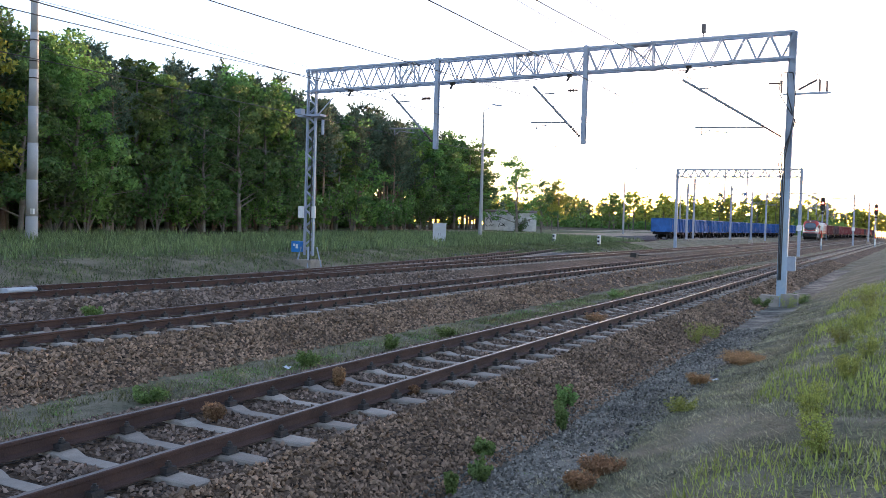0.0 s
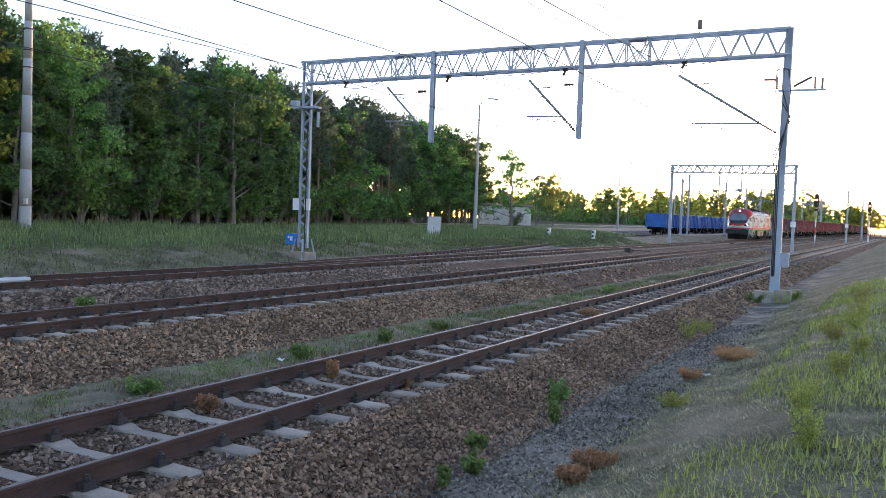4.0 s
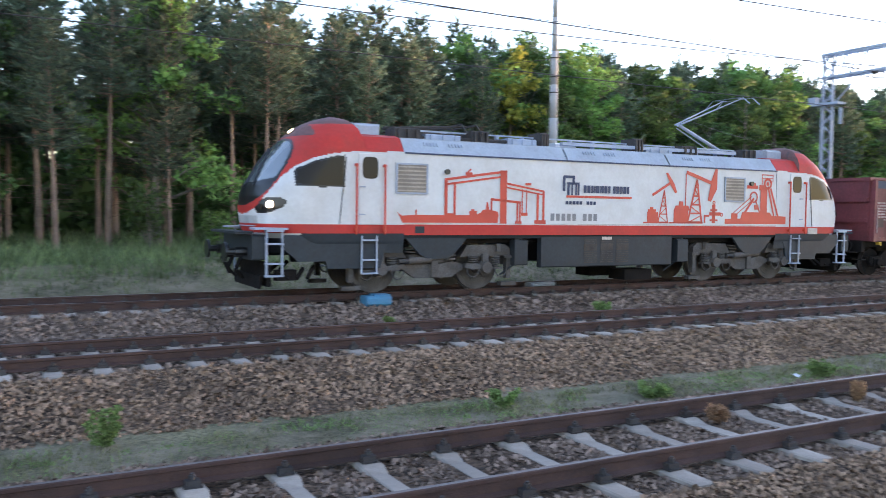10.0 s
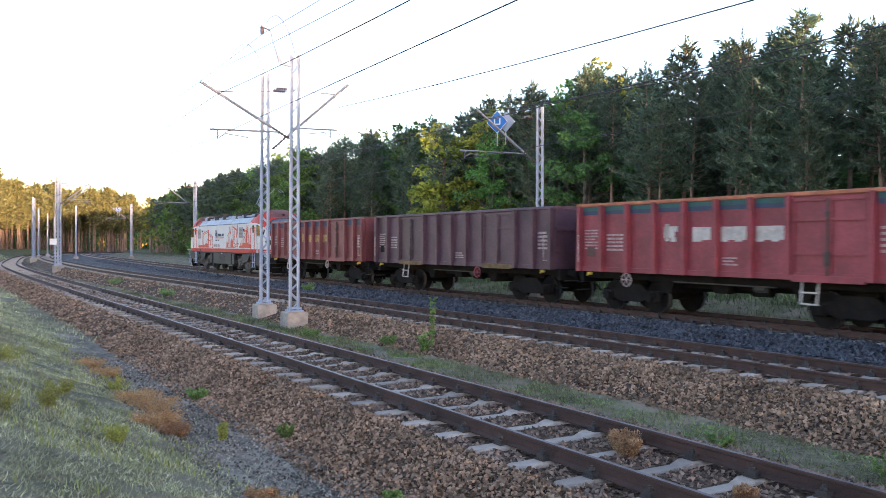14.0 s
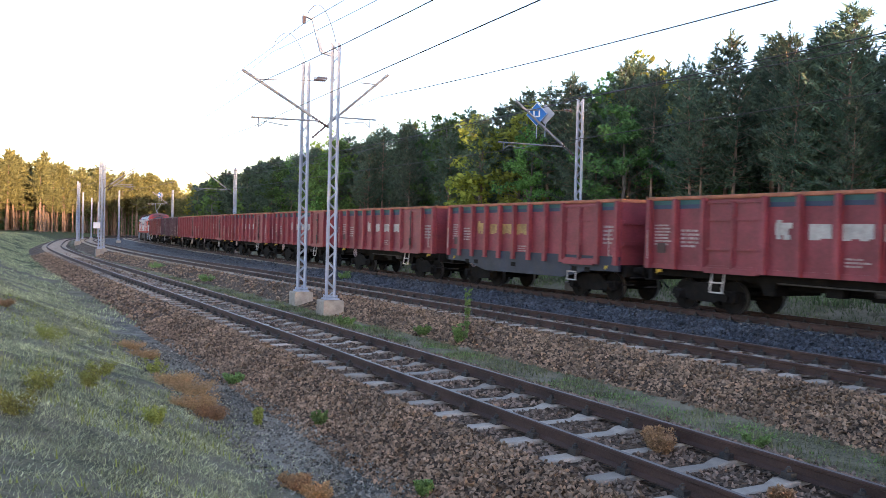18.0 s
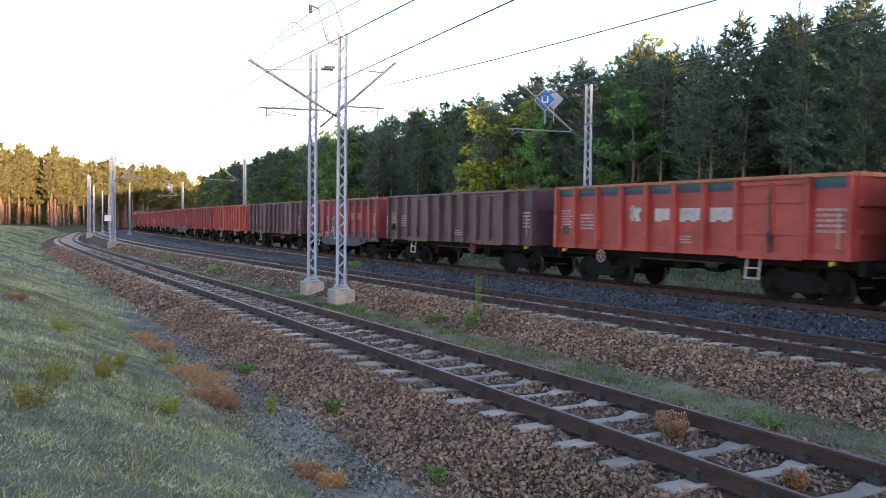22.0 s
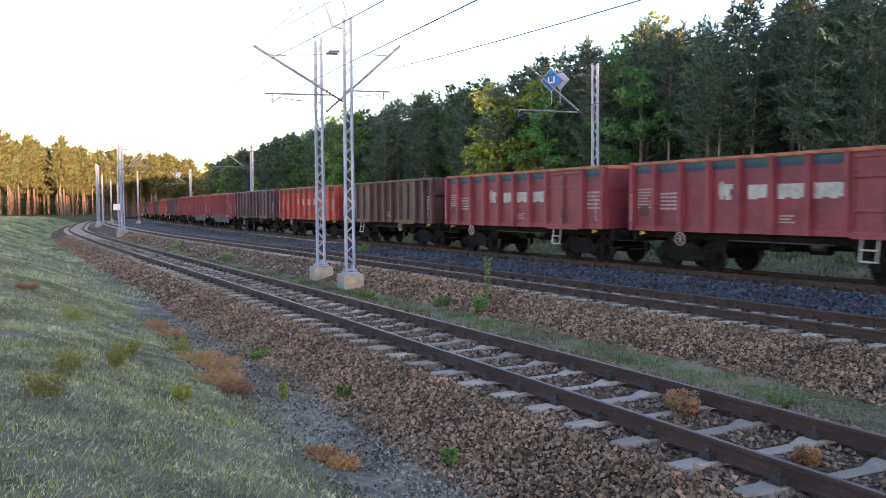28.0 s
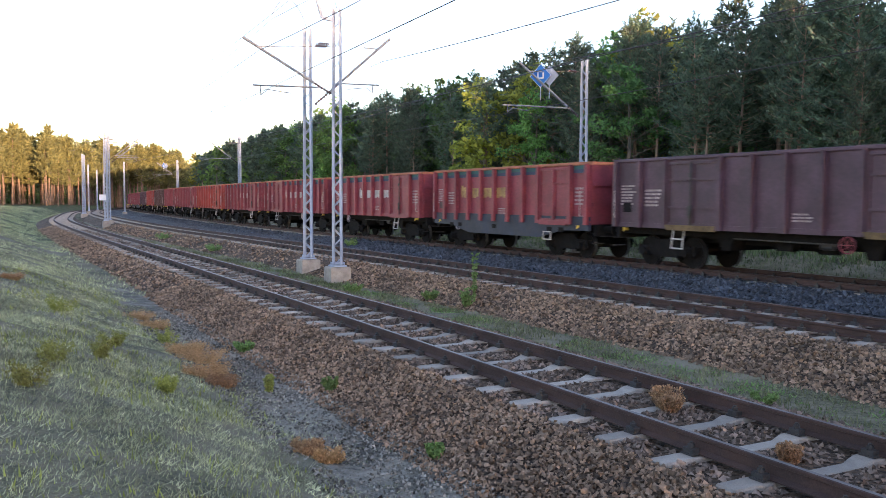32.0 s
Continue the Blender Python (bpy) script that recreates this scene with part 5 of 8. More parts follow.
def wagon(style):
    """Four-axle open goods wagon, 14.04 m over buffers; x along the train, z from the rail head."""
    col, fish, letters, posts, doors, length, label = style
    p = PAINTS[col]
    g = thing("open_wagon", label, "freight wagon", None, "wagons of the freight train")
    z0, z1, hw, hl = 1.22, 3.28, 1.43, length / 2 - 0.64
    k = hl / 6.38
    posts, doors = [q * k for q in posts], [q * k for q in doors]
    pivot = hl - 1.88
    m = Mesh()
    m.box((0, 0, z0 + 0.02), (2 * hl, 2 * hw - 0.06, 0.08))
    part("floor", m, BOGIE, g)
    m = Mesh()   # load
    rows = 18
    for i in range(rows):
        x = -hl + 0.1 + (2 * hl - 0.2) * i / rows
        m.box((x + 0.35, 0, 1.9), (0.72, 2 * hw - 0.14, 1.3 + 0.08 * math.sin(i * 1.7)))
    part("load", m, STONE_MIX, g, "dark bulk load below the rim")
    rnd = random.Random(len(label))
    for s in (-1, 1):
        y = s * hw
        m = Mesh()
        m.box((0, y, (z0 + z1) / 2), (2 * hl, 0.05, z1 - z0), 0)
        w = part("side_wall", m, p, g)
        m = Mesh()
        m.box((0, y + s * 0.04, z0 + 0.05), (2 * hl, 0.09, 0.14))
        part("bottom_rail", m, p, w)
        m = Mesh()
        m.box((0, y, z1 + 0.02), (2 * hl + 0.06, 0.16, 0.11), 0, None, 0.02)
        part("top_rail", m, TOP_RUST if col in ("red", "bright") else p, w, "weathered top rail")
        xs = [-hl + 0.1] + list(posts) + [hl - 0.1]
        for x in xs:
            m = Mesh()
            m.prism([(x - 0.085, z0 - 0.02), (x + 0.085, z0 - 0.02), (x + 0.055, z1), (x - 0.055, z1)], y + s * 0.02, y + s * (0.2))
            part("post", m, p, w)
        if col in ("red", "bright", "brown"):
            for a, b in zip(xs, xs[1:]):
                if any(a < d + 0.5 < b for d in doors):
                    continue
                m = Mesh()
                m.box(((a + b) / 2, y + s * 0.03, z1 - 0.1), (b - a - 0.16, 0.016, 0.14))
                m.box(((a + b) / 2, y + s * 0.03, z1 - 0.23), (b - a - 0.16, 0.016, 0.12), 1 if col != "brown" else 0)
                part("panel_band", m, [BAND_BLUE if col == "brown" else BAND, BAND_BLUE], w, "dark teal and blue painted band")
        for d in doors:
            n_post = max(i for i, q in enumerate(xs) if q < d + 0.5)
            a, b = xs[n_post], xs[n_post + 1]
            for u, v in ((a + 0.1, (a + b) / 2 - 0.02), ((a + b) / 2 + 0.02, b - 0.1)):
                m = Mesh()
                m.box(((u + v) / 2, y + s * 0.05, (z0 + z1) / 2 - 0.02), (v - u, 0.08, z1 - z0 - 0.14), 0, None, 0.01)
                for zz in (z0 + 0.13, z0 + 0.62, z1 - 0.62, z1 - 0.14):
                    m.box(((u + v) / 2, y + s * 0.12, zz), (v - u - 0.02, 0.05, 0.06))
                for xx in (u + 0.04, v - 0.04):
                    m.box((xx, y + s * 0.12, (z0 + z1) / 2), (0.06, 0.05, z1 - z0 - 0.2))
                part("door_leaf", m, p, w)
            m = Mesh()
            m.tube(((a + b) / 2, y + s * 0.16, z0 + 0.1), ((a + b) / 2, y + s * 0.15, z1 - 0.12), 0.024, 6)
            m.box(((a + b) / 2, y + s * 0.17, z0 + 0.5), (0.12, 0.06, 0.34))
            m.box(((a + b) / 2, y + s * 0.17, z1 - 0.5), (0.09, 0.05, 0.12))
            part("door_latch", m, DARKSTEEL if rnd.random() > 0.4 else p, w)
            m = Mesh()
            m.prism([(a + 0.05, z0 + 0.1), (b - 0.05, z0 + 0.1), (b - 0.15, z0 - 0.06), (a + 0.15, z0 - 0.06)], y + s * 0.1, y + s * 0.2)
            part("door_sill", m, SILL_YELLOW if col in ("purple", "darkbrown") else p, w, "worn yellowish sill" if col in ("purple", "darkbrown") else "")
        last = len(xs) - 2
        for i, w0, z, h, rows in ((0, 0.6, 2.5, 0.05, 7), (2 if doors[0] < -4.2 else 1, 0.8, 2.35, 0.06, 5), (last, 0.85, 2.45, 0.07, 5), (5, 0.5, 1.7, 0.045, 3)):
            m = Mesh()
            a, b = xs[i], xs[i + 1]
            text_rows(m, a + 0.16, z, min(w0, b - a - 0.35), h, rows, y + s * 0.026, s, rnd)
            part("stencil_mark", m, LETTER_FAINT, w, "rows of faded stencil marks")
        m = Mesh()
        m.box((xs[0] + 0.45, y + s * 0.03, 1.82), (0.36, 0.02, 0.3))
        part("label_holder", m, BOGIE if col == "purple" else PAINTS["darkbrown"], w)
        if letters:
            mat = LETTER_WHITE if letters == "white" else LETTER_YELLOW
            first = 3 if letters == "white" or len(doors) > 1 else 2 if doors[0] > 0 else 4
            for i, (wd, hh) in enumerate(((0.5, 0.5), (0.62, 0.4), (0.9, 0.4), (0.9, 0.4))):
                m = Mesh()
                cx = (xs[first + i] + xs[first + i + 1]) / 2
                cy = y + s * 0.029
                if i == 0:
                    m.box((cx, cy, 2.5), (wd, 0.008, 0.15))
                    m.box((cx + s * 0.05, cy, 2.34), (wd * 0.8, 0.008, 0.17))
                    m.box((cx - 0.14, cy, 2.4), (0.14, 0.008, hh))
                    m.box((cx + 0.1, cy, 2.2), (0.2, 0.008, 0.12))
                else:
                    n = 2 if i == 1 else 4
                    step = wd / n
                    for q in range(n):
                        m.box((cx - wd / 2 + step * (q + 0.5), cy, 2.34 + 0.02 * (q % 2)), (step * 1.02 if letters == "white" else step * 1.0, 0.008, hh * (0.88 if q % 2 else 1.0)))
                part("painted_lettering", m, mat, w, "faded block lettering painted over")
        for xx in (hl - 0.35, -hl + 0.15):
            m = Mesh()
            m.tube((xx, y + s * 0.22, 1.5), (xx, y + s * 0.22, 2.35), 0.018, 5)
            for zz in (1.5, 2.35):
                m.tube((xx, y, zz), (xx, y + s * 0.22, zz), 0.015, 5)
            part("grab_rail", m, LETTER_FAINT, g)
        m = Mesh()
        x = doors[0] + 0.5
        for xx in (x - 0.22, x + 0.22):
            m.tube((xx, y + s * 0.02, 1.18), (xx, y + s * 0.1, 0.62), 0.025, 5)
        for zz in (0.62, 0.9):
            m.tube((x - 0.24, y + s * 0.08, zz), (x + 0.24, y + s * 0.08, zz), 0.025, 5)
        part("footstep", m, LETTER_WHITE, g, "pale steel footstep")
        for xx in (-hl + 0.5, hl - 0.6):
            m = Mesh()
            m.box((xx, y + s * 0.04, 1.13), (0.12, 0.12, 0.09))
            m.tube((xx, y + s * 0.1, 1.13), (xx, y + s * 0.14, 1.06), 0.025, 6)
            part("axle_hook", m, YELLOW, g, "small yellow lashing hook")
        m = Mesh()   # brake wheel
        c = Vector((-3.4 if doors[0] > -3 else 1.9, y + s * 0.06, 0.98))
        for i in range(12):
            a, b = 2 * math.pi * i / 12, 2 * math.pi * (i + 1) / 12
            m.tube(c + Vector((math.cos(a), 0, math.sin(a))) * 0.2, c + Vector((math.cos(b), 0, math.sin(b))) * 0.2, 0.02, 5)
        for i in range(3):
            a = math.pi * i / 3
            m.tube(c - Vector((math.cos(a), 0, math.sin(a))) * 0.2, c + Vector((math.cos(a), 0, math.sin(a))) * 0.2, 0.014, 4)
        part("brake_wheel", m, PAINTS["red"] if col == "purple" else LETTER_FAINT, g)
        m = Mesh()
        if fish:
            m.prism([(-hl, 1.28), (-hl, 1.0), (-4.6 * k, 0.98), (-2.9 * k, 0.68), (2.9 * k, 0.68), (4.6 * k, 0.98), (hl, 1.0), (hl, 1.28)], y - s * 0.02, y + s * 0.08)
            part("fishbelly_sill", m, SILL_BLUE, g, "dark blue fish-belly side sill")
            for x in (-3.9, -3.2, 3.2, 3.9, -0.5):
                m = Mesh()
                m.box((x, y + s * 0.082, 1.0), (0.3, 0.01, 0.16))
                part("sill_slot", m, BOGIE, g)
            m = Mesh()
            m.box((0, y + s * 0.05, 1.33), (2 * hl, 0.1, 0.3))
            part("sill_band", m, SILL_BLUE, g)
        else:
            m.box((0, s * 1.05, 1.08), (2 * hl, 0.14, 0.2))
            part("sill", m, BOGIE, g)
    for s in (-1, 1):
        m = Mesh()
        m.box((s * hl, 0, (z0 + z1) / 2), (0.06, 2 * hw, z1 - z0))
        ew = part("end_wall", m, p, g)
        for zz in (1.9, 2.6):
            m = Mesh()
            m.box((s * (hl + 0.075), 0, zz), (0.09, 2 * hw, 0.14), 0, None, 0.02)
            part("end_rib", m, p, ew)
        m = Mesh()
        m.box((s * hl, 0, z1 + 0.02), (0.16, 2 * hw + 0.16, 0.11))
        part("end_rail", m, TOP_RUST if col in ("red", "bright") else p, g)
        m = Mesh()
        m.box((s * (hl + 0.05), 0, 1.02), (0.16, 2.6, 0.36))
        m.tube((s * hl, 0, 1.0), (s * (hl + 0.5), 0, 0.95), 0.05, 6)
        m.tube((s * hl, 0.2, 0.9), (s * (hl + 0.45), 0.25, 0.5), 0.03, 6)
        part("headstock", m, BOGIE, g)
        buffers(g, s * (hl + 0.06), s, BOGIE)
        m = Mesh()
        m.tube((s * (hl + 0.12), -hw - 0.02, 0.58), (s * (hl + 0.12), -hw + 0.5, 0.58), 0.02, 5)
        m.tube((s * (hl + 0.3), -0.5, 0.82), (s * (hl + 0.3), -1.25, 0.82), 0.022, 5)
        part("shunter_handle", m, DARKSTEEL, g)
    m = Mesh()
    m.tube((-1.2, 0.5, 0.85), (0.3, 0.5, 0.85), 0.2, 12)
    m.tube((0.5, -0.6, 0.82), (1.1, -0.6, 0.82), 0.16, 10)
    m.box((-0.4, -0.7, 0.85), (0.5, 0.3, 0.3))
    m.bar((-3.0, -0.9, 0.95), (2.9, -0.9, 0.95), 0.06, 0.06)
    m.prism([(-2.6, 1.15), (-1.9, 1.15), (-2.1, 0.62), (-2.4, 0.62)], -1.0, 1.0)
    m.prism([(1.9, 1.15), (2.6, 1.15), (2.4, 0.62), (2.1, 0.62)], -1.0, 1.0)
    m.box((0, 0, 0.98), (2 * hl - 1.0, 0.9, 0.4))
    part("underframe_gear", m, BOGIE, g)
    m = Mesh()
    m.bar((-1.8, -1.18, 0.98), (1.6, -1.18, 0.96), 0.035, 0.035)
    m.tube((0.9, -1.05, 0.9), (1.25, -1.05, 0.9), 0.1, 10)
    part("brake_rod", m, DARKSTEEL, g)
    add_bogie(g, -pivot, BOGIE_MESH, 0.9, 0.46)
    add_bogie(g, pivot, BOGIE_MESH, 0.9, 0.46)
    return g


POSTS_A = [-6.38 + 1.276 * k for k in range(1, 8)] + [5.0]       # seven panels, one door pair
POSTS_B = [-6.38 + 1.17 * k for k in range(1, 9)] + [5.2]
POSTS_J = [-5.2] + [6.38 - 1.17 * k for k in range(8, 0, -1)]      # door pair at the other end
POSTS_C = [-5.2, -4.1, -2.0, -0.93, 0.14, 1.2, 2.27, 4.3, 5.35]    # two door pairs
STYLES = {
    "A": ("red", False, "white", POSTS_A, (2.6,), 12.4, "faded red open goods wagon with pale lettering, loaded with dark bulk"),
    "B": ("red", True, "yellow", POSTS_B, (3.0,), 12.2, "faded red open wagon with yellow lettering on blue fish-belly frame"),
    "J": ("red", True, "yellow", POSTS_J, (-5.0,), 12.2, "faded red open wagon with teal spray-painted letters on its side"),
    "C": ("purple", False, "", POSTS_C, (-4.1, 2.3), 14.2, "dark maroon open goods wagon with plain ribbed sides"),
    "D": ("bright", False, "white", POSTS_A, (2.6,), 13.1, "bright orange-red open goods wagon with white block lettering"),
    "E": ("brown", False, "yellow", POSTS_C, (-4.1, 2.3), 13.9, "worn red-brown open goods wagon with faint yellow lettering"),
    "F": ("darkbrown", False, "", POSTS_C, (-4.1, 2.3), 12.6, "dark brown open goods wagon with ribbed sides"),
    "G": ("red", False, "white", POSTS_C, (-4.1, 2.3), 14.0, "faded red open wagon with two door pairs and pale lettering"),
    "H": ("bright", False, "white", POSTS_C, (-4.1, 2.3), 13.8, "orange-red open wagon with two door pairs and white lettering"),
}
ORDER = "ECAAAAABGHCJCDCABBCDFAADAGABCAEFA"

# ---------- locomotive ----------
LW = material("locomotive_white_paint", (0.62, 0.62, 0.62), 0.35, vary=0.06, scale=0.8, fine=12, dirt=(0.42, 0.38, 0.34), dirt_amount=0.3, bump=0.02)
LR = material("locomotive_red_paint", (0.5, 0.045, 0.035), 0.35, vary=0.1, scale=0.8, fine=12, dirt=(0.2, 0.06, 0.05), dirt_amount=0.35, bump=0.02)
LG = material("locomotive_dark_grey_paint", (0.034, 0.042, 0.05), 0.5, vary=0.15, scale=1, fine=15, dirt=(0.035, 0.03, 0.027), dirt_amount=0.4, bump=0.03)
LROOF = material("locomotive_roof_blue_grey", (0.34, 0.39, 0.46), 0.45, vary=0.1, scale=1, fine=15, dirt=(0.2, 0.2, 0.2), dirt_amount=0.35, bump=0.03)
DUSTY_RED = material("sooty_red_roof_paint", (0.16, 0.07, 0.062), 0.65, vary=0.25, scale=1.2, fine=15, dirt=(0.05, 0.042, 0.04), dirt_amount=0.7, bump=0.03)
WINDOW = glass_material("dark_cab_glass", (0.035, 0.03, 0.025), 0.12)
WINDOW.node_tree.nodes["Principled BSDF"].inputs["Specular IOR Level"].default_value = 0.1
BLACK = material("black_mask_paint", (0.012, 0.012, 0.013), 0.3, vary=0.1, bump=0)
LAMP_ON = material("lit_headlight", (0.9, 0.8, 0.6), 0.3, glow=(1.0, 0.72, 0.35, 2.2), bump=0)
MARK_RED = material("red_side_drawing_paint", (0.55, 0.06, 0.03), 0.5, vary=0.08, bump=0)
MARK_BLUE = material("dark_blue_mark_paint", (0.02, 0.035, 0.09), 0.5, vary=0.08, bump=0)
LOCO_BOGIE = material("dusty_grey_bogie_steel", (0.1, 0.093, 0.088), 0.85, spec=0.2, vary=0.35, scale=2, fine=30, dirt=(0.09, 0.065, 0.05), dirt_amount=0.5)
BLIND = material("beige_blind_slats", (0.36, 0.31, 0.26), 0.6, vary=0.15, scale=3, fine=20)
LOUVRE = material("brown_grey_louvre", (0.2, 0.17, 0.14), 0.6, vary=0.2, scale=3, fine=20)


def loco_wheels():
    m = Mesh()
    m.tube((0, -0.95, 0), (0, 0.95, 0), 0.1, 10)
    for s in (-1, 1):
        y = s * 0.7535
        m.tube((0, y - 0.07, 0), (0, y + 0.07, 0), 0.62, 32, 1, caps=False)
        m.tube((0, y + s * 0.06, 0), (0, y + s * 0.069, 0), 0.62, 32)
        m.tube((0, y - s * 0.07, 0), (0, y - s * 0.1, 0), 0.65, 32)
        m.tube((0, y + s * 0.071, 0), (0, y + s * 0.08, 0), 0.5, 32)
        m.tube((0, y + s * 0.075, 0), (0, y + s * 0.15, 0), 0.2, 14)
        for k in range(6):
            a = k * 1.047
            m.box((math.cos(a) * 0.36, y + s * 0.082, math.sin(a) * 0.36), (0.07, 0.02, 0.07))
    return m.data("wheelset", [LOCO_BOGIE, TREAD])


LOCO_WHEELS = loco_wheels()
LSILVER = material("silver_grille_paint", (0.42, 0.42, 0.42), 0.45, vary=0.1, scale=2, fine=20, dirt=(0.25, 0.22, 0.2), dirt_amount=0.4, bump=0.05)
# grey base colour adds to the sky mirrored in this glass
SCREEN = glass_material("coated_windscreen_glass", (0.1, 0.12, 0.135), 0.04)
SCREEN.node_tree.nodes["Principled BSDF"].inputs["IOR"].default_value = 2.1
for paint_mat in (LW, LR, LG, LROOF):   # weathered paint with little gloss
    paint_mat.node_tree.nodes["Principled BSDF"].inputs["Specular IOR Level"].default_value = 0.2
    paint_mat.node_tree.nodes["Principled BSDF"].inputs["Roughness"].default_value = 0.5
TIP = 9.95
BACKS = ([1.0, 1.1, 1.3, 1.5, 1.9, 2.15, 2.4, 2.7, 3.0, 3.3, 3.6, 3.8, 3.93, 4.03, 4.09], [0.36, 0.3, 0.12, 0.05, 0.0, 0.03, 0.12, 0.3, 0.52, 0.78, 1.06, 1.3, 1.52, 1.75, 2.0])
WIDTHS = ([1.0, 1.1, 1.3, 3.25, 3.5, 3.7, 3.85, 3.95, 4.05, 4.09], [1.42, 1.46, 1.49, 1.485, 1.43, 1.31, 1.15, 0.98, 0.66, 0.4])
REARS = ([3.0, 3.26, 3.27, 3.75, 4.0, 4.09], [6.39, 6.39, 7.4, 7.5, 7.65, 7.8])
ARCH = ([0, 0.05, 0.25, 0.6, 0.94, 1.3, 1.8, 2.4, 3.8], [1.7, 1.78, 2.12, 2.58, 2.86, 3.03, 3.16, 3.23, 3.25])


def table(t, v):
    return float(np.interp(v, t[0], t[1]))


def cab_xy(a, z):
    """Point of the cab's plan curve; a runs from -1 to 1 across the nose."""
    w, tip = table(WIDTHS, z), TIP - table(BACKS, z)
    deep = min(1.2, tip - table(REARS, z) - 0.1)
    q = a * math.pi / 2
    return tip - deep * (1 - abs(math.cos(q)) ** 0.9), w * math.copysign(abs(math.sin(q)) ** 0.8, q)


def on_cab(e, y, z, lift=0.0):
    """Point on the nose at y, z, lifted along the outward normal."""
    w = table(WIDTHS, z)
    a = math.copysign(2 / math.pi * math.asin(min(1, (abs(y) / w) ** 1.25)), y)
    p, q, r = (Vector((*cab_xy(b, c), c)) for b, c in ((a, z), (a + 0.02 * (-1 if a > 0 else 1), z), (a, z + 0.02)))
    n = (q - p).cross(r - p)
    n = n.normalized() * (1 if n.x > 0 else -1)
    p = p + n * lift
    return Vector((e * p.x, p.y, p.z)), Vector((e * n.x, n.y, n.z))


def cab_class(x, y, z):
    back, ay = TIP - x, abs(y)
    if z < 1.18:
        return "lower_front"
    if z < 1.3:
        return "white_lip" if back < 1.0 else "lower_front"
    if z < 1.5:
        return "red_stripe"
    if ay < 1.25 and back < 1.5:
        up = z > 2.6
        mask = (ay / 1.14) ** (3 if up else 2.3) + (abs(z - 2.6) / (0.93 if up else 0.68)) ** (3 if up else 2.3)
        if mask < 1:
            return "windscreen" if z > 2.46 + 0.1 * ay * ay and mask < 0.84 else "windscreen_mask"
    edge = table(ARCH, back)
    if z > 3.86 or (z > 3.56 and back < 1.45 and ay < 1.1):
        return "cab_roof"
    if z > edge:
        return "red_arch"
    if 0.86 < back < 2.04 and ay > 1.1:
        top = min(edge - 0.07, 3.15)
        low = 2.36 + 0.05 * abs(back - 1.5)
        if low < z < top:
            return "cab_side_window" if low + 0.04 < z < top - 0.04 and 0.91 < back < 1.99 else "window_gasket"
    pod = (abs(ay - 1.08) / 0.3) ** 2.5 + (abs(z - 1.93 - 0.22 * (ay - 1.08)) / 0.17) ** 2.5
    if pod < 1 and back < 0.95:
        return "headlight_pod"
    if z < 1.7 and ay < 0.8 and back < 0.4:
        return "front_grille"
    return "cab_flank"


CAB_LOOK = {"lower_front": (LG, ""), "white_lip": (LW, ""), "red_stripe": (LR, ""), "windscreen": (SCREEN, "wide reflecting windscreen"), "windscreen_mask": (BLACK, "glossy black mask"),
            "cab_roof": (DUSTY_RED, "soot-covered cab roof"), "red_arch": (LR, "red arch round the windscreen"), "cab_side_window": (WINDOW, ""), "window_gasket": (BLACK, ""), "headlight_pod": (BLACK, "black tapered headlight pod"),
            "front_grille": (LSILVER, "silver grille panel"), "cab_flank": (LW, "white cab flank")}


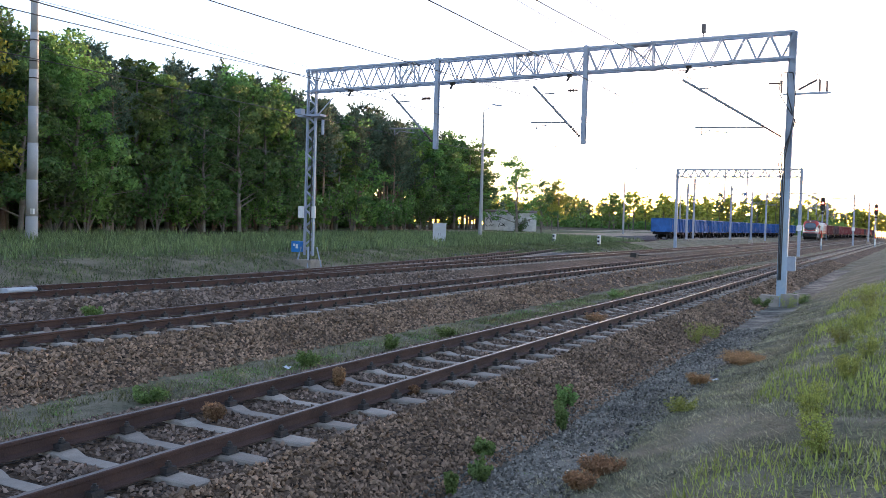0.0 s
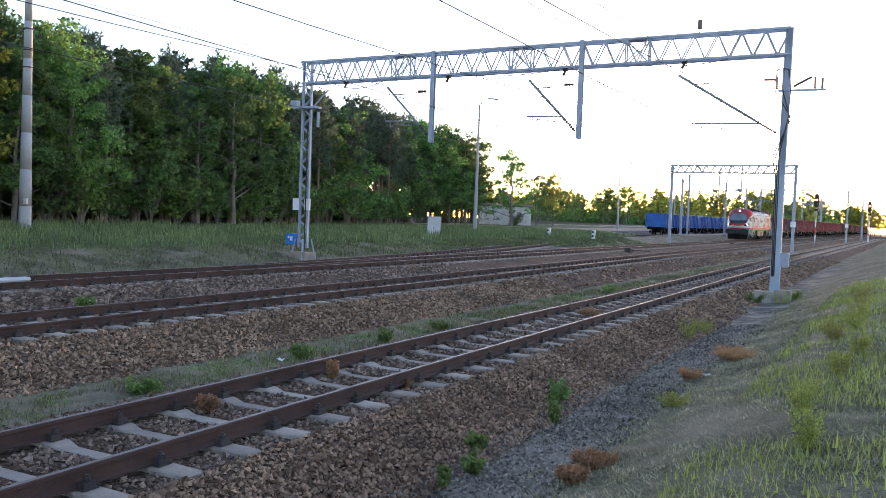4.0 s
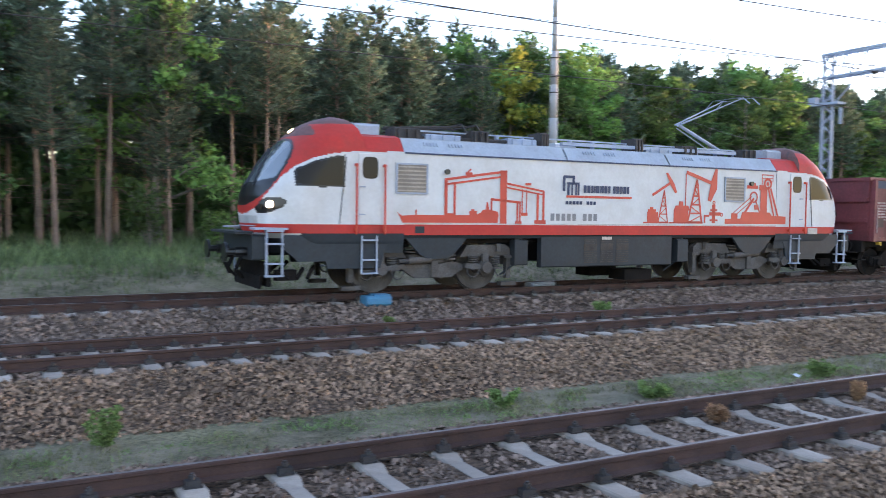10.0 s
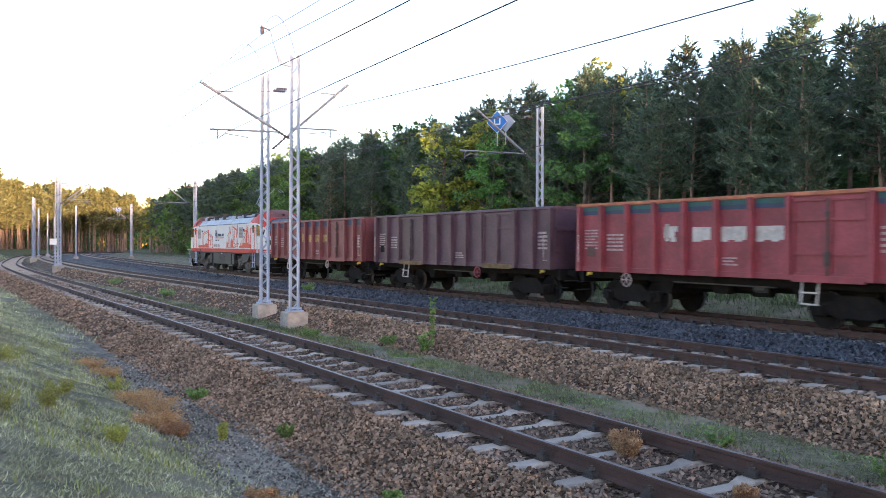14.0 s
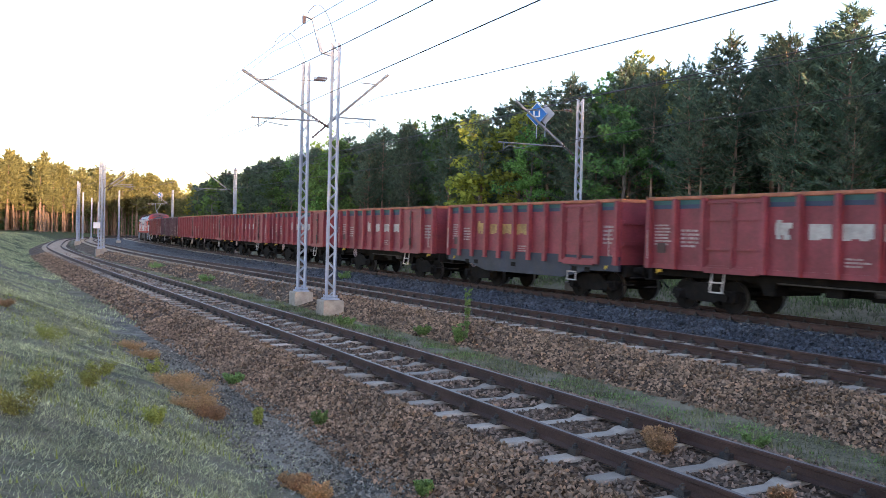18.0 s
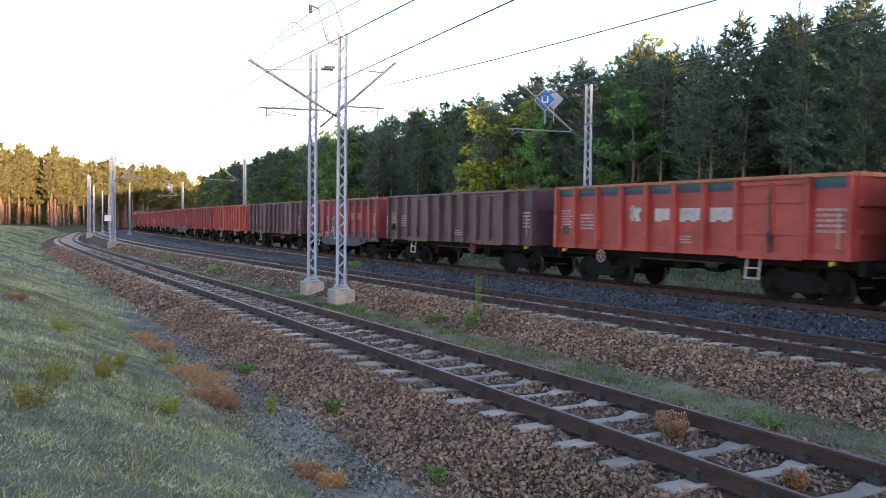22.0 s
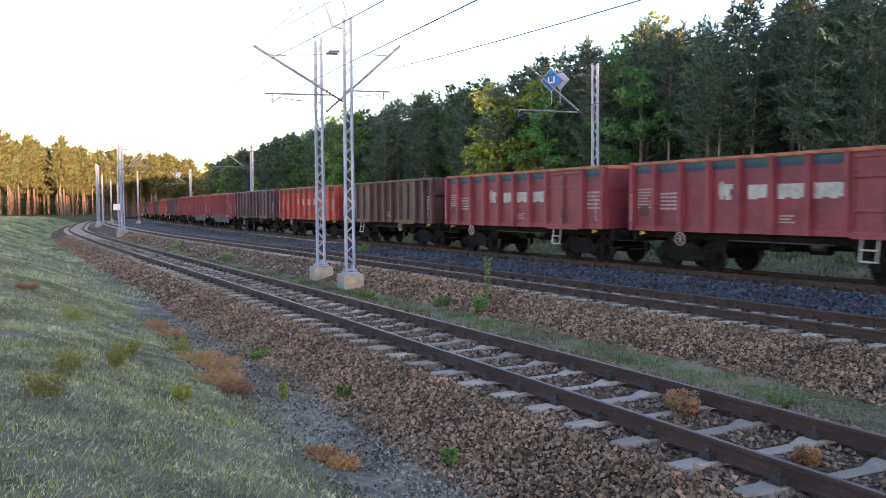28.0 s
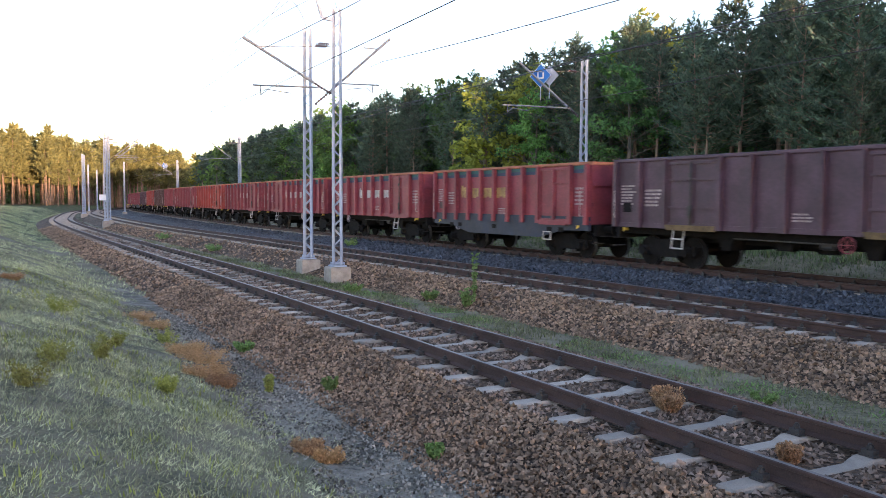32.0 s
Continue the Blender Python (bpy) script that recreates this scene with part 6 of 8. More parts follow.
def cab_shell(owner, e):
    """Rounded driving cab in patches of one smooth surface; e is the end of the locomotive."""
    levels = list(np.arange(1.0, 3.25, 0.03)) + [3.26, 3.27] + list(np.arange(3.3, 4.05, 0.03)) + [4.07, 4.09]
    n, k = 91, 80
    rings = []
    for z in levels:
        front = [cab_xy(-1 + 2 * i / (n - 1), z) for i in range(n)]
        rear = table(REARS, z)
        side = [(rear + (front[0][0] - rear) * i / k, front[0][1]) for i in range(k)]
        ring = side + front + [(x, -y) for x, y in side[::-1]]
        rings.append([(x, y, z) for x, y in ring])
    patches = {}
    width = len(rings[0])

    def add(key, corners):
        index, pts, faces = patches.setdefault(key, ({}, [], []))
        f = []
        for j, i in corners:
            if (j, i) not in index:
                index[(j, i)] = len(pts)
                x, y, z = rings[j][i]
                pts.append((e * x, y, z))
            f.append(index[(j, i)])
        faces.append(tuple(f) if e > 0 else tuple(f[::-1]))

    for j in range(len(rings) - 1):
        for i in range(width - 1):
            c = [(j, i), (j, i + 1), (j + 1, i + 1), (j + 1, i)]
            mid = [sum(rings[p][q][d] for p, q in c) / 4 for d in range(3)]
            key = cab_class(*mid)
            split = key in ("headlight_pod", "cab_side_window", "cab_flank", "window_gasket")
            add((key, mid[1] > 0 if split else True), c)
        if levels[j] > 3.265:
            add(("cab_roof", True), [(j, 0), (j + 1, 0), (j + 1, width - 1), (j, width - 1)])
    add(("cab_roof", True), [(len(rings) - 1, i) for i in range(width)])
    made = {}
    for (key, side), (index, pts, faces) in patches.items():
        m = Mesh()
        m.v, m.f, m.m = pts, faces, [0] * len(faces)
        mat, label = CAB_LOOK[key]
        made[(key, side)] = part(key, m.data(key, mat, True), None, owner, label)
    # lamps
    for s in (-1, 1):
        for y, z, r in ((1.16, 1.95, 0.085), (0.97, 1.9, 0.06)):
            p, nrm = on_cab(e, s * y, z, 0.01)
            m = Mesh()
            m.disc(p, nrm, r, 0.04, 16)
            lit = e < 0 and r > 0.07
            part("lamp_lens", m, LAMP_ON if lit else WINDOW, made[("headlight_pod", s > 0)], "lit lamp" if lit else "")
    p, nrm = on_cab(e, 0, 3.72, 0.0)
    m = Mesh()
    m.disc(p, nrm, 0.12, 0.05, 18)
    lamp = part("top_lamp", m, BLACK, owner)
    m = Mesh()
    m.disc(p + nrm * 0.02, nrm, 0.085, 0.03, 16)
    part("lamp_lens", m, LAMP_ON if e < 0 else WINDOW, lamp, "lit top lamp" if e < 0 else "")
    for y0, y1 in ((-0.55, 0.1), (0.05, 0.4)):
        m = Mesh()
        a, b, c = on_cab(e, y0, 2.38, 0.03)[0], on_cab(e, (y0 + y1) / 2, 2.9, 0.03)[0], on_cab(e, y1, 3.3, 0.03)[0]
        m.bar(a, b, 0.03, 0.025)
        m.bar(b, c, 0.03, 0.02)
        part("wiper", m, BLACK, owner)
    m = Mesh()
    prev = None
    for i in range(13):
        p = on_cab(e, -0.72 + 0.12 * i, 1.46, 0.02)[0]
        if prev:
            m.tube(prev, p, 0.014, 5)
        prev = p
    part("front_handrail", m, GALV, owner)


def bar_shape(x0, z0, x1, z1, w):
    d = Vector((x1 - x0, z1 - z0))
    n = Vector((-d.y, d.x)).normalized() * w / 2
    return [(x0 + n.x, z0 + n.y), (x1 + n.x, z1 + n.y), (x1 - n.x, z1 - n.y), (x0 - n.x, z0 - n.y)]


def rect(x0, z0, x1, z1):
    return [(x0, z0), (x1, z0), (x1, z1), (x0, z1)]


def pantograph(owner, x, raised, s):
    m = Mesh()
    for y in (-0.55, 0.55):
        m.bar((x - 0.7, y, 3.72), (x + 0.7, y, 3.72), 0.06, 0.06)
        for xx in (-0.6, 0.6):
            insulator(m, (x + xx, y, 3.5), (x + xx, y, 3.72))
    m.bar((x - 0.6, -0.55, 3.72), (x - 0.6, 0.55, 3.72), 0.06, 0.06)
    m.bar((x + 0.6, -0.55, 3.72), (x + 0.6, 0.55, 3.72), 0.06, 0.06)
    part("pantograph_base", m, DARKSTEEL, owner)
    m = Mesh()
    if raised:
        knee, head = Vector((x - s * 1.35, 0, 4.52)), Vector((x + s * 0.95, 0, 5.42))
    else:
        knee, head = Vector((x + s * -1.3, 0, 3.86)), Vector((x + s * 0.85, 0, 3.98))
    foot = Vector((x + s * 0.6, 0, 3.76))
    m.tube(foot, knee, 0.055, 8)
    m.tube(foot + Vector((-0.3 * s, 0.2, 0.02)), knee + Vector((0, 0.05, -0.1)), 0.02, 5)
    for y in (-0.12, 0.12):
        m.tube(knee + Vector((0, y, 0)), head + Vector((0, y * 3.2, 0)), 0.03, 6)
    for dx in (-0.22, 0.22):
        m.bar(head + Vector((dx, -0.62, 0.03)), head + Vector((dx, 0.62, 0.03)), 0.05, 0.04)
        for e in (-1, 1):
            m.tube(head + Vector((dx, 0.62 * e, 0.03)), head + Vector((dx, 0.92 * e, -0.22)), 0.02, 5)
    for y in (-0.4, 0.4):
        m.bar(head + Vector((-0.22, y, 0)), head + Vector((0.22, y, 0)), 0.03, 0.03)
    part("pantograph_arm", m, GALV if raised else DARKSTEEL, owner, "raised pantograph" if raised else "folded pantograph")


def build_locomotive():
    g = thing("locomotive", "red and white electric locomotive with mining drawings, headlights lit", "locomotive")
    for s in (-1, 1):
        cab_shell(g, s)
    # middle body
    def section(y0, z0, y1, z1, x0=-6.39, x1=6.39):
        return [((x, s * y, z)) for s in (-1, 1) for x in (x0, x1) for y, z in ((y0, z0), (y1, z1))]
    for s in (-1, 1):
        for nm, mat, z0, z1, y0, y1 in (("red_band", LR, 1.28, 1.5, 1.49, 1.49), ("side_wall", LW, 1.5, 3.16, 1.49, 1.47), ("solebar", LG, 1.19, 1.28, 1.42, 1.46)):
            m = Mesh()
            a = [(x, s * y, z) for x in (-6.39, 6.39) for y, z in ((y0, z0), (y1, z1), (y1 - 0.12, z1), (y0 - 0.12, z0))]
            m.raw(a, [(0, 1, 5, 4), (1, 2, 6, 5), (2, 3, 7, 6), (3, 0, 4, 7), (3, 2, 1, 0), (4, 5, 6, 7)])
            part(nm, m, mat, g)
        m = Mesh()
        m.box((0, s * 1.492, 1.525), (12.78, 0.012, 0.02))
        part("cream_line", m, LETTER_WHITE, g)
        for x0, x1 in ((-6.39, -1.62), (-1.55, 1.98), (2.05, 6.39)):
            m = Mesh()
            a = [(x, s * y, z) for x in (x0, x1) for y, z in ((1.47, 3.17), (1.2, 3.5), (1.1, 3.5), (1.36, 3.17))]
            m.raw(a, [(0, 1, 5, 4), (1, 2, 6, 5), (2, 3, 7, 6), (3, 0, 4, 7), (3, 2, 1, 0), (4, 5, 6, 7)])
            for q in ((x0 + 0.6, x0 + 1.0), (x0 + 1.3, x0 + 1.7)):
                for k in range(5):
                    xx = q[0] + k * 0.09
                    m.bar((xx, s * 1.335, 3.35), (xx, s * 1.27, 3.43), 0.03, 0.03)
            part("roof_slope", m, LROOF, g, "blue-grey sloping roof panel with vents")
        m = Mesh()
        m.box((0, s * 1.475, 3.165), (12.78, 0.05, 0.035))
        part("gutter", m, MARK_BLUE, g)
    m = Mesh()
    m.box((0, 0, 3.49), (12.78, 2.4, 0.06))
    part("roof_deck", m, LROOF, g)
    m = Mesh()
    m.box((0, 0, 1.14), (18.6, 2.3, 0.16))
    m.box((0, 0, 2.25), (12.78, 2.6, 2.1))
    part("underfloor", m, BOGIE, g)
    for e in (-1, 1):
        m = Mesh()
        x0, x1 = sorted((e * 6.4, e * 7.7))
        out = [(-1.47, 3.17), (-1.2, 3.5), (-0.9, 3.58), (0.9, 3.58), (1.2, 3.5), (1.47, 3.17)]
        m.prism(out, x0, x1, axis="x")
        part("cab_rear_roof", m, LR, g, "red roof behind the cab dome")
    # roof gear
    for x0, x1, y, h in ((-7.4, -6.75, 0.6, 0.5), (6.75, 7.4, -0.6, 0.5)):
        m = Mesh()
        m.box(((x0 + x1) / 2, 0, 3.6), (x1 - x0, 1.5, h), 0, None, 0.04)
        for k in range(5):
            m.box(((x0 + x1) / 2, -0.62 + 0.31 * k, 3.85), (x1 - x0 + 0.1, 0.05, 0.06))
        part("air_conditioner", m, LROOF, g)
    m = Mesh()
    for x in np.arange(-5.6, 5.8, 0.8):
        insulator(m, (x, -0.45, 3.52), (x, -0.45, 3.78))
    m.bar((-5.8, -0.45, 3.8), (5.6, -0.45, 3.8), 0.05, 0.04)
    m.bar((-1.3, -0.75, 3.66), (5.3, -0.75, 3.68), 0.14, 0.1)
    part("roof_busbar", m, GALV, g)
    m = Mesh()
    m.box((-1.0, -0.3, 3.62), (0.7, 0.5, 0.16), 0, None, 0.04)
    part("roof_box", m, WHITE, g)
    m = Mesh()
    for x in (-4.8, -3.4, 3.0, 5.2):
        m.box((x, 0.2, 3.6), (0.6, 0.7, 0.2), 0, None, 0.03)
    m.tube((-5.8, -0.7, 3.6), (-3.0, -0.7, 3.62), 0.05, 6)
    part("roof_gear", m, DARKSTEEL, g)
    for x, w, h in ((-6.0, 0.7, 0.3), (-5.0, 1.0, 0.18), (-3.9, 0.5, 0.34), (-2.6, 0.9, 0.2), (-1.9, 0.25, 0.4), (1.4, 0.3, 0.42), (2.2, 1.0, 0.16), (3.4, 0.6, 0.3), (5.9, 0.6, 0.3)):
        m = Mesh()
        m.box((x, -0.5, 3.52 + h / 2), (w, 0.6, h), 0, None, 0.03)
        for q in (-0.35, 0.0, 0.35):
            m.box((x + q * w, -0.82, 3.52 + h * 0.45), (0.06, 0.08, h * 0.9))
        part("roof_cabinet", m, DARKSTEEL if h > 0.25 else GALV, g)
    pantograph(g, -5.0, False, 1)
    pantograph(g, 5.0, True, 1)
    # sides
    for s in (-1, 1):
        for e in (-1, 1):
            dx = e * 7.29
            m = Mesh()   # cab door
            m.box((dx, s * 1.495, 2.3), (0.58, 0.03, 1.62), 0, None, 0.01)
            d = part("cab_door", m, LW, g)
            m = Mesh()
            out = [(dx + 0.2 * math.copysign(abs(math.cos(a)) ** 0.5, math.cos(a)), 2.785 + 0.25 * math.copysign(abs(math.sin(a)) ** 0.5, math.sin(a))) for a in [2 * math.pi * i / 20 for i in range(20)]]
            m.prism(out, s * 1.508, s * 1.516)
            part("door_window", m, WINDOW, d)
            m = Mesh()
            for zz in (1.72, 2.35):
                m.box((dx + e * 0.2, s * 1.525, zz), (0.14, 0.03, 0.035))
            part("door_handle", m, GALV, d)
            for q in (-0.36, 0.36):
                m = Mesh()
                m.tube((dx + q, s * 1.57, 1.3), (dx + q, s * 1.57, 2.85), 0.024, 6)
                for zz in (1.4, 2.84):
                    m.box((dx + q, s * 1.53, zz), (0.06, 0.1, 0.06))
                part("handrail", m, MARK_RED, g)
            m = Mesh()   # steps under the door
            for q in (-0.19, 0.19):
                m.bar((dx + q, s * 1.48, 1.27), (dx + q, s * 1.48, 0.52), 0.035, 0.04)
            for zz in (0.54, 0.86, 1.16):
                m.box((dx, s * 1.48, zz), (0.4, 0.16, 0.035))
            part("boarding_step", m, GALV, g)
            m = Mesh()   # machine room louvre window
            wx = -6.2 if e < 0 else 4.58
            m.box((wx, s * 1.493, 2.57), (0.84, 0.02, 0.7))
            lv = part("louvre_window", m, LOUVRE, g)
            for k in range(7):
                m = Mesh()
                m.box((wx, s * 1.507, 2.29 + 0.092 * k), (0.76, 0.016, 0.034))
                part("slat", m, BLIND, lv)
            m = Mesh()
            for r in ((wx - 0.43, 2.21, wx - 0.38, 2.93), (wx + 0.38, 2.21, wx + 0.43, 2.93), (wx - 0.43, 2.21, wx + 0.43, 2.25), (wx - 0.43, 2.89, wx + 0.43, 2.93)):
                m.prism(rect(*r), s * 1.5, s * 1.515)
            part("window_trim", m, GALV, lv)
            m = Mesh()
            m.tube((e * 5.25, s * 1.49, 2.76), (e * 5.25, s * 1.57, 2.76), 0.065, 10)
            part("side_camera", m, BLACK, g)
            # skirts and obstacle deflector
            m = Mesh()
            m.prism([(e * 6.68, 1.28), (e * 9.35, 1.28), (e * 9.45, 1.05), (e * 9.0, 0.84), (e * 8.35, 0.84), (e * 8.3, 0.66), (e * 6.98, 0.66), (e * 6.9, 1.0)][:: e], s * 1.36, s * 1.44)
            part("skirt", m, LG, g)
            m = Mesh()
            m.bar((e * 9.38, s * 1.42, 1.38), (e * 9.38, s * 1.42, 0.5), 0.045, 0.04)
            m.bar((e * 9.74, s * 1.42, 1.38), (e * 9.74, s * 1.42, 0.5), 0.045, 0.04)
            for zz in (0.52, 0.8, 1.08, 1.36):
                m.box((e * 9.56, s * 1.4, zz), (0.4, 0.2, 0.035))
            m.box((e * 9.65, s * 1.25, 1.4), (0.75, 0.5, 0.04))
            part("corner_ladder", m, GALV, g)
            m = Mesh()   # equipment hung behind the buffers
            for k in range(5):
                m.tube((e * (8.5 + 0.25 * k), s * 1.0, 0.7 - 0.05 * k), (e * (8.7 + 0.25 * k), s * 1.15, 0.42), 0.05, 6)
            m.box((e * 9.2, s * 1.05, 0.5), (0.5, 0.2, 0.25))
            part("sanding_gear", m, BOGIE, g)
        # central equipment box
        m = Mesh()
        m.box((-0.1, s * 1.34, 0.92), (4.54, 0.2, 0.68), 0, None, 0.03)
        part("equipment_case", m, LG, g)
        for x in (-0.75, -0.2, 0.35):
            m = Mesh()
            for k in range(9):
                m.box((x, s * 1.445, 0.7 + 0.055 * k), (0.44, 0.014, 0.028))
            part("grille", m, DARKSTEEL, g)
        for x in (-5.46, 5.46):
            m = Mesh()
            m.prism([(x - 0.85, 1.2), (x - 0.5, 1.0), (x - 0.28, 0.86), (x + 0.28, 0.86), (x + 0.5, 1.0), (x + 0.85, 1.2)], s * 1.36, s * 1.43)
            part("apron", m, LG, g, "grey apron between the wheels")
        m = Mesh()
        m.box((-0.2, s * 1.448, 1.19), (0.34, 0.01, 0.08))
        part("data_plate", m, LETTER_WHITE, g)
        m = Mesh()
        for x in (-3.0, 2.6):
            m.box((x, s * 1.32, 0.9), (0.4, 0.26, 0.5), 0, None, 0.03)
            m.tube((x - 0.1, s * 1.32, 1.1), (x + 0.1, s * 1.32, 1.3), 0.08, 8)
            m.tube((x - 0.15, s * 1.3, 0.66), (x - 0.5, s * 1.2, 0.4), 0.025, 5)
        part("cable_box", m, LG, g)
        m = Mesh()
        m.box((1.2, s * 0.8, 0.3), (1.0, 0.7, 0.3))
        part("lower_tank", m, BOGIE, g)
        m = Mesh()
        m.prism(rect(-6.1, 1.32, -5.85, 1.46), s * 1.492, s * 1.5)
        part("socket_plate", m, LG, g)
        m = Mesh()
        m.prism(rect(7.85, 1.3, 8.3, 1.46), s * 1.496, s * 1.505)
        for e in (-1, 1):   # joint between cab and body
            q = Mesh()
            q.bar((e * 8.05, s * 1.492, 1.5), (e * 7.88, s * 1.492, 3.0), 0.012, 0.03, 0, (0, 1, 0))
            part("panel_joint", q, BLACK, g)
        part("depot_plate", m, LETTER_WHITE, g)
    # ends
    for e in (-1, 1):
        m = Mesh()
        m.box((e * 9.87, 0, 1.08), (0.35, 2.7, 0.4), 0, None, 0.04)
        part("headstock", m, LG, g)
        buffers(g, e * 9.97, e, BLACK, 1.04)
        m = Mesh()
        m.prism([(-1.2, 0.25), (1.2, 0.25), (1.25, 0.8), (-1.25, 0.8)], e * 9.57, e * 9.67, axis="x")
        m.prism([(-1.1, 0.2), (1.1, 0.2), (1.2, 0.5), (-1.2, 0.5)], e * 9.77, e * 9.83, axis="x")
        part("snow_plough", m, BOGIE, g)
        m = Mesh()
        m.tube((e * 9.97, 0, 1.02), (e * 10.42, 0, 0.85), 0.05, 6)
        m.tube((e * 10.37, 0, 0.85), (e * 10.22, 0, 0.5), 0.045, 6)
        for y in (-0.45, -0.3, 0.32, 0.5):
            m.tube((e * 10.02, y, 0.95), (e * 10.17, y, 0.6), 0.03, 6)
            m.tube((e * 10.17, y, 0.6), (e * 9.99, y * 0.8, 0.4), 0.03, 6)
        part("coupling_hose", m, BOGIE, g)
        m = Mesh()
        m.box((e * 10.19, 0, 1.32), (0.4, 2.5, 0.05))
        part("front_step", m, LG, g)
    # bogies
    m = Mesh()
    for s in (-1, 1):
        y = s * 1.16
        m.prism([(-0.95, 0.64), (-0.5, 0.36), (0.5, 0.36), (0.95, 0.64), (0.55, 0.76), (0.1, 0.7), (-0.1, 0.7), (-0.55, 0.76)], y - 0.09, y + 0.09)
        m.box((0, y + s * 0.04, 0.66), (0.18, 0.24, 0.6), 0, None, 0.02)
        m.box((0, y + s * 0.06, 0.86), (0.5, 0.22, 0.2), 0, None, 0.03)
        for e in (-1, 1):
            x = e * 1.46
            m.prism([(e * 0.75, 0.86), (e * 0.95, 1.16), (e * 2.1, 1.18), (e * 2.25, 1.06), (e * 2.25, 0.9), (e * 1.0, 0.88)][:: e], y - 0.08, y + 0.1)
            m.prism([(x + 0.2 * math.cos(a), 0.6 + 0.2 * math.sin(a)) for a in [math.pi / 8 + i * math.pi / 4 for i in range(8)]], y - 0.1 if s < 0 else y - 0.1, y + s * 0.24 if s > 0 else y + 0.1)
            m.tube((x, y + s * 0.1, 0.6), (x, y + s * 0.27, 0.6), 0.15, 8)
            m.box((x, y + s * 0.12, 0.82), (0.16, 0.1, 0.26), 0, None, 0.02)
            m.bar((e * 0.85, y + s * 0.16, 0.66), (x, y + s * 0.16, 0.6), 0.08, 0.12)
            for dx in (-0.33, 0.33):
                for k in range(5):   # coil springs over the axle box
                    m.tube((x + dx, y + s * 0.08, 0.63 + 0.055 * k), (x + dx, y + s * 0.08, 0.658 + 0.055 * k), 0.13, 10)
                m.box((x + dx, y + s * 0.08, 0.58), (0.28, 0.26, 0.05))
                prev = None
                for i in range(9):   # cable loops
                    a = math.pi * (0.95 + 1.1 * i / 8)
                    p = Vector((x + dx * 1.25 + 0.17 * math.cos(a), y + s * 0.24, 0.56 + 0.2 * math.sin(a)))
                    if prev:
                        m.tube(prev, p, 0.018, 5)
                    prev = p
            for k in range(4):   # body springs
                m.tube((e * 0.5, y - s * 0.1, 0.8 + 0.09 * k), (e * 0.5, y - s * 0.1, 0.845 + 0.09 * k), 0.2, 10)
            m.box((e * 2.2, y, 0.6), (0.12, 0.16, 0.6))
            m.box((e * 2.2, y, 0.16), (0.46, 0.2, 0.1))
            m.box((e * 2.2, y + s * 0.02, 0.86), (0.3, 0.24, 0.07))
            m.tube((e * 1.85, y + s * 0.14, 1.0), (e * 1.85, y + s * 0.14, 1.2), 0.07, 8)
        m.tube((-0.75, y + s * 0.2, 0.8), (-0.15, y + s * 0.2, 0.82), 0.085, 10)
        m.tube((-1.0, y + s * 0.2, 0.79), (-0.75, y + s * 0.2, 0.8), 0.05, 8)
    m.box((0, 0, 0.75), (1.2, 2.2, 0.4))
    for x in (-2.2, 2.2):
        m.box((x, 0, 0.75), (0.15, 2.2, 0.2))
    bm = m.data("bogie", LOCO_BOGIE)
    for x in (-5.46, 5.46):
        add_bogie(g, x, bm, 1.46, 0.62)
    return g


locomotive = build_locomotive()
for part_ob in locomotive.children_recursive:   # true heights of the body levels
    if not part_ob.name.startswith(("bogie", "wheelset", "buffer", "snow", "sanding", "coupling")):
        co = np.empty(len(part_ob.data.vertices) * 3)
        part_ob.data.vertices.foreach_get("co", co)
        co = co.reshape(-1, 3)
        if not part_ob.name.startswith((*CAB_LOOK, "lamp_lens", "top_lamp", "wiper", "front_handrail")):
            co[:, 2] = np.interp(co[:, 2], [-1, 1.28, 1.5, 3.17, 3.5, 3.88, 5.42], [-1, 1.26, 1.52, 3.24, 3.6, 3.97, 5.58])
        co[:, 2] += np.where(co[:, 2] > 1.0, 0.17, 0.0)
        part_ob.data.vertices.foreach_set("co", co.ravel())
        part_ob.data.update()


def flat_mark(owner, shapes, s, mat, name, label=""):
    """Flat painted shapes on the side; each an outline of (x, z)."""
    m = Mesh()
    for o in shapes:
        m.prism(o, s * 1.494, s * 1.498)
    return part(name, m, mat, owner, label)


def ring_shape(x, z, r, w):
    """A painted ring, in twelve pieces."""
    p = [(math.cos(i * math.pi / 6), math.sin(i * math.pi / 6)) for i in range(13)]
    return [[(x + a * r, z + b * r), (x + c * r, z + d * r), (x + c * (r - w), z + d * (r - w)), (x + a * (r - w), z + b * (r - w))] for (a, b), (c, d) in zip(p, p[1:])]


def trestle(x, top, x0, x1, low, rungs, w=0.05):
    """Pump jack tower: two legs, rungs and diagonals."""
    made = [bar_shape(x, top, x0, low, w), bar_shape(x, top, x1, low, w)]
    at = lambda f: (x + (x0 - x) * f, x + (x1 - x) * f, top + (low - top) * f)
    for k in range(rungs):
        a, b, z = at((k + 1) / rungs)
        made.append(rect(a, z, b, z + w * 0.8))
        c, d, y = at((k + 0.15) / rungs)
        made.append(bar_shape(c, y, b, z, w * 0.5) if k % 2 else bar_shape(d, y, a, z, w * 0.5))
    return made


